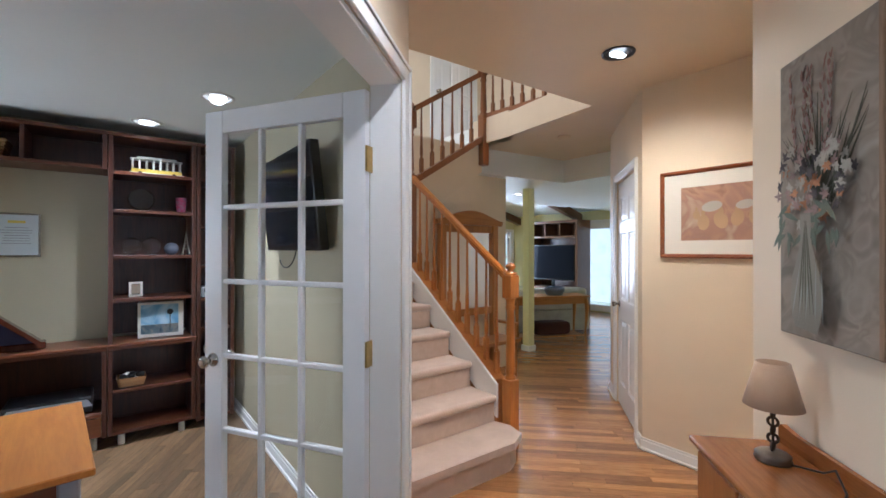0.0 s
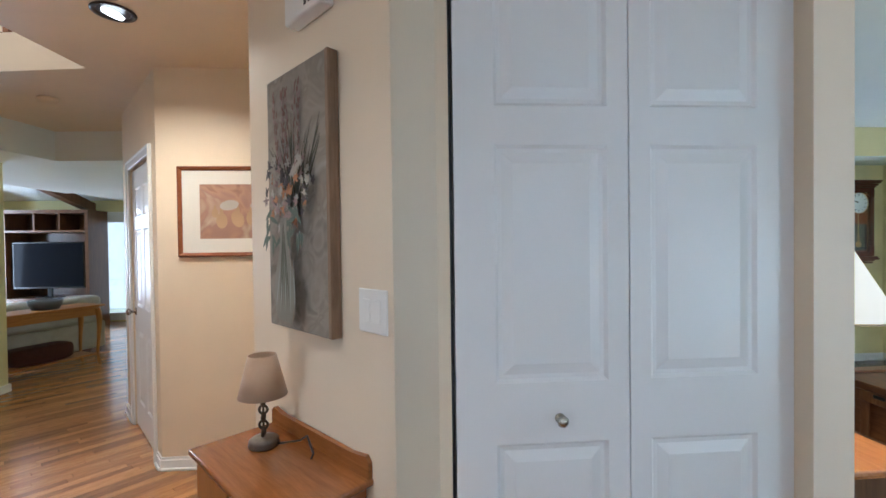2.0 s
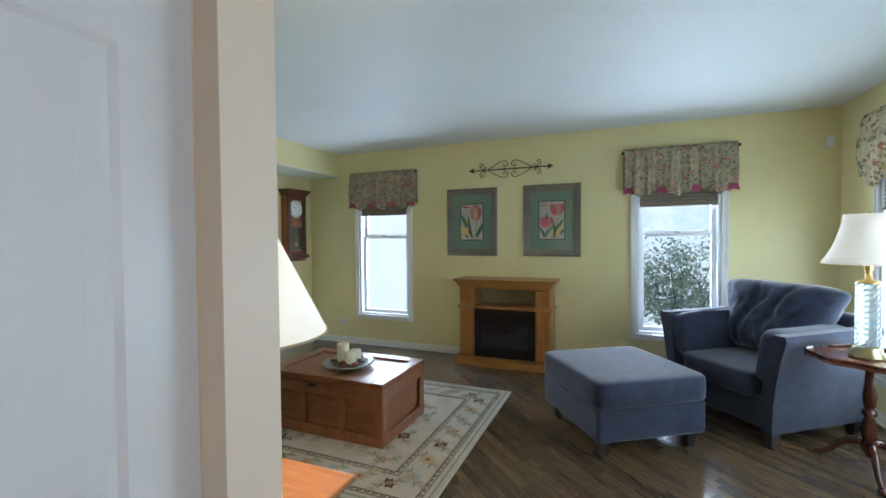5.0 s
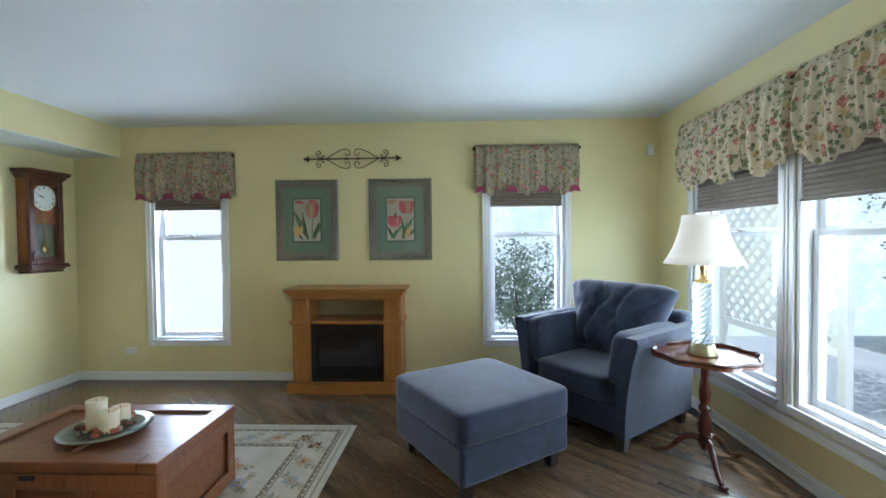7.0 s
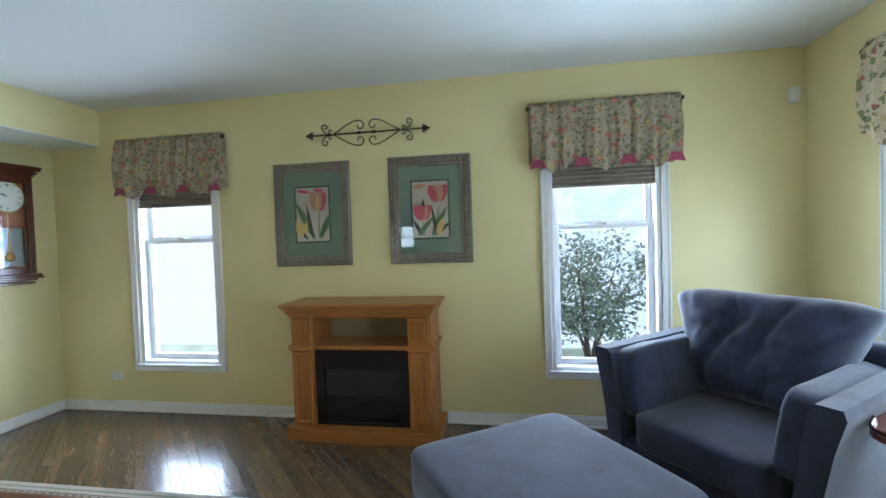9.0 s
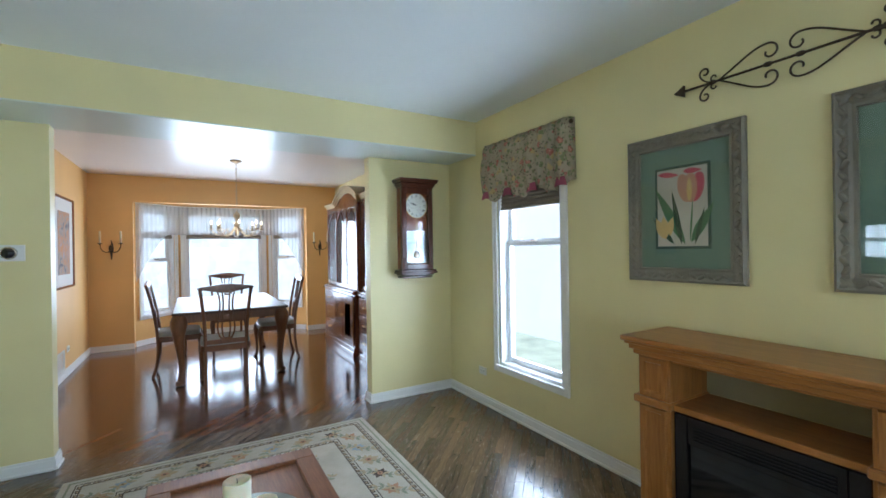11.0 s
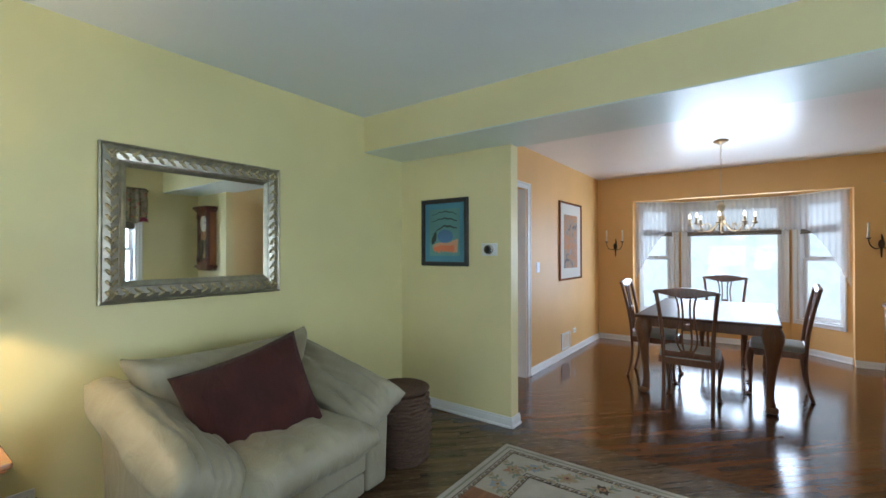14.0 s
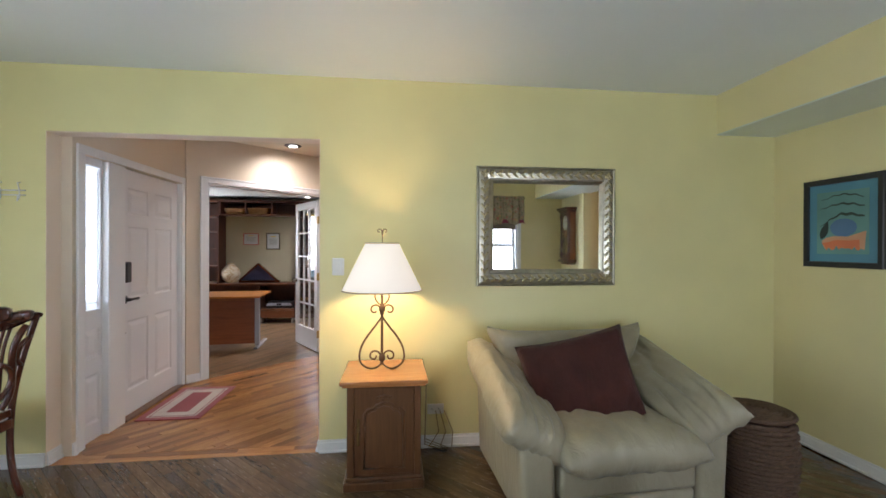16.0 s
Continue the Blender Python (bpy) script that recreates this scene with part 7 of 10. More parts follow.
for k in range(8):
    a = math.tau * k / 8
    bm = bmesh.new()
    p = bez((0.02, 0, -0.84), (0.12, 0, -1.02), (0.22, 0, -0.98), (0.29, 0, -0.89), 12)
    tube(bm, [(q.x * math.cos(a), q.x * math.sin(a), q.z) for q in p], 0.006, 6)
    tube(bm, [((q[0]) * math.cos(a), (q[0]) * math.sin(a), q[2]) for q in spiral((0.17, 0, -0.90), 0.035, 0.01, 270, -30, 12)], 0.004, 5)
    arm = part("arm", bm, CHR, chd)
    c = (0.29 * math.cos(a), 0.29 * math.sin(a), -0.88)
    bm = bmesh.new()
    lathe(bm, [(0.010, -0.01), (0.032, 0.0), (0.034, 0.005), (0.012, 0.008), (0.012, 0.06)], 12, c)
    part("candle_cup", bm, CHR, arm)
    bm = bmesh.new()
    lathe(bm, [(0.006, 0.06), (0.013, 0.075), (0.010, 0.095), (0.002, 0.115)], 10, c)
    part("bulb", bm, glow("candle_bulb", (1.0, 0.85, 0.6), 3.0), arm, "glowing candle bulb")
lamp("POINT", "chandelier_light", pose(6.15, -2.24, 1.85), 12, (1.0, 0.8, 0.55), 0.2)

# sconces and picture
for y in (-0.72, -3.74):
    s = thing("wall_sconce", "antique metal two-candle wall sconce on the orange wall", "wall sconce", pose(7.938, y, 1.50, 0, 0, -90), "candle sconces by the bay window")
    bm = bmesh.new()
    tube(bm, [(0, -0.01, -0.16), (0.0, -0.014, -0.02), (0.01, -0.012, 0.06), (0, -0.01, 0.12)], [0.006, 0.014, 0.012, 0.005], 8)
    soft(bm, (0, -0.02, 0.0), (0.03, 0.012, 0.05), 0.8, 10, 6)
    part("backplate", bm, IRON, s)
    for q in (-1, 1):
        bm = bmesh.new()
        tube(bm, [(q * v.x, -0.02 - v.y, v.z) for v in bez((0.0, 0, -0.03), (0.06, 0.05, -0.09), (0.12, 0.06, -0.03), (0.12, 0.06, 0.06), 10)], 0.006, 6)
        lathe(bm, [(0.008, 0), (0.030, 0.012), (0.028, 0.016), (0.010, 0.018)], 12, (q * 0.12, -0.08, 0.06))
        arm = part("arm", bm, IRON, s)
        bm = bmesh.new()
        lathe(bm, [(0.013, 0.018), (0.0125, 0.19), (0.004, 0.195)], 12, (q * 0.12, -0.08, 0.06))
        part("candle", bm, WAX, arm, "ivory taper candle")
dp = thing("framed_print", "tall brown-framed print with a wide white mat on the orange wall", "picture", pose(6.60, -0.451, 1.56))
bm = bmesh.new()
ring_frame(bm, 0.86, 1.06, [(0, 0.001), (0, 0.022), (0.012, 0.026), (0.025, 0.018), (0.028, 0.001)])
part("frame", bm, CHERRY, dp)
part("mat_board", bx(((-0.405, -0.008, -0.505), (0.405, -0.002, 0.505))), PAPER, dp)


def blotch_mat(name, cols, scale=7.0):
    m, nt, b = base(name, 0.8)
    v = coords(nt)
    t = nt.nodes.new("ShaderNodeTexVoronoi")
    t.inputs["Scale"].default_value = scale
    n = nt.nodes.new("ShaderNodeTexNoise")
    n.inputs["Scale"].default_value, n.inputs["Distortion"].default_value = scale * 0.8, 1.5
    nt.links.new(v, n.inputs["Vector"])
    r = nt.nodes.new("ShaderNodeValToRGB")
    r.color_ramp.elements[0].color, r.color_ramp.elements[1].color = (*cols[0], 1), (*cols[-1], 1)
    r.color_ramp.elements[0].position, r.color_ramp.elements[1].position = 0.3, 0.7
    for i, c in enumerate(cols[1:-1]):
        e = r.color_ramp.elements.new(0.3 + 0.4 * (i + 1) / (len(cols) - 1))
        e.color = (*c, 1)
    nt.links.new(n.outputs["Fac"], r.inputs["Fac"])
    nt.links.new(r.outputs["Color"], b.inputs["Base Color"])
    return m


part("print", bx(((-0.26, -0.0095, -0.37), (0.26, -0.0082, 0.36))), blotch_mat("print_autumn", [(0.15, 0.13, 0.13), (0.35, 0.28, 0.22), (0.50, 0.22, 0.08), (0.30, 0.33, 0.36)], 8), dp)

# sheer curtains in the bay
sheer = bpy.data.materials.new("sheer_cloth")
sheer.use_nodes = True
_nt = sheer.node_tree
_nt.nodes.clear()
_o, _mx, _tr, _df, _tl, _ad = [_nt.nodes.new(k) for k in ("ShaderNodeOutputMaterial", "ShaderNodeMixShader", "ShaderNodeBsdfTransparent", "ShaderNodeBsdfDiffuse", "ShaderNodeBsdfTranslucent", "ShaderNodeMixShader")]
_df.inputs[0].default_value = _tl.inputs[0].default_value = (0.85, 0.85, 0.88, 1)
_nt.links.new(_df.outputs[0], _ad.inputs[1]), _nt.links.new(_tl.outputs[0], _ad.inputs[2])
_mx.inputs[0].default_value = 0.55
_nt.links.new(_tr.outputs[0], _mx.inputs[1]), _nt.links.new(_ad.outputs[0], _mx.inputs[2])
_nt.links.new(_mx.outputs[0], _o.inputs[0])
ct = thing("sheer_curtain", "white sheer valance with swagged tails across the bay window", "curtain")
bm = bmesh.new()
path = [(8.03, -1.00), (8.50, -1.60), (8.50, -2.90), (8.03, -3.49)]
cols = []
L = [0]
for a, b in zip(path, path[1:]):
    L.append(L[-1] + math.hypot(b[0] - a[0], b[1] - a[1]))
for i in range(200):
    s = L[-1] * i / 199
    k = max(j for j in range(3) if L[j] <= s + 1e-9)
    t = (s - L[k]) / (L[k + 1] - L[k])
    x, y = path[k][0] * (1 - t) + path[k + 1][0] * t, path[k][1] * (1 - t) + path[k + 1][1] * t
    u = abs(2 * s / L[-1] - 1)
    low = 1.72 if u < 0.62 else 1.72 - 0.75 * ((u - 0.62) / 0.38) ** 1.5
    off = 0.012 * math.sin(s * 90)
    cols.append([bm.verts.new((x + off, y + off * 0.5, 2.19 - (2.19 - low) * j / 8)) for j in range(9)])
for a, b in zip(cols, cols[1:]):
    for j in range(8):
        bm.faces.new((a[j], b[j], b[j + 1], a[j + 1])).smooth = True
part("sheer_cloth", bm, sheer, ct)
bm = bmesh.new()
tube(bm, [(x, y, 2.195) for x, y in path], 0.008, 6)
part("curtain_rod", bm, PLASTIC, ct)
for i, (a, b, o) in enumerate(((BAY[0], BAY[1], (0.12, 0.70)), (BAY[1], BAY[2], (0.07, 1.32)), (BAY[2], BAY[3], (0.10, 0.68)))):
    pleated_shade("window_shade", frame_of(a, b) @ pose(o[0] + 0.03, 0, 0), o[1] - o[0] - 0.06, 1.66, 1.76, 0.02, "narrow raised shade behind the sheer bay curtain")

# ---- foyer ----


def recessed_light(m, label, lit=True, tilt=18):
    r = thing("recessed_light", label, "recessed light", m)
    bm = bmesh.new()
    n = 32
    prof = [(0.095, -0.002), (0.093, -0.008), (0.075, -0.008), (0.070, -0.001), (0.07, 0.0)]
    rings = [[bm.verts.new((a * math.cos(math.tau * i / n), a * math.sin(math.tau * i / n), z)) for i in range(n)] for a, z in prof]
    for a, b in zip(rings, rings[1:]):
        for i in range(n):
            bm.faces.new((a[i], a[(i + 1) % n], b[(i + 1) % n], b[i])).smooth = True
    part("trim_ring", bm, metal("dark_bronze_ring", (0.06, 0.05, 0.045), 0.4) if lit == 2 else TRIM, r)
    bm = bmesh.new()
    lathe(bm, [(0.069, -0.001), (0.069, -0.0005), (0.0, -0.0004)], 24)
    part("baffle", bm, BLACK if lit == 2 else TRIM, r)
    bm = bmesh.new()
    lathe(bm, [(0.045, -0.018), (0.047, -0.010), (0.030, -0.001)], 24, (0, 0, 0), Euler((radians(tilt), 0, 0)).to_matrix())
    part("bulb", bm, glow("spot_bulb", (1.0, 0.93, 0.82), 9.0), r, "glowing frosted bulb")
    return r


recessed_light(pose(1.46, 2.92, CH - 0.001), "dark-rimmed recessed spotlight glowing in the foyer ceiling", 2)
recessed_light(pose(-0.26, 2.30, CH - 0.001), "dark-rimmed recessed spotlight glowing in the foyer ceiling", 2)
recessed_light(pose(-0.386, 4.47, SCH - 0.001), "white recessed light glowing in the study ceiling", 1, -30)
recessed_light(pose(-0.698, 5.35, SCH - 0.001), "white recessed light glowing in the study ceiling", 1)
recessed_light(pose(4.05, 6.05, 2.299), "white recessed light glowing in the low white soffit", 1)
bm = bmesh.new()
lathe(bm, [(0.065, 0), (0.065, -0.02), (0.05, -0.035), (0.0, -0.038)], 24)
solid("smoke_detector", bm, FOYER, "round cream smoke detector on the hall ceiling", "smoke detector", pose(2.75, 4.25, CH))
ch = thing("door_chime", "white door chime box with dark slots high on the foyer wall", "door chime", cw @ pose(0.52, 0, 2.22))
part("cover", bx(((-0.11, -0.05, -0.075), (0.11, -0.0005, 0.075)), bevel=0.008, seg=2), PLASTIC, ch)
part("slot", bx(*[((0.02 + k * 0.025, -0.0512, -0.055), (0.034 + k * 0.025, -0.0502, -0.035)) for k in range(3)]), BLACK, ch)

# canvas
CANV = thing("painted_canvas", "grey-brown canvas painting of wildflowers in a glass bottle vase", "painting", cw @ pose(0.445, 0, 1.589))
CG = blotch_mat("canvas_grey", [(0.17, 0.145, 0.11), (0.27, 0.235, 0.19), (0.21, 0.18, 0.14), (0.31, 0.28, 0.23)], 9)
part("canvas", bx(((-0.20, -0.038, -0.422), (0.20, -0.001, 0.422)), bevel=0.003), CG, CANV)
part("wood_edge", bx(((0.185, -0.0385, -0.4225), (0.201, -0.002, 0.4225)), bevel=0.002), wood("canvas_edge_wood", (0.16, 0.10, 0.06), (0.32, 0.22, 0.14), 0.8, axis="z"), CANV)
rg = random.Random(21)
fl = {}


def dab(key, pts, i):
    fl.setdefault(key, bmesh.new())
    outline(fl[key], pts, -0.0382 - 0.00006 * i, 0.0006)


i = 0
for k in range(26):
    a = rg.uniform(50, 130)
    i += 1
    dab("stem", leaf_pts(rg.uniform(-0.03, 0.03), -0.05, rg.uniform(0.2, 0.34), 0.008, a, 4), i)
for k in range(9):
    x = rg.uniform(-0.13, 0.13)
    for j in range(15):
        i += 1
        dab("spike" if j % 3 else "rose", leaf_pts(x + rg.uniform(-0.007, 0.007) + 0.03 * (x * 8) * j / 15, 0.10 + j * 0.018, rg.uniform(0.016, 0.028), rg.uniform(0.005, 0.010), rg.uniform(60, 120), 4), i)
for k in range(90):
    a, r = rg.uniform(0, math.tau), rg.uniform(0, 1) ** 0.6
    x, z = r * 0.15 * math.cos(a), 0.03 + r * 0.12 * math.sin(a)
    key = ("orange", "white", "rose", "white", "dark")[k % 5]
    for j in range(6):
        i += 1
        dab(key, leaf_pts(x, z, rg.uniform(0.010, 0.026), 0.009, j * 60 + rg.uniform(-20, 20), 3), i)
for k in range(24):
    i += 1
    dab("leaf", leaf_pts(rg.uniform(-0.12, 0.12), rg.uniform(-0.12, -0.02), rg.uniform(0.04, 0.08), 0.016, rg.uniform(200, 340), 4), i)
bottle = [(-0.035, -0.06), (0.035, -0.06), (0.032, -0.13), (0.06, -0.19), (0.10, -0.26), (0.10, -0.33), (0.07, -0.39), (-0.07, -0.38), (-0.10, -0.32), (-0.09, -0.24), (-0.05, -0.18), (-0.032, -0.13)]
bottle = [(x * 0.66, z) for x, z in bottle]
i += 1
dab("glass", bottle, i)
for x in (-0.06, -0.03, 0.0, 0.04, 0.07):
    i += 1
    dab("shine", leaf_pts(x, -0.36, 0.17, 0.006, 84 + x * 120, 4), i)
    dab("stem", leaf_pts(x * 0.5, -0.34, 0.26, 0.006, 90 + x * 100, 3), i + 1)
for key, c, lb in (("stem", (0.07, 0.07, 0.045), "dark green stems"), ("spike", (0.20, 0.105, 0.08), "dusty red flower spikes"), ("orange", (0.36, 0.17, 0.08), "orange petals"), ("white", (0.33, 0.31, 0.26), "off-white petals"), ("rose", (0.27, 0.19, 0.17), "dusty rose petals"), ("dark", (0.07, 0.06, 0.06), "near-black petals"), ("leaf", (0.10, 0.12, 0.09), "grey-green leaves"), ("glass", (0.20, 0.19, 0.155), "grey-green glass bottle"), ("shine", (0.25, 0.265, 0.235), "pale glass highlights")):
    tagged(part(key + "_paint", fl[key], paint(key + "_pigment", c, 0.8, 0.5, 0.5), CANV, lb), lb, kind="stuff")

# chest and its lamp
CHM = pose(0.555, 1.898, 0, 0, 0, 223)
chest = thing("hall_chest", "small honey maple chest with a door and a low back rail", "chest", CHM)
MAPLE = wood("maple_top", (0.19, 0.062, 0.013), (0.33, 0.125, 0.030), 0.22, coat=0.3)
MAPLE_Z = wood("maple_upright", (0.23, 0.075, 0.014), (0.38, 0.145, 0.034), 0.3, axis="z")
bm = bmesh.new()
box(bm, (-0.29, -0.155, 0.78), (0.29, 0.135, 0.80), 0.006, 2)
part("tabletop", bm, MAPLE, chest)
bm = bmesh.new()
outline(bm, [(-0.285, 0.8005), (0.285, 0.8005), (0.285, 0.845), (0.27, 0.86), (0.2, 0.85), (-0.2, 0.85), (-0.27, 0.86), (-0.285, 0.845)], 0.133, 0.016)
part("back_rail", bm, MAPLE, chest)
part("body", bx(((-0.265, -0.13, 0.05), (0.265, 0.128, 0.78)), bevel=0.004), MAPLE_Z, chest)
part("plinth", bx(((-0.275, -0.14, 0.0), (0.275, 0.13, 0.05)), bevel=0.005), MAPLE_Z, chest)
for x0, x1 in ((-0.25, -0.004), (0.004, 0.25)):
    d_ = part("door", bx(((x0, -0.143, 0.07), (x1, -0.131, 0.765)), bevel=0.004), MAPLE_Z, chest)
    bm = bmesh.new()
    tube(bm, [((x0 + x1) / 2 + (0.08 if x0 < 0 else -0.08), -0.145, 0.66), ((x0 + x1) / 2 + (0.08 if x0 < 0 else -0.08), -0.172, 0.66)], 0.007, 8)
    part("pull", bm, NICKEL, d_, "small metal pull")
hl = thing("hall_lamp", "small lamp with a twisted stem and tan shade", "table lamp", pose(0.665, 1.975, 0.8005) @ Matrix.Scale(0.72, 4))
bm = bmesh.new()
lathe(bm, [(0.062, 0), (0.066, 0.008), (0.06, 0.018), (0.064, 0.026), (0.052, 0.036), (0.02, 0.042)], 28)
part("base", bm, metal("pewter_base", (0.20, 0.17, 0.14), 0.45), hl)
for j in range(5):
    bm = bmesh.new()
    z = 0.058 + j * 0.034
    a = j * 1.57
    tube(bm, [(0.018 * math.cos(t) * math.cos(a), 0.018 * math.cos(t) * math.sin(a), z + 0.018 * math.sin(t)) for t in [math.tau * q / 14 for q in range(14)]], 0.006, 8, True)
    part("twist_link", bm, IRON, hl)
bm = bmesh.new()
tube(bm, [(0, 0, 0.03), (0, 0, 0.36)], 0.005, 8)
part("stem", bm, IRON, hl)
bm = bmesh.new()
shade_shell(bm, [(0.105, 0.225), (0.060, 0.405)], 40)
part("shade", bm, fabric("mauve_linen", (0.46, 0.30, 0.18), (0.54, 0.37, 0.23), 0.85), hl, "mauve-brown cone fabric shade")
bm = bmesh.new()
tube(bm, [(0.66, 1.93, 0.806), (0.66, 1.86, 0.812), (0.63, 1.83, 0.84), (0.58, 1.80, 0.806), (0.55, 1.80, 0.806)], 0.003, 6)
solid("power_cord", bm, BLACK, "thin dark lamp cord lying on the chest", "cable")

# framed still life
fp2 = thing("still_life_picture", "walnut-framed still life print with a wide cream mat", "picture", pose(2.119, 2.55, 1.665, 0, 0, -90))
bm = bmesh.new()
ring_frame(bm, 0.86, 0.58, [(0, 0.001), (0, 0.018), (0.008, 0.024), (0.018, 0.020), (0.026, 0.012), (0.026, 0.001)])
part("frame", bm, CHERRY, fp2)
part("mat_board", bx(((-0.405, -0.008, -0.265), (0.405, -0.002, 0.265))), PAPER, fp2)
part("print", bx(((-0.295, -0.0095, -0.175), (0.295, -0.0082, 0.175))), blotch_mat("print_still_life", [(0.20, 0.10, 0.08), (0.42, 0.25, 0.16), (0.34, 0.20, 0.15), (0.50, 0.40, 0.28)], 5), fp2)
bm = bmesh.new()
for k, (x, r, a) in enumerate(((-0.16, 0.05, 0), (-0.06, 0.055, 20), (0.03, 0.05, -10), (0.13, 0.06, 0), (0.2, 0.04, 0), (-0.2, 0.03, 0))):
    outline(bm, oval_pts(x, -0.06 + 0.01 * k, r * 0.7, r, 14, a), -0.0098 - 0.0003 * k, 0.0006)
    outline(bm, oval_pts(x, -0.06 + 0.01 * k + r * 1.2, r * 0.25, r * 0.5, 10, a), -0.0098 - 0.0003 * k, 0.0006)
part("painted_jar", bm, paint("jar_ochre", (0.40, 0.27, 0.15), 0.8, 0.4), fp2, "ochre painted jars and fruit")
bm = bmesh.new()
for k, (x, r) in enumerate(((-0.11, 0.06), (0.07, 0.05), (0.17, 0.035))):
    outline(bm, oval_pts(x, 0.04, r, r * 0.55, 14, 10), -0.0122 - 0.0003 * k, 0.0006)
part("painted_cloth", bm, paint("cloth_blue_grey", (0.45, 0.42, 0.38), 0.8, 0.3), fp2, "pale painted cloth shapes")

# entry mat
em = thing("entry_mat", "small red rug with striped borders at the front door", "rug", pose(-0.93, 1.32, 0))
w, h = 0.50, 0.82
for k, (i, c) in enumerate(((0.0, (0.30, 0.03, 0.035)), (0.055, (0.62, 0.56, 0.48)), (0.07, (0.30, 0.03, 0.035)), (0.08, (0.62, 0.56, 0.48)), (0.16, (0.30, 0.03, 0.035)))):
    bm = bmesh.new()
    if k < 4:
        j = (0.055, 0.07, 0.08, 0.16)[k]
        for a, b in (((-w / 2 + i, -h / 2 + i), (w / 2 - i, -h / 2 + j)), ((-w / 2 + i, h / 2 - j), (w / 2 - i, h / 2 - i)), ((-w / 2 + i, -h / 2 + j), (-w / 2 + j, h / 2 - j)), ((w / 2 - j, -h / 2 + j), (w / 2 - i, h / 2 - j))):
            box(bm, (*a, 0.001), (*b, 0.009), 0.002)
    else:
        box(bm, (-w / 2 + i, -h / 2 + i, 0.001), (w / 2 - i, h / 2 - i, 0.009), 0.002)
    part("woven_band", bm, fabric("mat_yarn", tuple(q * 0.85 for q in c), c, 0.95, 160), em, "deep red woven band" if c[0] < 0.5 else "cream woven band")

# ---- stairs ----
CARPET = fabric("stair_carpet", (0.48, 0.36, 0.28), (0.58, 0.45, 0.36), 1.0, 330, 0.5, 9.0)
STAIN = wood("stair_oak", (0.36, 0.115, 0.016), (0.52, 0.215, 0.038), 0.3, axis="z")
# the same oak, with the upper flight's shade put into its colour
STAIN_SHADED = wood("stair_oak_shaded", (0.17, 0.065, 0.022), (0.30, 0.125, 0.045), 0.32, axis="z")
st = thing("staircase", "straight carpeted staircase with an oak rail and turned balusters", "staircase", pose(0, 0, 0))
RISE, RUN, Y0, XR, XL = 0.19, 0.265, 3.50, 1.30, 0.195
bm = bmesh.new()
prism(bm, [(XL, Y0), (1.14, Y0 - 0.02), (1.26, Y0 + 0.04), (1.30, Y0 + 0.16), (1.28, Y0 + RUN + 0.02), (XL, Y0 + RUN + 0.02)], 0.0, RISE - 0.02)
es = [e for e in bm.edges if all(v.co.z > 0.1 for v in e.verts)]
bmesh.ops.bevel(bm, geom=es, offset=0.02, segments=3, affect="EDGES")
bm2 = [(XL, Y0 - 0.03), (1.15, Y0 - 0.05), (1.29, Y0 + 0.02), (1.33, Y0 + 0.16), (1.29, Y0 + RUN + 0.02), (XL, Y0 + RUN + 0.02)]
prism(bm, bm2, RISE - 0.045, RISE)
part("step", bm, CARPET, st, "rounded bottom step in beige carpet")
for k in range(1, 8):
    bm = bmesh.new()
    y = Y0 + 0.02 + k * RUN
    box(bm, (XL, y - 0.03, (k + 1) * RISE - 0.05), (XR, y + RUN + 0.0, (k + 1) * RISE), 0.02, 3)
    box(bm, (XL + 0.001, y - 0.004, k * RISE - 0.04), (XR - 0.001, y + RUN, (k + 1) * RISE - 0.04), 0.006)
    part("step", bm, CARPET, st)
YT = Y0 + 0.02 + 8 * RUN
part("landing", bx(((XL, YT - 0.03, 9 * RISE - 0.2), (XR, YT + 1.1, 9 * RISE)), bevel=0.015, seg=2), CARPET, st, "carpeted upper landing")
slope = RISE / RUN


def rake(bm, x0, x1, y0, y1, za, zb, off=0.0):
    """A raking board from y0 to y1, from za to zb above the nosing line."""
    q = [(y0, slope * (y0 - Y0) + za), (y1, slope * (y1 - Y0) + za), (y1, slope * (y1 - Y0) + zb), (y0, slope * (y0 - Y0) + zb)]
    a, b = [bm.verts.new((x0, y, z)) for y, z in q], [bm.verts.new((x1, y, z)) for y, z in q]
    bm.faces.new(a), bm.faces.new(b[::-1])
    for i in range(4):
        bm.faces.new((a[i], b[i], b[(i + 1) % 4], a[(i + 1) % 4]))


bm = bmesh.new()
rake(bm, 1.302, 1.322, 3.77, 4.96, 0.02, 0.26)
part("inner_stringer", bm, TRIM, st, "white painted stringer")
bm = bmesh.new()
rake(bm, 1.323, 1.42, 3.80, 4.96, 0.20, 0.262)
part("shoe_rail", bm, STAIN, st)
bm = bmesh.new()
rake(bm, 1.335, 1.41, 3.80, 4.96, -0.12, 0.20)
part("outer_stringer", bm, STAIN, st)
q = [(3.80, 0), (6.0, 0), (6.0, 1.5), (4.96, slope * 1.46 - 0.12), (3.80, slope * 0.30 - 0.12)]
bm = bmesh.new()
a, b = [bm.verts.new((1.34, y, z)) for y, z in q], [bm.verts.new((1.40, y, z)) for y, z in q]
bm.faces.new(a), bm.faces.new(b[::-1])
for i in range(5):
    bm.faces.new((a[i], b[i], b[(i + 1) % 5], a[(i + 1) % 5]))
part("side_panel", bm, FOYER, st)
bm = bmesh.new()
rake(bm, 1.345, 1.405, 3.74, 4.96, 1.05, 1.09)
rake(bm, 1.355, 1.395, 3.74, 4.96, 1.025, 1.05)
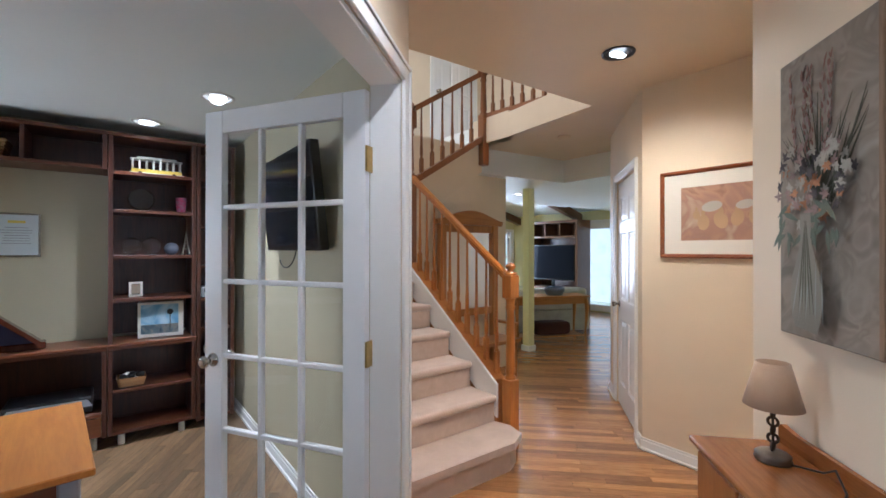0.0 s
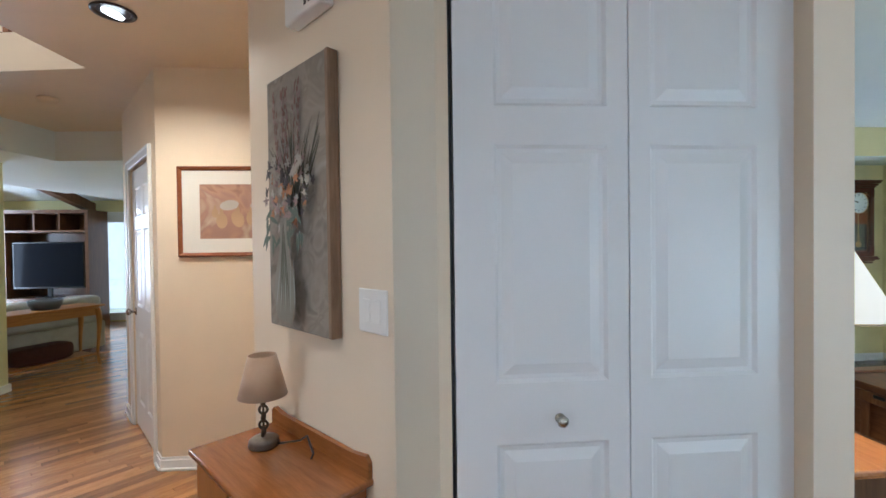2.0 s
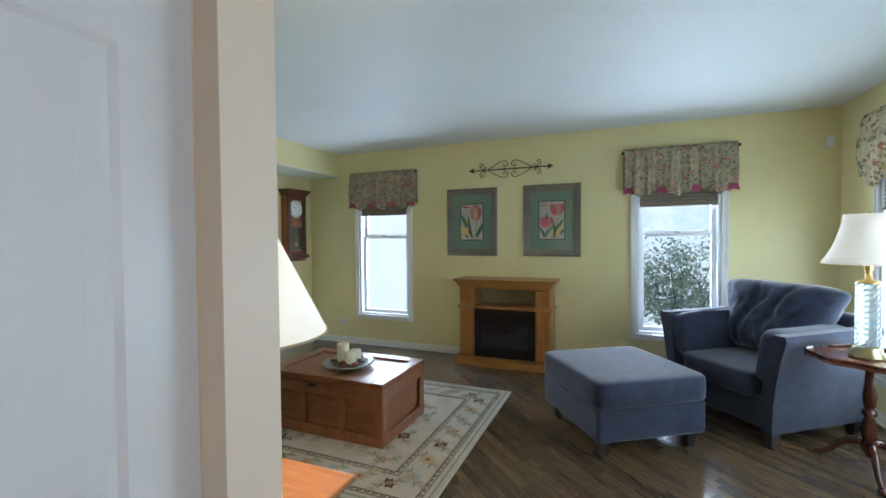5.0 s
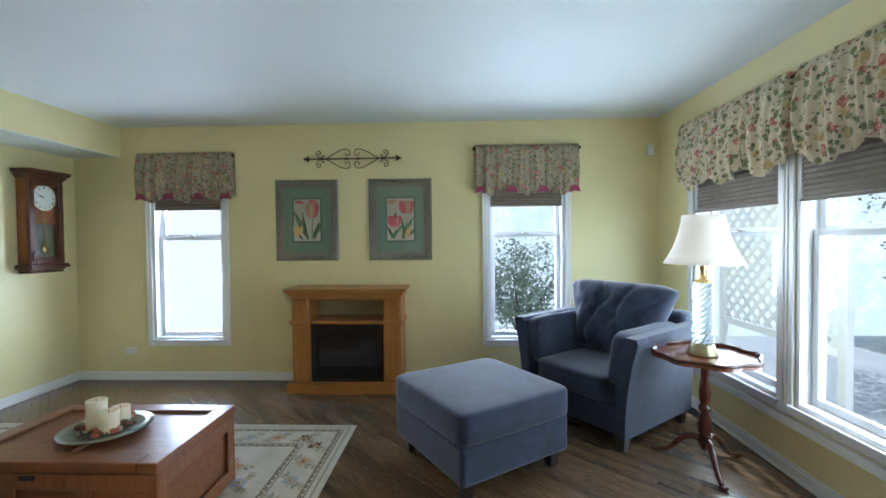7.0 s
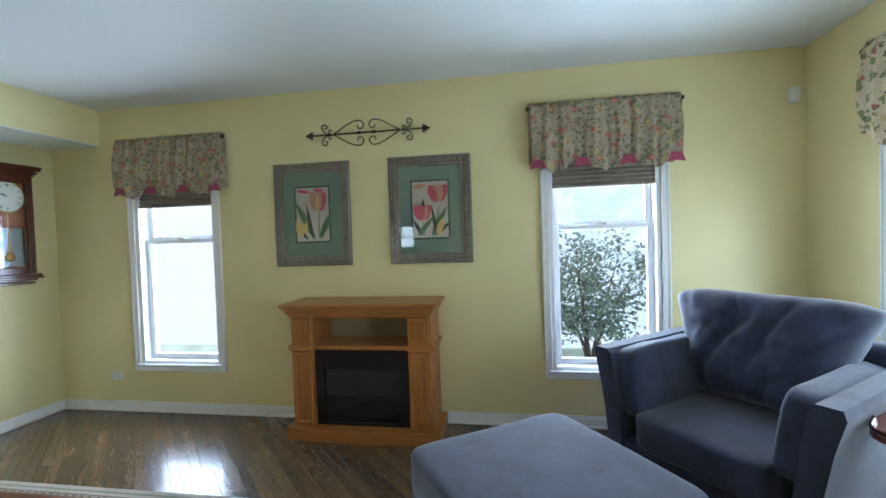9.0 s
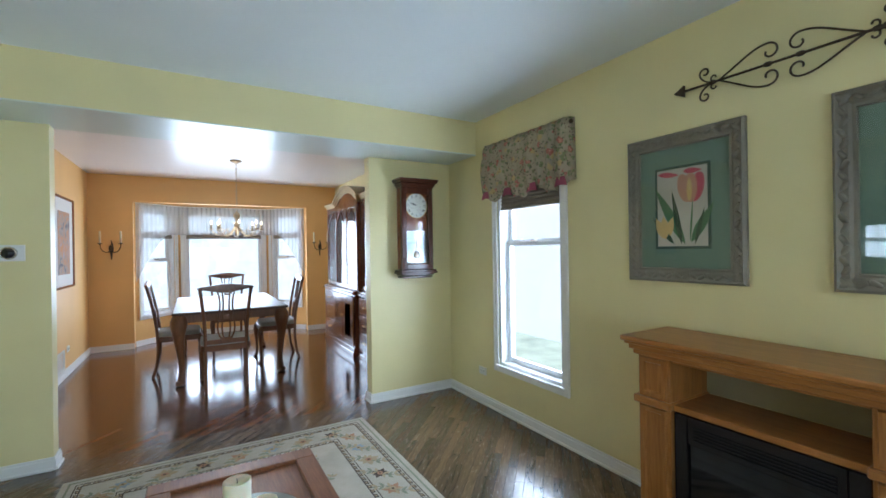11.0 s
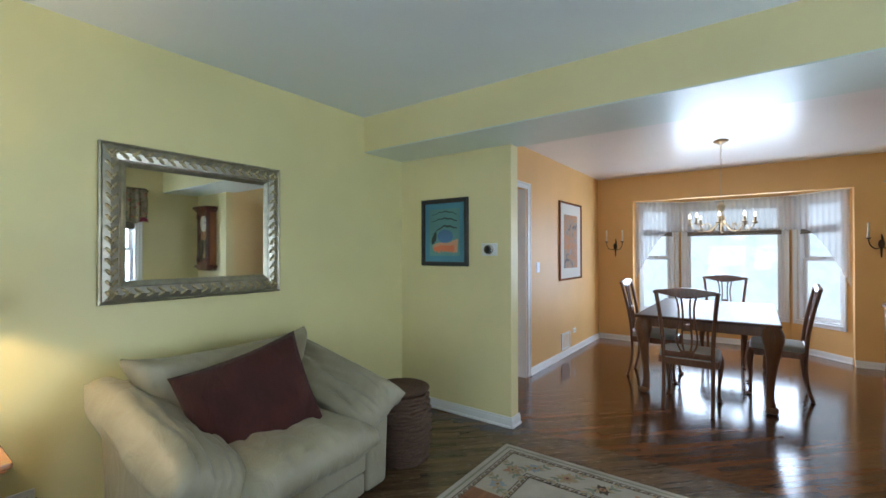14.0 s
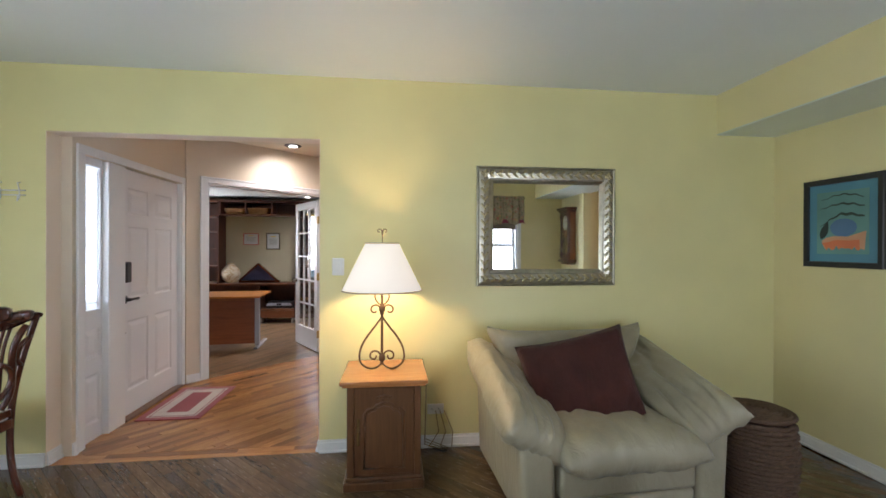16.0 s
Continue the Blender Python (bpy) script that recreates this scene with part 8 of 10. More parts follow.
bmesh.ops.bevel(bm, geom=[e for e in bm.edges if abs((e.verts[0].co - e.verts[1].co).y) > 0.5], offset=0.008, segments=2, affect="EDGES")
part("handrail", bm, STAIN, st)


def newel(parent, x, y, z0, top, mat, sq=0.085, lower=0.42):
    h = sq / 2
    bm = bmesh.new()
    box(bm, (x - h, y - h, z0), (x + h, y + h, z0 + lower), 0.006)
    lathe(bm, [(h * 0.9, z0 + lower), (h * 0.95, z0 + lower + 0.015), (h * 0.6, z0 + lower + 0.03), (h * 0.8, z0 + lower + 0.05), (h * 0.72, z0 + lower + 0.2), (h * 0.6, top - 0.34), (h * 0.85, top - 0.32), (h * 0.62, top - 0.30), (h * 0.75, top - 0.27), (h * 0.95, top - 0.255)], 18, (x, y, 0))
    box(bm, (x - h, y - h, top - 0.255), (x + h, y + h, top - 0.09), 0.006)
    lathe(bm, [(h * 0.9, top - 0.09), (h * 1.05, top - 0.082), (h * 1.05, top - 0.072), (h * 0.55, top - 0.062), (h * 0.5, top - 0.05), (h * 0.8, top - 0.035), (h * 0.85, top - 0.022), (h * 0.5, top - 0.006), (0.002, top)], 18, (x, y, 0))
    part("newel_post", bm, mat, parent, "turned oak newel post with a button cap")


def baluster(parent, x, y, z0, z1, mat):
    L = z1 - z0
    bm = bmesh.new()
    box(bm, (x - 0.017, y - 0.017, z0), (x + 0.017, y + 0.017, z0 + L * 0.22))
    lathe(bm, [(0.016, z0 + L * 0.22), (0.017, z0 + L * 0.235), (0.010, z0 + L * 0.25), (0.015, z0 + L * 0.27), (0.0165, z0 + L * 0.33), (0.012, z0 + L * 0.48), (0.0095, z0 + L * 0.8), (0.009, z1)], 10, (x, y, 0))
    part("baluster", bm, mat, parent)


newel(st, 1.375, 3.70, 0.0, 1.335, STAIN, 0.09, 0.50)
for k in range(10):
    y = 3.84 + k * 0.112
    baluster(st, 1.375, y, slope * (y - Y0) + 0.262, slope * (y - Y0) + 1.026, STAIN)
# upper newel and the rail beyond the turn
newel(st, 1.375, 5.02, 1.20, 2.86, STAIN_SHADED, 0.10, 0.95)
up = thing("upper_balustrade", "upper stair rail with turned balusters on landing edge, coloured as shaded", "balustrade", pose(0, 0, 0))


def skew_rail(bm, p, q, hw, hz):
    p, q = Vector(p), Vector(q)
    s = Vector((q.y - p.y, p.x - q.x, 0)).normalized() * hw
    v = [bm.verts.new(o + k * s + Vector((0, 0, u * hz))) for o in (p, q) for k, u in ((-1, -1), (1, -1), (1, 1), (-1, 1))]
    for f in ((3, 2, 1, 0), (4, 5, 6, 7), (0, 1, 5, 4), (1, 2, 6, 5), (2, 3, 7, 6), (3, 0, 4, 7)):
        bm.faces.new([v[i] for i in f])


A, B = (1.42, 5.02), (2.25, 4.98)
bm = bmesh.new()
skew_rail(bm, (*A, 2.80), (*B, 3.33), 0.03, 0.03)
part("handrail", bm, STAIN_SHADED, up)
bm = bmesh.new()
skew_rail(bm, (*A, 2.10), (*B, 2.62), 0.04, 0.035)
part("shoe_rail", bm, STAIN_SHADED, up)
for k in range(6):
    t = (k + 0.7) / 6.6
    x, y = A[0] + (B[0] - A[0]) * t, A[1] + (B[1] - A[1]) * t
    baluster(up, x, y, 2.13 + 0.52 * t, 2.77 + 0.53 * t, STAIN_SHADED)
newel(up, 2.30, 4.97, 2.35, 3.60, STAIN_SHADED, 0.09, 0.55)
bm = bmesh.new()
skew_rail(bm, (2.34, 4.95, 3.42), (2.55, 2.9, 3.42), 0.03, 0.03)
part("handrail", bm, STAIN_SHADED, up)
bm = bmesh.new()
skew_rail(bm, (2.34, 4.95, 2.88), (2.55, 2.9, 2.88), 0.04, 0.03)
part("shoe_rail", bm, STAIN_SHADED, up)
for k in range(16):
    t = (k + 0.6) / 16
    baluster(up, 2.34 + 0.21 * t, 4.95 - 2.05 * t, 2.91, 3.40, STAIN_SHADED)
bm = bmesh.new()
q = [(1.42, 1.72), (2.30, 2.28), (2.30, 2.60), (1.42, 2.07)]
a, b = [bm.verts.new((x, 5.00, z)) for x, z in q], [bm.verts.new((x, 5.14, z)) for x, z in q]
bm.faces.new(a), bm.faces.new(b[::-1])
for i in range(4):
    bm.faces.new((a[i], b[i], b[(i + 1) % 4], a[(i + 1) % 4]))
structure("stair_soffit", bm, FOYER)
structure("landing_edge", bx(((2.30, 4.6, CH), (2.42, 5.14, 2.86)), ((2.38, 2.3, CH + 0.25), (2.60, 4.6, 2.86))), FOYER)
ud = tagged(thing("door_6", "white six-panel upstairs door, closed", "", pose(2.86, 6.65, 2.845)), kind="structure")
part("door_leaf", panel_leaf(0.80, 2.03, 0.04, six_panels(0.80), 0.01), DOORPAINT, ud)
knob(ud, 0.07, -0.02, 0.95, -1, NICKEL)
bm = bmesh.new()
casing(bm, 0.80, 0.0, 2.05, 0.065, 0.018, False)
part("door_frame", bm, TRIM, ud)

# ---- hall tree and column ----
ht = thing("hall_tree", "honey oak hall tree with an arched mirror and a bench", "hall tree", pose(2.22, 5.10, 0))
bm = bmesh.new()
box(bm, (-0.42, -0.02, 0.05), (-0.34, 0.05, 1.75), 0.004)
box(bm, (0.34, -0.02, 0.05), (0.42, 0.05, 1.75), 0.004)
box(bm, (-0.34, 0.0, 0.70), (0.34, 0.05, 0.78), 0.004)
box(bm, (-0.34, 0.0, 1.62), (0.34, 0.05, 1.72), 0.004)
part("frame", bm, OAK_Z, ht)
bm = bmesh.new()
top = [(-0.48 + 0.96 * k / 16, 1.75 + 0.11 * math.sin(math.pi * k / 16) ** 1.5) for k in range(17)]
outline(bm, [(-0.46, 1.70)] + top + [(0.46, 1.70)], 0.05, 0.09)
part("arched_crest", bm, OAK, ht)
part("mirror_glass", bx(((-0.34, 0.02, 0.78), (0.34, 0.03, 1.62))), mm, ht)
part("bench_seat", bx(((-0.44, -0.36, 0.42), (0.44, -0.03, 0.46)), bevel=0.008, seg=2), OAK, ht)
for x in (-0.39, 0.39):
    bm = bmesh.new()
    lathe(bm, [(0.02, 0.0), (0.028, 0.05), (0.018, 0.10), (0.03, 0.2), (0.02, 0.3), (0.028, 0.34), (0.028, 0.42)], 12, (x, -0.31, 0))
    part("front_leg", bm, OAK_Z, ht)
    part("arm_rest", bx(((x - 0.03, -0.34, 0.60), (x + 0.03, -0.02, 0.63)), ((x - 0.02, -0.32, 0.46), (x + 0.02, -0.28, 0.60)), bevel=0.005), OAK, ht)
COLP = paint("column_paint", (0.76, 0.72, 0.40), 0.5)
cm = tagged(thing("column", "square yellow-green painted column with a white base", "", pose(3.79, 5.62, 0, 0, 0, 0)), kind="structure")
part("shaft", bx(((-0.058, -0.058, 0.0), (0.058, 0.058, 2.30)), bevel=0.003), COLP, cm)
part("base_trim", bx(((-0.075, -0.075, 0.0), (0.075, 0.075, 0.08)), bevel=0.006), TRIM, cm)

# ---- family room beyond ----
for i, (p, q) in enumerate((((3.0, 9.55, 3.56), (7.95, 9.55, 2.20)), ((3.0, 7.62, 3.56), (7.95, 7.62, 2.20)))):
    bm = bmesh.new()
    skew_rail(bm, p, q, 0.07, 0.09)
    solid("ceiling_beam", bm, WALNUT_Z, "dark-stained sloping ceiling beam in the family room", "ceiling beam", None, "family room beams")
ec = thing("entertainment_unit", "dark wood shelving round a television in the family room", "shelving", pose(7.65, 7.96, 0, 0, 0, -90))
bm = bmesh.new()
for a, b in (((-0.72, -0.35, 0.0), (-0.66, 0.15, 2.12)), ((0.66, -0.35, 0.0), (0.72, 0.15, 2.12)), ((-0.66, -0.35, 0.0), (0.66, 0.15, 0.55)), ((-0.66, -0.35, 2.06), (0.66, 0.15, 2.12)), ((-0.66, -0.35, 1.72), (0.66, 0.15, 1.76)), ((-0.66, 0.10, 0.55), (0.66, 0.15, 1.72)), ((-0.66, 0.10, 1.76), (0.66, 0.15, 2.06)), ((-0.2, -0.35, 1.76), (-0.17, 0.1, 2.06)), ((0.22, -0.35, 1.76), (0.25, 0.1, 2.06))):
    box(bm, a, b, 0.002)
part("carcass", bm, WALNUT_Z, ec)
tv = thing("television", "large black flat television in the dark shelving", "television", pose(7.36, 7.96, 0.60, 0, 0, -90))
part("body", bx(((-0.60, 0.0, 0.12), (0.60, 0.05, 0.95)), ((-0.2, -0.05, -0.045), (0.2, 0.1, -0.03)), ((-0.04, 0.01, -0.03), (0.04, 0.04, 0.12)), bevel=0.004), FIREBLACK, tv)
mt_, _nt, _b = base("screen_glass", 0.08)
_b.inputs["Base Color"].default_value = (0.01, 0.011, 0.014, 1)
_b.inputs["IOR"].default_value = 1.12
part("screen", bx(((-0.58, -0.004, 0.15), (0.58, -0.001, 0.93))), mt_, tv)
gd = tagged(thing("door_7", "white framed glass patio door, bright with daylight", "", frame_of((8.0, 10.0), (8.0, 3.9)) @ pose(10 - 7.55, 0, 0)), kind="structure")
part("door_frame", bx(((0, -0.01, 0.02), (0.09, 0.10, 2.05)), ((0.91, -0.01, 0.02), (1.0, 0.10, 2.05)), ((0.09, -0.01, 1.93), (0.91, 0.10, 2.05)), ((0.09, -0.01, 0.02), (0.91, 0.10, 0.16)), bevel=0.004), TRIM, gd)
part("pane", bx(((0.09, 0.04, 0.16), (0.91, 0.05, 1.93))), GLASS, gd).visible_shadow = False
bm = bmesh.new()
casing(bm, 1.0, 0.0, 2.05, 0.08, 0.02, False)
part("door_casing", bm, TRIM, gd)
bm = bmesh.new()
box(bm, (0.11, -0.03, 0.95), (0.14, -0.01, 1.2), 0.004)
part("handle", bm, BLACK, gd)
fwn = frame_of((2.93, 9.8), (8.0, 9.8))
window("window_8", frame_of((2.93, 9.8), (8.0, 9.8)) @ pose(4.42, 0, 0), 0.58, 0.5, 1.95, 1.25)
tb = thing("console_table", "honey pine console table with cabriole legs behind the sofa", "console table", pose(4.33, 5.72, 0, 0, 0, -24))
bm = bmesh.new()
box(bm, (-0.62, -0.21, 0.72), (0.62, 0.21, 0.745), 0.006, 2)
part("tabletop", bm, OAK, tb)
part("apron", bx(((-0.57, -0.17, 0.62), (0.57, 0.17, 0.72)), bevel=0.003), OAK, tb)
part("lower_shelf", bx(((-0.54, -0.15, 0.13), (0.54, 0.15, 0.15)), bevel=0.003), OAK, tb)
for a in (-1, 1):
    for b in (-1, 1):
        bm = bmesh.new()
        x, y = a * 0.55, b * 0.16
        tube(bm, bez((x, y, 0.70), (x + a * 0.06, y + b * 0.03, 0.55), (x - a * 0.04, y, 0.2), (x + a * 0.02, y, 0.012), 10), [0.03, 0.034, 0.032, 0.028, 0.024, 0.02, 0.018, 0.016, 0.015, 0.018, 0.022], 8)
        part("leg", bm, OAK_Z, tb)
TBM = Matrix(tb.matrix_world)
bm = bmesh.new()
soft(bm, (0, 0, 0.10), (0.30, 0.13, 0.10), 0.4, 20, 10)
solid("pet_bed", bm, MAROON, "dark maroon cushion on the console table's lower shelf", "cushion", TBM @ pose(0.05, 0, 0.151))
bm = bmesh.new()
lathe(bm, [(0.12, 0), (0.15, 0.06), (0.16, 0.11), (0.15, 0.112), (0.11, 0.01), (0.0, 0.008)], 20)
solid("serving_bowl", bm, paint("bowl_grey_blue", (0.10, 0.12, 0.17), 0.4), "dark grey-blue bowl on the console table", "bowl", TBM @ pose(0.12, 0, 0.7455))
rg = random.Random(3)
for k in range(3):
    w = rg.uniform(0.09, 0.13)
    solid("magazine_pile", bx(((-w, -0.08, 0), (w, 0.08, 0.03 + 0.01 * k)), bevel=0.003), PAPER, "small pile of pale magazines on the console table", "magazines", TBM @ pose(-0.42 + 0.02 * k, 0.0, 0.7455 + 0.045 * k, 0, 0, 12 * k))
sf = thing("sofa", "grey fabric sofa back facing the television", "sofa", pose(4.85, 6.60, 0, 0, 0, -24))
part("base", bx(((-1.0, -0.42, 0.06), (1.0, 0.45, 0.42)), bevel=0.03, seg=3), fabric("grey_sofa_cloth", (0.30, 0.29, 0.26), (0.38, 0.37, 0.33)), sf)
part("backrest", bx(((-0.95, -0.44, 0.40), (0.95, -0.18, 0.78)), bevel=0.06, seg=4), fabric("grey_sofa_back", (0.30, 0.29, 0.26), (0.38, 0.37, 0.33)), sf)
part("seat_cushion", bx(((-0.93, -0.17, 0.42), (0.93, 0.43, 0.52)), bevel=0.04, seg=3), fabric("grey_sofa_seat", (0.30, 0.29, 0.26), (0.38, 0.37, 0.33)), sf)

# ---- study ----
FY, BY = 5.45, 5.80
BKD = wood("bookcase_cherry", (0.050, 0.015, 0.006), (0.125, 0.038, 0.015), 0.4)
BKD_Z = wood("bookcase_cherry_upright", (0.036, 0.011, 0.005), (0.095, 0.028, 0.012), 0.4, axis="z")
DRAW = wood("drawer_cherry", (0.12, 0.040, 0.016), (0.22, 0.08, 0.032), 0.3)


def shelf_unit(name, label, x0, x1, z0, z1, shelves, back=True, t=0.028, tops=True):
    """An open unit against the study's north wall."""
    u = thing(name, label, "bookcase", pose(x0, FY, z0), "study bookcase")
    w, h, d = x1 - x0, z1 - z0, BY - FY - 0.004
    for a in (0, w - t):
        part("side_panel", bx(((a, 0, 0), (a + t, d, h)), bevel=0.002), BKD_Z, u)
    for z in shelves:
        part("shelf", bx(((t + 0.001, 0.003, z - z0 - 0.025), (w - t - 0.001, d, z - z0)), bevel=0.002), BKD, u)
    if back:
        part("back_panel", bx(((t, d - 0.008, 0.02), (w - t, d - 0.001, h - 0.001))), BKD_Z, u)
    part("top_panel", bx(((-0.002, -0.004, h + 0.001), (w + 0.002, d, h + 0.026)), bevel=0.003), BKD, u)
    return u


tw = shelf_unit("bookcase", "tall dark cherry bookcase tower with open shelves of keepsakes", -0.92, -0.37, 0.745, 2.25, [2.00, 1.72, 1.385, 1.07])
tw2 = shelf_unit("bookcase", "narrow dark cherry bookcase tower holding a radio", -0.365, -0.09, 0.06, 2.25, [2.00, 1.62, 1.30, 1.04, 0.80, 0.55, 0.35, 0.09])
tw3 = shelf_unit("bookcase", "tall dark cherry bookcase tower at the bridge's far end", -2.95, -2.30, 0.745, 2.25, [2.00, 1.72, 1.385, 1.07])
br = shelf_unit("overhead_unit", "dark cherry overhead bridge unit with open compartments", -2.295, -0.925, 2.00, 2.25, [2.028], back=True)
for x in (0.45, 0.92):
    part("divider", bx(((x, 0.003, 0.03), (x + 0.022, 0.33, 0.25)), bevel=0.002), BKD_Z, br)
lc = shelf_unit("low_cabinet", "low dark cherry cabinet with two open shelves", -0.92, -0.37, 0.085, 0.70, [0.41, 0.11])
lc2 = shelf_unit("low_cabinet", "low dark cherry cabinet with an open bay above two drawers", -1.60, -0.925, 0.085, 0.70, [0.27])
for z0, z1 in ((0.10, 0.235), (0.10 + 0.14, 0.262)):
    d_ = part("drawer_front", bx(((0.03, -0.012, z0 - 0.085), (0.645, 0.006, z1 - 0.085)), bevel=0.003), DRAW, lc2, "reddish cherry drawer front")
lc3 = shelf_unit("low_cabinet", "low dark cherry cabinet with one open shelf", -2.95, -1.605, 0.085, 0.70, [0.41, 0.11])
solid("study_worktop", bx(((-2.96, FY - 0.01, 0.727), (-0.366, BY - 0.004, 0.7445)), bevel=0.004), DRAW, "long cherry counter top over the low cabinets", "worktop")
for u, xs in ((lc, (0.08, 0.46)), (lc2, (0.06, 0.60)), (lc3, (0.1, 1.2))):
    for x in xs:
        bm = bmesh.new()
        lathe(bm, [(0.022, -0.085), (0.022, -0.001)], 12, (x, 0.05, 0))
        part("foot", bm, PLASTIC, u, "white round foot")
        bm = bmesh.new()
        lathe(bm, [(0.022, -0.085), (0.022, -0.001)], 12, (x, 0.29, 0))
        part("foot", bm, PLASTIC, u, "white round foot")

WICK = wood("golden_wicker", (0.20, 0.10, 0.035), (0.42, 0.24, 0.09), 0.8, 3)


def wicker_tray(x, z, w, d, h, label, y=FY + 0.17):
    b_ = thing("wicker_basket", label, "basket", pose(x, y, z))
    bm = bmesh.new()
    n = 7
    for k in range(n):
        f = 0.85 + 0.15 * k / (n - 1)
        c = [(-w / 2 * f, -d / 2 * f), (w / 2 * f, -d / 2 * f), (w / 2 * f, d / 2 * f), (-w / 2 * f, d / 2 * f)]
        pts = []
        for i in range(4):
            for j in range(8):
                s = j / 8
                pts.append((c[i][0] * (1 - s) + c[(i + 1) % 4][0] * s, c[i][1] * (1 - s) + c[(i + 1) % 4][1] * s, 0.008 + (h - 0.016) * k / (n - 1)))
        tube(bm, pts, h / n * 0.62, 6, True)
    tagged(part("woven_side", bm, WICK, b_), kind="stuff")
    part("base", bx(((-w * 0.42, -d * 0.42, 0.001), (w * 0.42, d * 0.42, 0.008))), WICK, b_)
    return b_


wicker_tray(-1.63, 2.029, 0.36, 0.24, 0.12, "shallow golden wicker basket on the bridge unit")
wicker_tray(-2.05, 2.029, 0.34, 0.24, 0.11, "shallow golden wicker basket in the overhead unit")
wicker_tray(-0.78, 0.4105, 0.17, 0.15, 0.07, "small brown wicker basket of odds and ends", FY + 0.11)
rg = random.Random(8)
for k in range(5):
    bm = bmesh.new()
    soft(bm, (0, 0, 0.02), (0.03, 0.022, 0.02), 0.6, 10, 6)
    solid("sachet", bm, PAPER if k % 2 else BLACK, "small crumpled packet in the wicker basket", "packet", pose(-0.83 + 0.025 * k, FY + 0.10 + 0.02 * (k % 2), 0.455 + 0.006 * (k % 3), rg.uniform(-20, 20), rg.uniform(-20, 20), rg.uniform(0, 90)))
# toy cable car
car = thing("model_tram", "grey and yellow model cable car with pillared windows", "model tram", pose(-0.62, FY + 0.15, 2.0005))
LG, YEL = paint("tram_grey", (0.55, 0.56, 0.52), 0.4), paint("tram_yellow", (0.62, 0.46, 0.06), 0.4)
part("chassis", bx(((-0.18, -0.04, 0.006), (0.18, 0.04, 0.02)), bevel=0.003), LG, car)
part("lower_body", bx(((-0.165, -0.035, 0.0205), (0.165, 0.035, 0.048)), bevel=0.003), YEL, car)
part("roof", bx(((-0.17, -0.038, 0.118), (0.17, 0.038, 0.128)), ((-0.13, -0.02, 0.1285), (0.13, 0.02, 0.145)), bevel=0.004), LG, car)
for k in range(8):
    x = -0.155 + k * 0.0442
    part("pillar", bx(((x - 0.006, -0.034, 0.0485), (x + 0.006, 0.034, 0.1175)), bevel=0.001), LG, car)
for x in (-0.11, 0.11):
    bm = bmesh.new()
    lathe(bm, [(0.014, -0.042), (0.014, 0.042)], 14, (x, 0, 0.0145), Euler((radians(90), 0, 0)).to_matrix())
    part("wheel", bm, BLACK, car)
CLG = glass_mat("award_glass", (0.85, 0.9, 0.92), 0.03)


def glass_disc(x, z, r, label):
    g_ = thing("glass_award", label, "glass award", pose(x, FY + 0.14, z + 0.0005))
    bm = bmesh.new()
    lathe(bm, [(r * 0.9, -0.008), (r, -0.004), (r, 0.004), (r * 0.9, 0.008)], 32, (0, 0, r + 0.008), Euler((radians(82), 0, 0)).to_matrix())
    part("disc", bm, CLG, g_)
    part("stand", bx(((-r * 0.5, -0.03, 0), (r * 0.5, 0.03, 0.012)), bevel=0.004), CLG, g_)


glass_disc(-0.72, 1.72, 0.085, "round engraved glass award plate on a shelf")
glass_disc(-0.78, 1.385, 0.062, "round clear glass award on a shelf")
glass_disc(-0.65, 1.385, 0.064, "round clear glass award on a shelf")
bm = bmesh.new()
lathe(bm, [(0.028, 0), (0.034, 0.05), (0.038, 0.12), (0.036, 0.121), (0.026, 0.004), (0, 0.004)], 24)
solid("cup", bm, blotch_mat("cup_pink", [(0.62, 0.08, 0.22), (0.66, 0.14, 0.28), (0.5, 0.25, 0.4), (0.7, 0.3, 0.3)], 30), "bright pink printed plastic cup on the shelf", "cup", pose(-0.46, FY + 0.12, 1.7205))
bm = bmesh.new()
soft(bm, (0, 0, 0.05), (0.052, 0.052, 0.05), 1.0, 24, 14)
solid("paperweight", bm, paint("slate_ball", (0.13, 0.14, 0.18), 0.15, 0.3), "dark slate-blue polished ball paperweight", "paperweight", pose(-0.525, FY + 0.12, 1.3855))
bm = bmesh.new()
for s in ((-1, -1), (1, -1), (1, 1), (-1, 1)):
    tube(bm, bez((s[0] * 0.026, s[1] * 0.026, 0.004), (s[0] * 0.016, s[1] * 0.016, 0.05), (s[0] * 0.006, s[1] * 0.006, 0.1), (0, 0, 0.19), 8), [0.005, 0.0045, 0.004, 0.004, 0.0035, 0.003, 0.003, 0.002, 0.001], 6)
for z, r in ((0.045, 0.018), (0.09, 0.010)):
    box(bm, (-r, -r, z), (r, r, z + 0.006), 0.001)
solid("tower_figurine", bm, paint("tower_ivory", (0.55, 0.50, 0.38), 0.4), "slim ivory lattice tower figurine", "figurine", pose(-0.425, FY + 0.12, 1.3855))
sp = thing("framed_photo", "small cream framed photo standing on a shelf", "photo", pose(-0.755, FY + 0.12, 1.0705, 0, 0, 8))
bm = bmesh.new()
ring_frame(bm, 0.085, 0.11, [(0, 0.0), (0, 0.012), (0.014, 0.012), (0.014, 0.0)], (0, 0, 0.056))
part("frame", bm, PAPER, sp)
part("photo", bx(((-0.029, -0.006, 0.02), (0.029, -0.002, 0.092))), paint("photo_tan", (0.35, 0.28, 0.2), 0.5, 0.5), sp)
pb = thing("photo_box", "white box printed with a blue sky landscape", "box", pose(-0.59, FY + 0.14, 0.7455, 0, 0, -6))
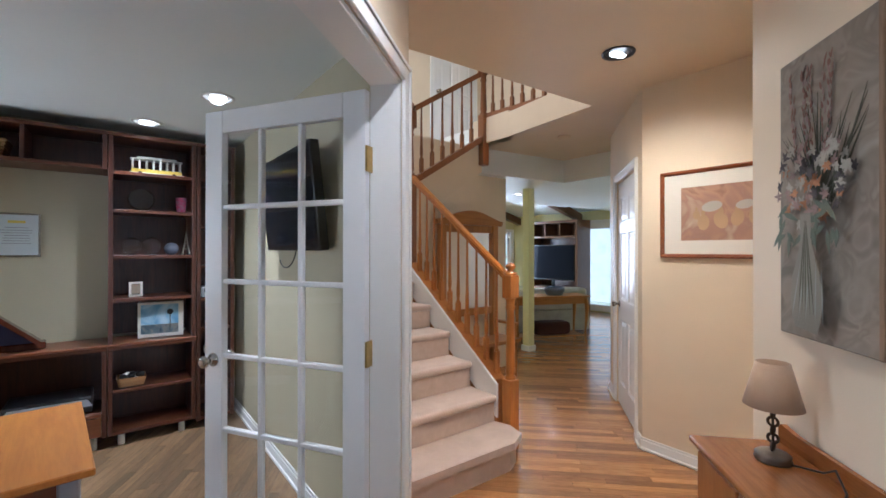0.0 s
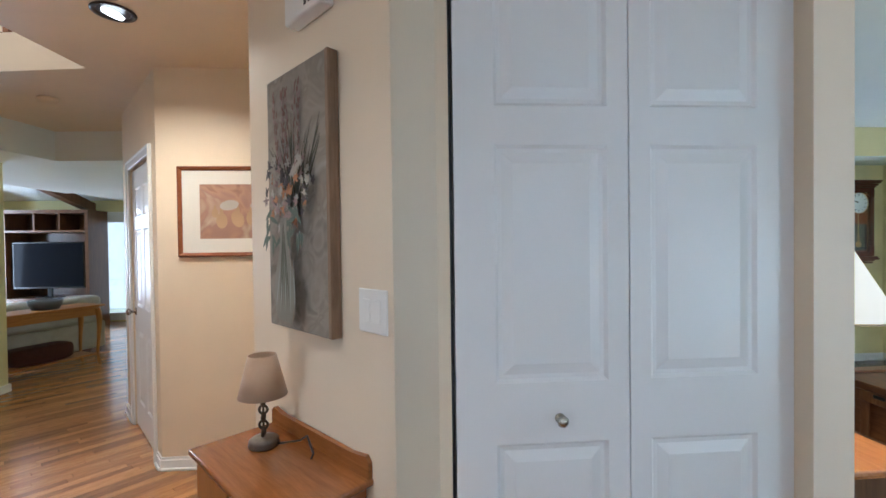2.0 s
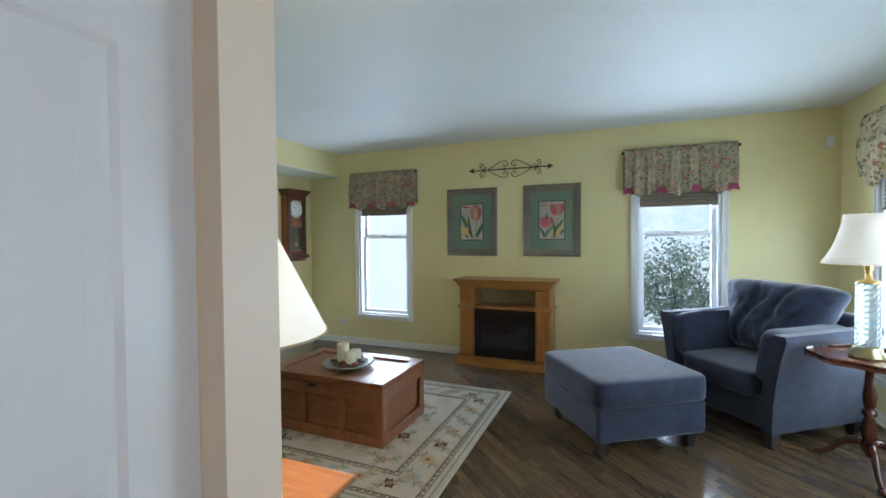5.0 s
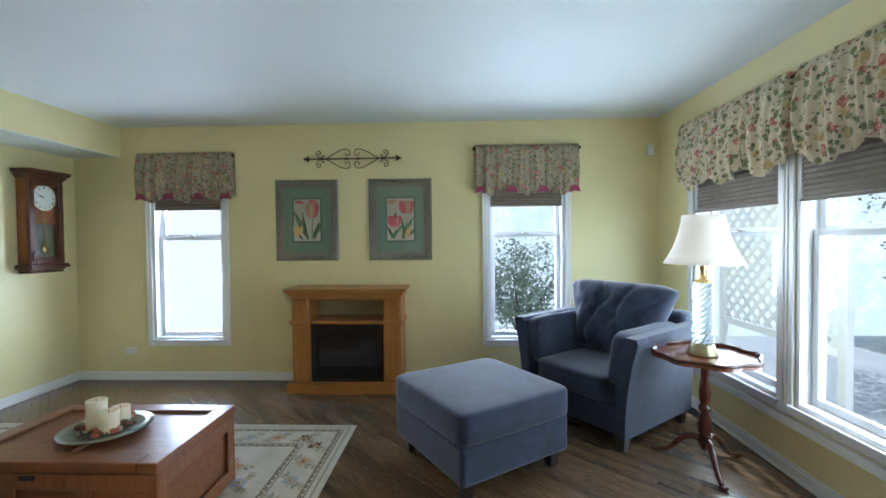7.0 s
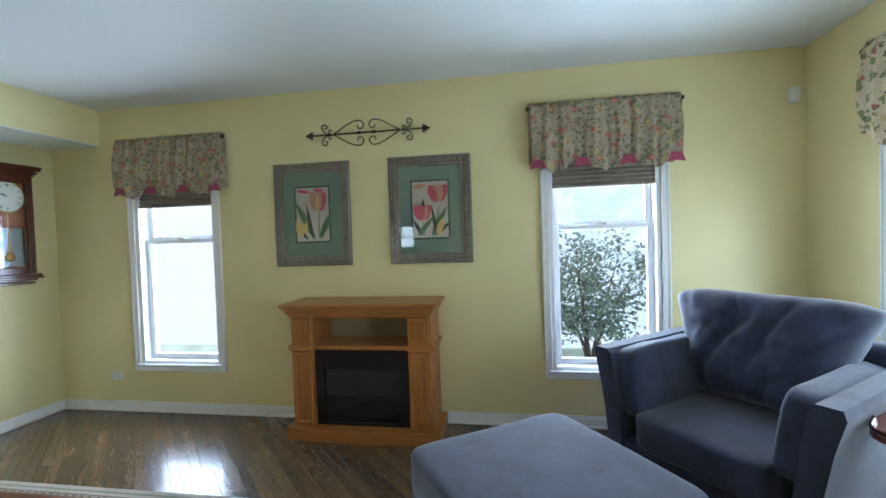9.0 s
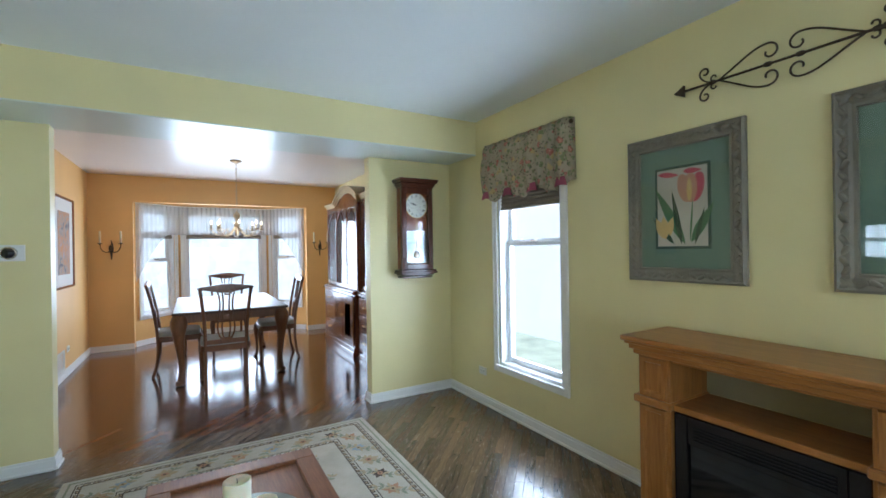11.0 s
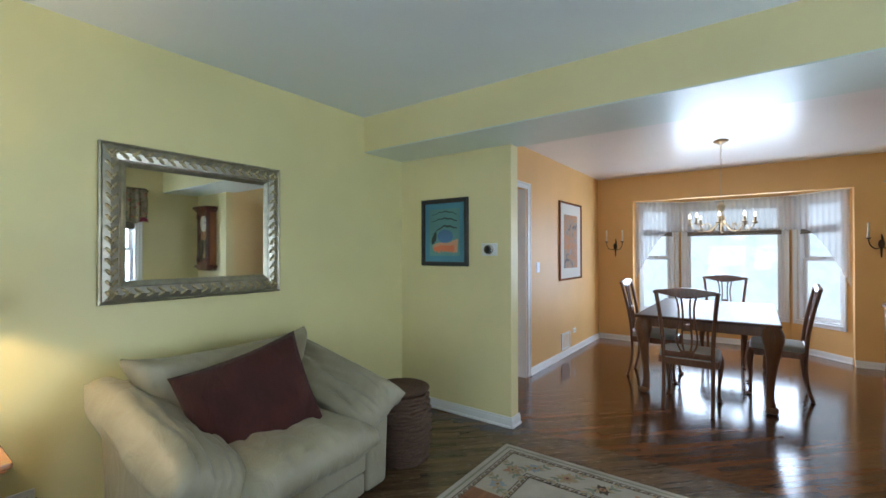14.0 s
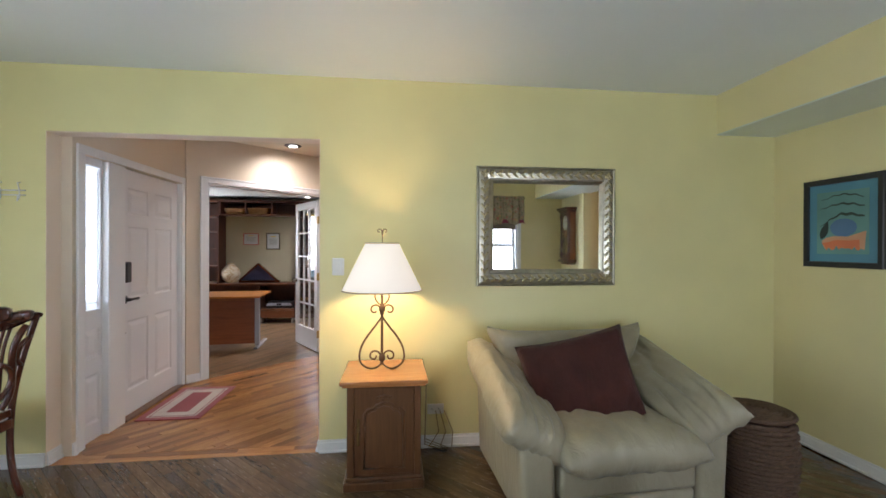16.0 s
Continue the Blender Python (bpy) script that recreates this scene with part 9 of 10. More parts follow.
part("carton", bx(((-0.15, -0.035, 0), (0.15, 0.07, 0.275)), bevel=0.004), PAPER, pb)
part("sky_print", bx(((-0.13, -0.0368, 0.10), (0.115, -0.0352, 0.255))), blotch_mat("sky_blue", [(0.16, 0.36, 0.60), (0.30, 0.50, 0.68), (0.5, 0.65, 0.75), (0.2, 0.42, 0.62)], 6), pb)
part("land_print", bx(((-0.13, -0.0368, 0.03), (0.115, -0.0352, 0.0995))), blotch_mat("land_dusk", [(0.05, 0.08, 0.12), (0.12, 0.16, 0.18), (0.22, 0.22, 0.2), (0.06, 0.09, 0.12)], 12), pb)
bm = bmesh.new()
tube(bm, [(0.06, -0.038, 0.05), (0.06, -0.038, 0.19)], 0.003, 5)
lathe(bm, [(0.022, -0.001), (0.022, 0.001)], 14, (0.06, -0.0385, 0.195), Euler((radians(90), 0, 0)).to_matrix())
part("windmill_print", bm, BLACK, pb)
# printer
pr = thing("printer", "black and silver inkjet printer in the cabinet", "printer", pose(-1.235, FY + 0.18, 0.2705))
part("body", bx(((-0.23, -0.14, 0.0), (0.23, 0.14, 0.12)), bevel=0.015, seg=3), BLACK, pr)
bm = bmesh.new()
outline(bm, [(-0.235, 0.05), (0.235, 0.05), (0.20, 0.10), (-0.20, 0.10)][::-1], -0.142, 0.01)
part("front_panel", bm, paint("printer_silver", (0.35, 0.38, 0.45), 0.3), pr, "silver-blue front panel")
part("display", bx(((-0.045, -0.157, 0.062), (0.045, -0.1525, 0.09)), bevel=0.001), FIREBLACK, pr)
part("paper_tray", bx(((-0.17, -0.15, 0.008), (0.17, -0.138, 0.038)), bevel=0.003), BLACK, pr)
# radio
ra = thing("radio", "silver tabletop radio with two round dials", "radio", pose(-0.225, FY + 0.12, 1.0405))
part("case", bx(((-0.10, -0.05, 0.0), (0.10, 0.08, 0.085)), bevel=0.004), paint("radio_silver", (0.32, 0.33, 0.34), 0.35), ra)
for z in (0.025, 0.062):
    bm = bmesh.new()
    lathe(bm, [(0.014, -0.012), (0.016, 0.0)], 16, (0.08, -0.05, z), Euler((radians(90), 0, 0)).to_matrix())
    part("dial", bm, BLACK, ra)
part("display", bx(((-0.08, -0.0525, 0.04), (0.05, -0.0505, 0.07))), FIREBLACK, ra)
bm = bmesh.new()
soft(bm, (0, 0, 0.05), (0.07, 0.05, 0.05), 0.8, 18, 10, 0.01)
solid("seashell", bm, PAPER, "large pale seashell on the narrow shelf", "seashell", pose(-0.24, FY + 0.12, 0.5505))
# flag case, vase, certificates
fc = thing("flag_case", "dark triangular display case with a folded navy flag", "display case", pose(-1.62, FY + 0.16, 0.7455, 0, 0, 4))
NAVY = fabric("navy_flag", (0.012, 0.014, 0.045), (0.025, 0.03, 0.085), 0.8, 200, 0.2)
bm = bmesh.new()
for a, b in (((-0.33, 0.05), (0.0, 0.36)), ((0.0, 0.36), (0.33, 0.05))):
    d = Vector((b[0] - a[0], b[1] - a[1])).normalized() * 1
    n_ = Vector((-d.y, d.x)) * 0.014
    outline(bm, [(a[0] - n_.x, a[1] - n_.y), (b[0] - n_.x, b[1] - n_.y), (b[0] + n_.x, b[1] + n_.y), (a[0] + n_.x, a[1] + n_.y)], -0.05, 0.10)
part("frame", bm, MAHOG, fc)
part("base", bx(((-0.36, -0.06, 0.0), (0.36, 0.06, 0.045)), bevel=0.006), MAHOG, fc)
bm = bmesh.new()
outline(bm, [(-0.31, 0.05), (0.31, 0.05), (0.0, 0.34)], -0.03, 0.06)
part("folded_flag", bm, NAVY, fc, "navy folded flag with white stars")
bm = bmesh.new()
for x, z in ((-0.2, 0.10), (-0.08, 0.10), (0.06, 0.10), (0.2, 0.10), (-0.1, 0.19), (0.06, 0.19), (0.0, 0.27)):
    outline(bm, [(x + (0.026 if k % 2 == 0 else 0.011) * math.sin(k * math.pi / 5), z + (0.026 if k % 2 == 0 else 0.011) * math.cos(k * math.pi / 5)) for k in range(10)], -0.0325, 0.0012)
tagged(part("white_stars", bm, PAPER, fc), kind="stuff")
vs = thing("vase", "round cream vase with a patterned gold band", "vase", pose(-2.15, FY + 0.16, 0.7455))
bm = bmesh.new()
lathe(bm, [(0.06, 0), (0.07, 0.01), (0.14, 0.07), (0.17, 0.16), (0.15, 0.25), (0.08, 0.32), (0.05, 0.345), (0.06, 0.36), (0.045, 0.35), (0.0, 0.33)], 32)
part("body", bm, blotch_mat("vase_cream", [(0.55, 0.46, 0.30), (0.62, 0.55, 0.40), (0.45, 0.33, 0.18), (0.6, 0.52, 0.38)], 9), vs)
bm = bmesh.new()
lathe(bm, [(0.061, 0.3555), (0.063, 0.360), (0.061, 0.3645)], 32)
part("rim", bm, BRASS, vs)


def certificate(name, label, x, z, w, h, fm, seed):
    c = thing(name, label, "certificate", pose(x, BY - 0.001, z))
    bm = bmesh.new()
    ring_frame(bm, w, h, [(0, 0.0), (0, 0.014), (0.012, 0.014), (0.012, 0.0)])
    part("frame", bm, fm, c)
    part("sheet", bx(((-w / 2 + 0.011, -0.006, -h / 2 + 0.011), (w / 2 - 0.011, -0.001, h / 2 - 0.011))), paint("certificate_sheet", (0.50, 0.54, 0.54), 0.5, 0.03), c)
    bm = bmesh.new()
    r_ = random.Random(seed)
    for k in range(7):
        l = r_.uniform(0.22, 0.34) * w
        box(bm, (-l, -0.0075, h * 0.16 - k * h * 0.06), (l, -0.0062, h * 0.16 - k * h * 0.06 + 0.004))
    tagged(part("text_line", bm, paint("faded_ink", (0.22, 0.22, 0.22), 0.8), c), kind="stuff")
    part("heading", bx(((-w * 0.18, -0.0075, h * 0.27), (w * 0.18, -0.0062, h * 0.33))), YEL, c)


certificate("framed_certificate", "silver-framed printed certificate on the study wall", -1.43, 1.53, 0.25, 0.31, NICKEL, 1)
certificate("framed_certificate", "red-framed printed certificate on the study wall", -1.84, 1.57, 0.28, 0.22, paint("certificate_red", (0.45, 0.04, 0.06), 0.4), 2)
# desk
dk = thing("desk", "cherry desk with a grey metal T-leg and a front panel", "desk", pose(-1.0, 4.1, 0, 0, 0, 5))
DTOP = wood("desk_top_cherry", (0.38, 0.125, 0.018), (0.55, 0.22, 0.036), 0.35, 0.6, axis="y")
DPAN = wood("desk_panel_cherry", (0.20, 0.055, 0.018), (0.32, 0.10, 0.035), 0.35)
GREYM = paint("desk_grey_metal", (0.36, 0.38, 0.42), 0.35, 0.05)
part("tabletop", bx(((-1.30, -0.80, 0.715), (0.0, 0.0, 0.74)), bevel=0.004), DTOP, dk)
part("front_panel", bx(((-1.2, -0.62, 0.06), (-0.07, -0.60, 0.70)), bevel=0.002), DPAN, dk)
for x in (-1.22, -0.06):
    part("leg", bx(((x - 0.03, -0.68, 0.04), (x + 0.03, -0.60, 0.712)), ((x - 0.025, -0.75, 0.0), (x + 0.025, -0.12, 0.03)), bevel=0.008, seg=2), GREYM, dk)
# television on the study's east wall
t2 = thing("television", "black wall-mounted television in the study", "television", pose(-0.012, 4.05, 1.70, 0, 0, -90) @ pose(0, 0, 0, 6))
part("body", bx(((-0.45, -0.10, -0.27), (0.45, -0.05, 0.28)), bevel=0.006, seg=2), FIREBLACK, t2)
part("screen", bx(((-0.43, -0.103, -0.25), (0.43, -0.1005, 0.26))), mt_, t2)
part("wall_bracket", bx(((-0.1, -0.05, -0.1), (0.1, 0.03, 0.1)), bevel=0.003), BLACK, t2)
bm = bmesh.new()
tube(bm, bez((-0.03, 4.1, 1.44), (-0.03, 4.15, 1.3), (-0.02, 4.4, 1.28), (-0.02, 4.45, 1.36), 10), 0.004, 6)
solid("television_cable", bm, BLACK, "thin black cable hanging below the study television", "cable")
outlet(pose(-0.011, 4.95, 0.32, 0, 0, -90), "white wall outlet on the study wall")
# unseen study window, made up to go with the added fill
window("window_9", frame_of((-3.2, 1.9), (-3.2, 6.3)) @ pose(1.2, 0, 0), 1.8, 0.9, 2.1, 1.5)

# ---- kitchen seen through the side opening ----
KW = paint("kitchen_white", (0.74, 0.72, 0.64), 0.35, 0.03)
for k in range(4):
    y = 0.1 + k * 0.62
    kc = thing("kitchen_cabinet", "white kitchen base cabinet with a raised door", "kitchen cabinet", pose(6.28, y, 0), "kitchen cabinets")
    part("body", bx(((0.0, 0.0, 0.1), (0.60, 0.615, 0.875))), KW, kc)
    d_ = part("door", bx(((-0.02, 0.01, 0.12), (-0.001, 0.605, 0.86)), bevel=0.004), KW, kc)
    part("handle", bx(((-0.04, 0.07, 0.70), (-0.021, 0.085, 0.80)), bevel=0.003), NICKEL, d_)
solid("kitchen_counter", bx(((6.24, 0.08, 0.877), (6.895, 2.6, 0.91)), bevel=0.006, seg=2), paint("counter_stone", (0.30, 0.27, 0.22), 0.2, 0.3), "tan stone kitchen counter under the window", "worktop")
window("window_10", frame_of((6.9, 3.9), (6.9, -0.33)) @ pose(1.5, 0, 0), 1.8, 1.05, 2.05, 1.5)
kt = thing("metal_chair", "dark scrolled metal kitchen chair near the doorway", "chair", pose(4.50, 0.45, 0, 0, 0, 70))
for a in (-1, 1):
    for b in (-1, 1):
        bm = bmesh.new()
        tube(bm, [(a * 0.19, b * 0.19, 0.006), (a * 0.17, b * 0.17, 0.45)], 0.011, 8)
        part("leg", bm, IRON, kt)
bm = bmesh.new()
lathe(bm, [(0.20, 0.45), (0.22, 0.47), (0.21, 0.505), (0.0, 0.515)], 24)
part("seat", bm, MAROON, kt)
bm = bmesh.new()
tube(bm, [(-0.2 * math.cos(math.pi * k / 14), 0.19, 0.46 + 0.5 * math.sin(math.pi * k / 14) ** 0.6) for k in range(15)], 0.011, 8)
for s in (-1, 1):
    tube(bm, [(s * (0.06 + 0.04 * math.cos(k * 0.6)), 0.19, 0.62 + 0.02 * k) for k in range(12)], 0.006, 6)
part("backrest", bm, IRON, kt)

# ---- outside ----


def bright_backdrop(name, a, b, foliage, strength):
    """A plain sheet of bright daylight, with blurred pale leaves where there are trees."""
    m, nt, b_ = base(name + "_light", 1.0)
    b_.inputs["Base Color"].default_value = (0, 0, 0, 1)
    b_.inputs["Emission Strength"].default_value = strength
    if foliage:
        v = coords(nt)
        f = noise_tex(nt, v, 3.0, 9, 0.8, 0.0)
        nt.links.new(ramp(nt, f, foliage, (1.0, 1.0, 1.0), 0.42, 0.62), b_.inputs["Emission Color"])
    else:
        b_.inputs["Emission Color"].default_value = (1, 1, 1, 1)
    return structure(name, bx((a, b)), m)


bright_backdrop("backdrop_south_east", (0.9, -8.0, -0.44), (14, -7.9, 6), None, 0.95)
bright_backdrop("backdrop_south_west", (-12, -8.0, -0.44), (0.9, -7.9, 6), (0.76, 0.86, 0.80), 0.98)
bright_backdrop("backdrop_west", (-8.1, -8.0, -0.44), (-8.0, 9, 6), (0.34, 0.46, 0.40), 0.85)
bright_backdrop("backdrop_east", (13.0, -8, -0.44), (13.1, 12, 6), (0.80, 0.86, 0.80), 1.15)
bright_backdrop("backdrop_north", (0.0, 13.0, -0.44), (14, 13.1, 6), (0.60, 0.75, 0.60), 1.1)
WOUT = paint("outdoor_white", (0.80, 0.80, 0.80), 0.5, 0.04)
LATM, _nt, _b = base("lattice_white", 0.6)
_b.inputs["Base Color"].default_value = (0.82, 0.82, 0.82, 1)
lat = thing("lattice_screen", "white diagonal garden lattice screen in a frame", "lattice", pose(-3.1, -3.95, -0.44, 0, 0, 90))
for a, b in (((-0.80, -0.03, 0), (-0.72, 0.03, 3.0)), ((0.72, -0.03, 0), (0.80, 0.03, 3.0)), ((-0.72, -0.03, 2.92), (0.72, 0.03, 3.0)), ((-0.72, -0.03, 0.9), (0.72, 0.03, 0.97))):
    part("rail", bx((a, b), bevel=0.004), WOUT, lat)
for s in (-1, 1):
    for k in range(-9, 14):
        c = 0.97 + k * 0.150
        x0, x1 = -0.72, 0.72
        z0 = c
        z1 = c + 1.44
        xa, xb = x0 + max(0, 0.97 - z0), x1 - max(0, z1 - 2.92)
        if xb - xa < 0.05:
            continue
        za, zb = z0 + (xa - x0), z1 - (x1 - xb)
        mx, mz, L = (xa + xb) / 2, (za + zb) / 2, (xb - xa) * math.sqrt(2)
        bm = bx(((-L / 2, -0.004, -0.024), (L / 2, 0.004, 0.024)))
        xform(bm, pose(s * mx, -0.005 * s, mz, 0, -45 * s, 0))
        part("slat", bm, LATM, lat)
pr_ = thing("porch_railing", "white porch railing with square posts and balusters", "railing", pose(-3.4, -2.2, -0.44, 0, 0, 90))
for x in (0.0, 1.1, 2.3):
    part("post", bx(((x - 0.05, -0.05, 0), (x + 0.05, 0.05, 3.2 if x != 1.1 else 1.5)), bevel=0.005), WOUT, pr_)
for z in (0.55, 1.42):
    part("rail", bx(((0.051, -0.025, z), (1.049, 0.025, z + 0.05)), bevel=0.004), WOUT, pr_)
    part("rail", bx(((1.151, -0.025, z), (2.249, 0.025, z + 0.05)), bevel=0.004), WOUT, pr_)
for k in range(17):
    x = 0.14 + k * 0.125
    if abs(x - 1.1) > 0.07:
        part("baluster", bx(((x - 0.016, -0.016, 0.6), (x + 0.016, 0.016, 1.42))), WOUT, pr_)
TREE_LEAF = paint("garden_leaf", (0.17, 0.22, 0.165), 0.45, 0.3, 0.0)
BARK = paint("garden_bark", (0.10, 0.075, 0.055), 0.9, 0.2, 0.4)


def garden_tree(m, label, h, spread, seed, leaves=2600):
    """A small many-stemmed tree: tapered limbs and a loose crown of separate leaves."""
    t = thing("garden_tree", label, "tree", m)
    r = random.Random(seed)
    wood_bm, crown = bmesh.new(), bmesh.new()
    tips = []
    for k in range(5):
        a = math.tau * k / 5 + r.uniform(-0.4, 0.4)
        p = bez((0.03 * math.cos(a), 0.03 * math.sin(a), 0), (0.1 * math.cos(a), 0.1 * math.sin(a), h * 0.3), (spread * 0.4 * math.cos(a), spread * 0.4 * math.sin(a), h * 0.5), (spread * 0.7 * math.cos(a), spread * 0.7 * math.sin(a), h * r.uniform(0.55, 0.95)), 9)
        tube(wood_bm, p, [0.028 * (1 - i / 10.5) for i in range(10)], 7)
        for i in range(3, 10):
            for _ in range(3):
                b = r.uniform(0, math.tau)
                q = p[i] + Vector((math.cos(b), math.sin(b), r.uniform(-0.2, 0.8))) * spread * r.uniform(0.15, 0.42)
                tube(wood_bm, [p[i], (p[i] + q) / 2 + Vector((0, 0, 0.03)), q], [0.006, 0.004, 0.002], 5)
                tips.append(q)
    for k in range(leaves):
        c = r.choice(tips) + Vector((r.gauss(0, 1), r.gauss(0, 1), r.gauss(0, 0.8))) * spread * 0.11
        d = Vector((r.uniform(-1, 1), r.uniform(-1, 1), r.uniform(-0.7, 0.5))).normalized()
        n = d.cross(Vector((r.uniform(-1, 1), r.uniform(-1, 1), r.uniform(-1, 1)))).normalized()
        l = r.uniform(0.05, 0.09)
        crown.faces.new([crown.verts.new(v) for v in (c, c + d * l * 0.5 + n * l * 0.26, c + d * l, c + d * l * 0.5 - n * l * 0.26)])
    part("trunk", wood_bm, BARK, t)
    tagged(part("crown", crown, TREE_LEAF, t, "loose crown of small green leaves"), kind="stuff")


garden_tree(pose(-1.15, -7.0, -0.45), "leafy green garden shrub outside the window", 1.75, 0.9, 31, 5000)
garden_tree(pose(-0.1, -7.3, -0.45), "leafy green garden shrub on the lawn", 1.5, 0.6, 32, 2200)
garden_tree(pose(-5.6, -4.0, -0.45), "green garden tree behind the lattice", 2.6, 1.3, 33, 4500)
oc = thing("garden_chair", "white slatted garden chair on the porch", "garden chair", pose(-2.85, -2.05, -0.44, 0, 0, 110))
for a in (-0.27, 0.27):
    part("armrest", bx(((a - 0.05, -0.35, 0.62), (a + 0.05, 0.30, 0.65)), bevel=0.006), WOUT, oc)
    part("leg", bx(((a - 0.02, -0.30, 0), (a + 0.02, -0.22, 0.62)), bevel=0.004), WOUT, oc)
    part("leg", bx(((a - 0.02, 0.16, 0), (a + 0.02, 0.24, 0.62)), bevel=0.004), WOUT, oc)
for k in range(5):
    bm = bx(((-0.24 + k * 0.098, 0, 0.0), (-0.16 + k * 0.098, 0.02, 0.75 - 0.04 * abs(k - 2))), bevel=0.004)
    xform(bm, pose(0, 0.22, 0.32, -20))
    part("back_slat", bm, WOUT, oc)
    part("seat_slat", bx(((-0.24, -0.28 + k * 0.10, 0.36 - k * 0.008), (0.24, -0.20 + k * 0.10, 0.38 - k * 0.008)), bevel=0.003), WOUT, oc)
structure("porch_floor", bx(((-7.9, -7.8, -0.449), (-2.21, 0.6, -0.44))), paint("porch_pale", (0.42, 0.43, 0.42), 0.7, 0.1))
structure("trim_kitchen_opening", bx(((5.164, -0.458, 0), (5.176, -0.322, 2.12)), bevel=0.001), TRIM)

# ---- pieces that can be told apart ----


def split_pieces(ob):
    """Makes every separate piece of a joined part a part of its own."""
    bm = bmesh.new()
    bm.from_mesh(ob.data)
    bm.verts.ensure_lookup_table()
    seen, groups = set(), []
    for v in bm.verts:
        if v.index in seen:
            continue
        stack, g = [v], []
        seen.add(v.index)
        while stack:
            w = stack.pop()
            g.append(w.index)
            for e in w.link_edges:
                o = e.other_vert(w)
                if o.index not in seen:
                    seen.add(o.index)
                    stack.append(o)
        groups.append(set(g))
    if len(groups) < 2:
        bm.free()
        return
    for g in groups:
        b2 = bm.copy()
        b2.verts.ensure_lookup_table()
        bmesh.ops.delete(b2, geom=[v for v in b2.verts if v.index not in g], context="VERTS")
        me = bpy.data.meshes.new(ob.data.name)
        b2.to_mesh(me)
        b2.free()
        for m in ob.data.materials:
            me.materials.append(m)
        o2 = new(ob.name.split(".")[0], me)
        o2.parent = ob.parent
        o2.matrix_parent_inverse = ob.matrix_parent_inverse
        o2.matrix_basis = ob.matrix_basis
        tagged(o2, ob.get("label", ""))
    bm.free()
    bpy.data.objects.remove(ob)


for ob in [o for o in scene.collection.objects if o.type == "MESH" and o.name.split(".")[0] in ("mantel_shelf", "firebox", "carcass", "scallop_lining", "arrow_tips", "shade_trim", "painted_cloth", "painted_jar", "rust_bloom", "brown_pod", "pale_chip", "numeral_mark", "collar")]:
    split_pieces(ob)

# ---- floor boards ----
PITCH, LENS = 0.057, (0.38, 0.60, 0.85, 1.15)


def board_mat(name, dark, light, rough, island):
    """Oak strip: grain along x, every board with a tone of its own."""
    m, nt, b = base(name, rough)
    v = coords(nt, (1.3, 11, 11))
    if island:
        src = nt.nodes.new("ShaderNodeNewGeometry").outputs["Random Per Island"]
    else:
        src = nt.nodes.new("ShaderNodeObjectInfo").outputs["Random"]
    mul, add = nt.nodes.new("ShaderNodeVectorMath"), nt.nodes.new("ShaderNodeVectorMath")
    mul.operation = "MULTIPLY"
    mul.inputs[1].default_value = (47, 31, 13)
    nt.links.new(src, mul.inputs[0])
    nt.links.new(v, add.inputs[0])
    nt.links.new(mul.outputs[0], add.inputs[1])
    g = noise_tex(nt, add.outputs[0], 2.0, 6, 0.62, 1.6)
    f = noise_tex(nt, add.outputs[0], 11, 3, 0.6)
    c = ramp(nt, g, dark, light, 0.28, 0.74)
    c = mixc(nt, 0.28, c, ramp(nt, f, tuple(k * 0.6 for k in dark), light, 0.35, 0.65))
    tone = ramp(nt, src, (0.64, 0.63, 0.65), (1.34, 1.28, 1.20))
    c = mixc(nt, 1.0, c, tone, "MULTIPLY")
    wear = noise_tex(nt, coords(nt, kind="Object") if island else v, 0.8 if island else 0.1, 4, 0.6)
    rr = nt.nodes.new("ShaderNodeMapRange")
    rr.inputs["To Min"].default_value, rr.inputs["To Max"].default_value = rough * 0.75, rough * 1.35
    nt.links.new(f, rr.inputs["Value"])
    nt.links.new(rr.outputs["Result"], b.inputs["Roughness"])
    nt.links.new(c, b.inputs["Base Color"])
    bump(nt, b, f, 0.16, 0.0015)
    b.inputs["Coat Weight"].default_value, b.inputs["Coat Roughness"].default_value = 0.25, 0.10
    return m


def clip_half(poly, a, b):
    """The part of poly to the left of the way from a to b."""
    out = []
    side = lambda p: (b[0] - a[0]) * (p[1] - a[1]) - (b[1] - a[1]) * (p[0] - a[0])
    for i, p in enumerate(poly):
        q = poly[(i + 1) % len(poly)]
        sp, sq = side(p), side(q)
        if sp >= 0:
            out.append(p)
        if (sp >= 0) != (sq >= 0):
            t = sp / (sp - sq)
            out.append((p[0] + (q[0] - p[0]) * t, p[1] + (q[1] - p[1]) * t))
    return out


def clip_poly(poly, region):
    for i in range(len(region)):
        poly = clip_half(poly, region[i], region[(i + 1) % len(region)])
        if len(poly) < 3:
            return []
    return poly


def area_of(poly):
    return 0.5 * sum(p[0] * q[1] - q[0] * p[1] for p, q in zip(poly, poly[1:] + poly[:1]))


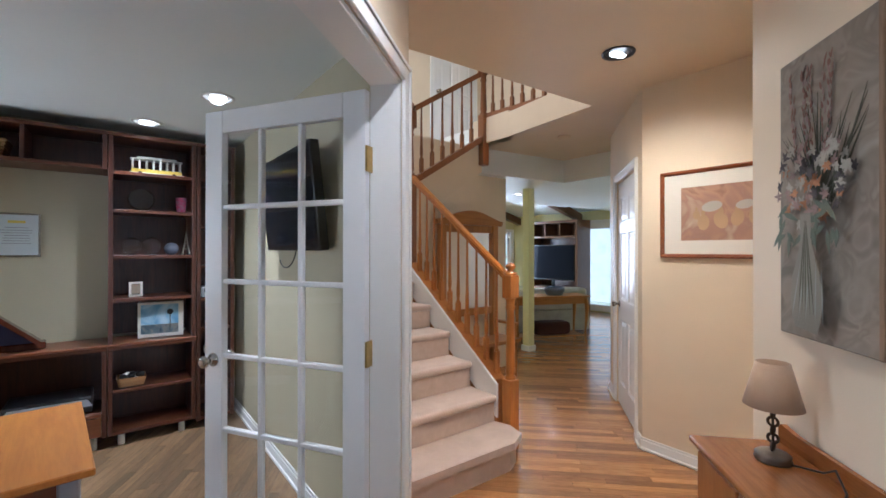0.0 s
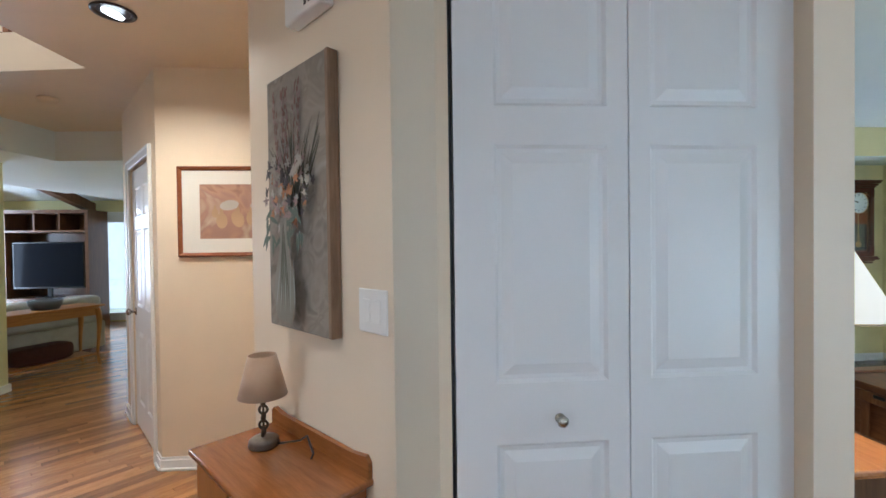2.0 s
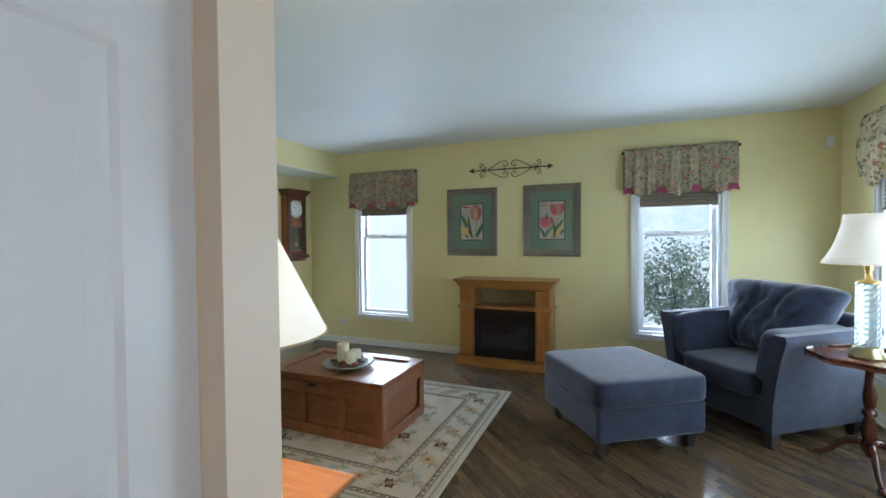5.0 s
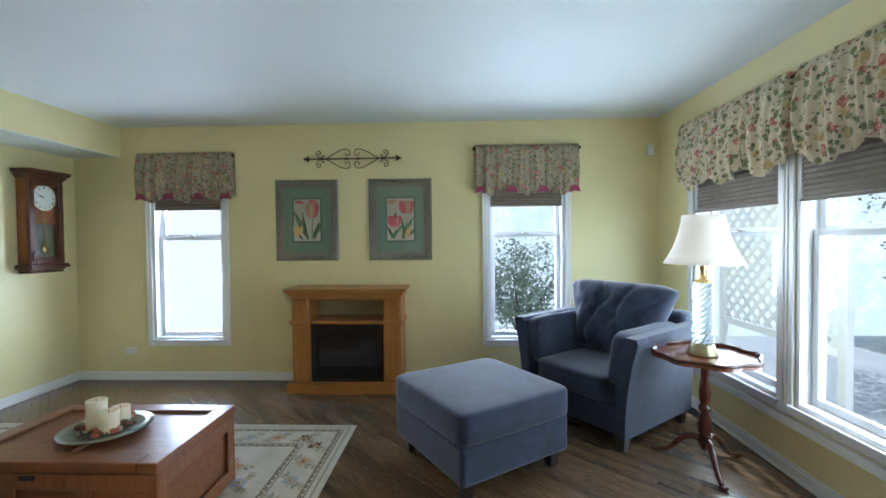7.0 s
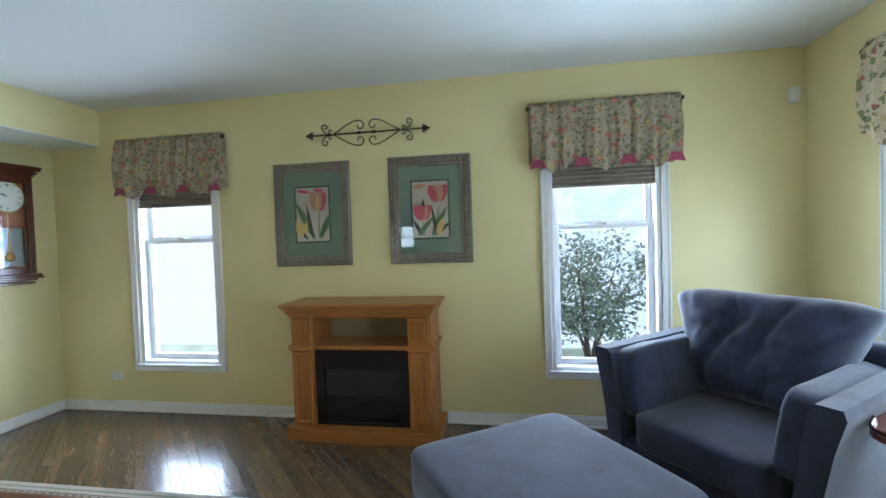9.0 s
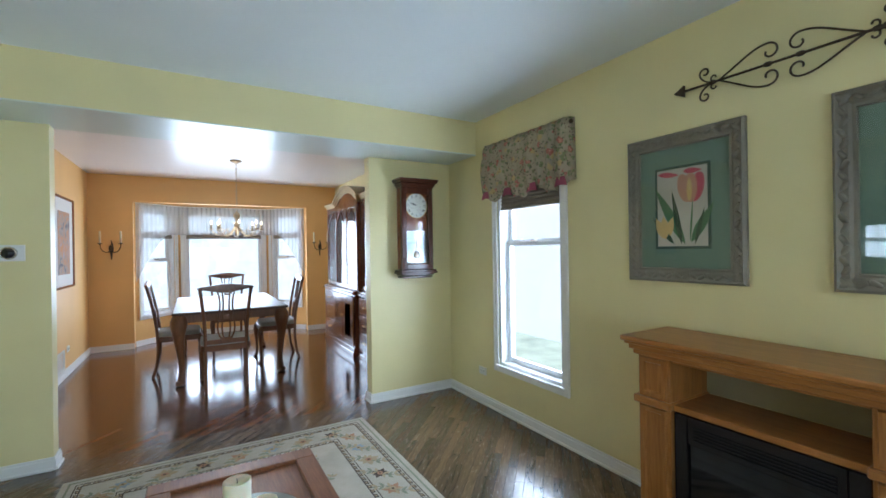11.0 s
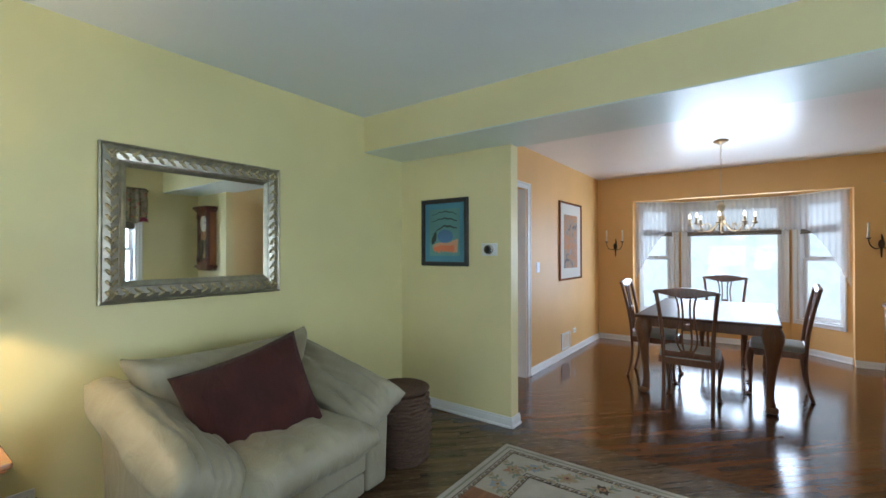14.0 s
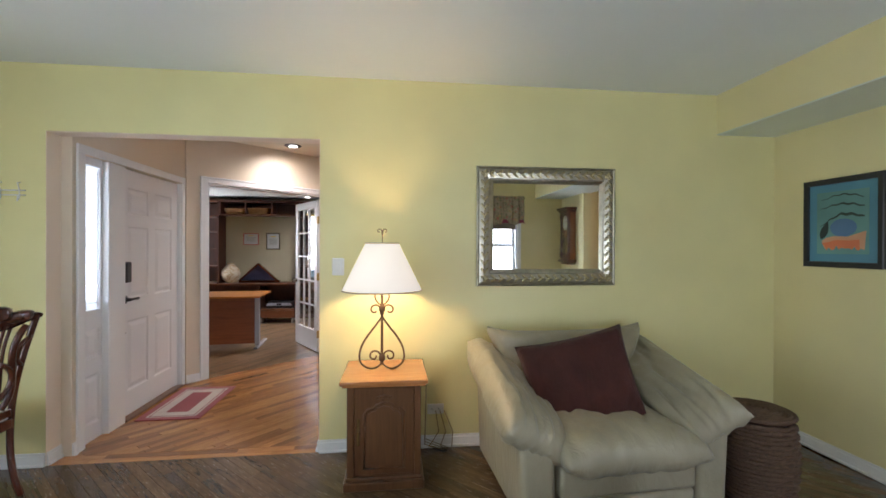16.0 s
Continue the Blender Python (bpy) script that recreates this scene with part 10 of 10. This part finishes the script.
def board_solid(bm, poly, z=0.0):
    """One board with eased edges; its top at z."""
    cx, cy = sum(p[0] for p in poly) / len(poly), sum(p[1] for p in poly) / len(poly)
    def ring(d, h):
        r = []
        for x, y in poly:
            vx, vy = cx - x, cy - y
            r.append(bm.verts.new((x + math.copysign(min(d, abs(vx)), vx), y + math.copysign(min(d, abs(vy)), vy), z + h)))
        return r
    lo, mid, hi = ring(0.0005, -0.015), ring(0.0005, -0.0008), ring(0.0014, 0.0)
    bm.faces.new(hi)
    for p, q in ((lo, mid), (mid, hi)):
        for i in range(len(poly)):
            j = (i + 1) % len(poly)
            bm.faces.new((p[i], p[j], q[j], q[i]))


def lay_boards(name, label, regions, angle, mat_one, mat_many, seed, near=None, budget=0):
    m = pose(0, 0, 0, 0, 0, angle)
    inv = m.inverted()
    loc = [[tuple((inv @ Vector((x, y, 0)))[:2]) for x, y in r] for r in regions]
    xs, ys = [p[0] for r in loc for p in r], [p[1] for r in loc for p in r]
    rnd = random.Random(seed)
    floor = tagged(thing(name, label, "", m), kind="structure")
    many, singles, protos = bmesh.new(), [], {}
    row = math.floor(min(ys) / PITCH)
    while row * PITCH < max(ys):
        x = min(xs) - rnd.uniform(0, 1.1)
        while x < max(xs):
            k = rnd.randrange(4)
            L = LENS[k]
            rect = [(x, row * PITCH), (x + L, row * PITCH), (x + L, (row + 1) * PITCH), (x, (row + 1) * PITCH)]
            pieces = [p for p in (clip_poly(rect, r) for r in loc) if p and area_of(p) > 2e-5]
            total = sum(area_of(p) for p in pieces)
            if total > L * PITCH * 0.999:
                c = m @ Vector((x + L / 2, (row + 0.5) * PITCH, 0))
                d = min((math.hypot(c.x - q[0], c.y - q[1]) for q in near), default=99) if near else 99
                singles.append((d, x, row * PITCH, k, rect))
            else:
                for p in pieces:
                    board_solid(many, p)
            x += L
        row += 1
    singles.sort()
    for n, (d, x, y, k, rect) in enumerate(singles):
        if n < budget:
            if k not in protos:
                bm = bmesh.new()
                board_solid(bm, [(0, 0), (LENS[k], 0), (LENS[k], PITCH), (0, PITCH)])
                protos[k] = bpy.data.meshes.new("board")
                bm.to_mesh(protos[k])
                bm.free()
                protos[k].materials.append(mat_one)
            ob = new("board", protos[k])
            ob.parent = floor
            ob.location = (x, y, 0)
        else:
            board_solid(many, rect)
    me = bpy.data.meshes.new("boards")
    many.to_mesh(me)
    many.free()
    me.materials.append(mat_many)
    ob = new("board_field", me)
    ob.parent = floor
    tagged(ob, kind="stuff")


# one oak throughout; each room's light and tint are put into these tones
LD, LL = (0.062, 0.040, 0.021), (0.160, 0.108, 0.058)
DD, DL = (0.080, 0.033, 0.013), (0.205, 0.092, 0.036)
FD_, FL_ = (0.29, 0.13, 0.042), (0.50, 0.26, 0.098)
GD_, GL_ = (0.15, 0.095, 0.05), (0.30, 0.20, 0.11)
lay_boards("floor_living", "oak strip floor laid on the diagonal, living-room shade in its colour", [[(-2.05, -4.035), (3.917, -4.035), (3.917, 0.228), (-2.05, 0.228)]], 135,
           board_mat("oak_living_board", LD, LL, 0.24, False), board_mat("oak_living", LD, LL, 0.24, True), 5, [(0.6, -0.4), (1.4, -1.6), (2.0, -2.9)], 150)
lay_boards("floor_dining", "glossy diagonal oak strip floor, warm dining light in its colour", [[(3.917, -4.035), (8.7, -4.035), (8.7, -0.36), (3.917, -0.36)]], 135,
           board_mat("oak_dining_board", DD, DL, 0.14, False), board_mat("oak_dining", DD, DL, 0.14, True), 6, [(4.6, -2.1)], 50)
lay_boards("floor_threshold", "oak border strips across the arch", [[(-1.32, 0.228), (0.396, 0.228), (0.396, 0.348), (-1.32, 0.348)]], 0,
           board_mat("oak_border_board", FD_, FL_, 0.2, False), board_mat("oak_border", FD_, FL_, 0.2, True), 7)
lay_boards("floor_foyer", "honey oak strip floor laid on the diagonal", [[(-1.4, 0.348), (0.6, 0.348), (0.6, 3.555), (-1.4, 1.756)], [(0.05, 3.06), (0.6, 3.555), (0.6, 3.8), (0.05, 3.8)]], 45,
           board_mat("oak_foyer_board", FD_, FL_, 0.18, False), board_mat("oak_foyer", FD_, FL_, 0.18, True), 8, [(0.0, 1.0), (0.0, 2.4)], 60)
lay_boards("floor_study", "oak strip floor laid on the diagonal, study light in its colour", [[(-3.4, 1.9), (-1.24, 1.9), (0.05, 3.06), (0.05, 6.4), (-3.4, 6.4)]], 60,
           board_mat("oak_study_board", GD_, GL_, 0.3, False), board_mat("oak_study", GD_, GL_, 0.3, True), 9, [(-0.8, 4.5)], 40)
lay_boards("floor_hall", "honey oak strip floor laid on the diagonal", [[(0.6, 0.348), (3.8, 0.348), (3.8, 10.0), (0.6, 10.0)], [(3.8, -0.36), (8.2, -0.36), (8.2, 10.0), (3.8, 10.0)]], 135,
           board_mat("oak_hall_board", FD_, FL_, 0.18, False), board_mat("oak_hall", FD_, FL_, 0.18, True), 10)
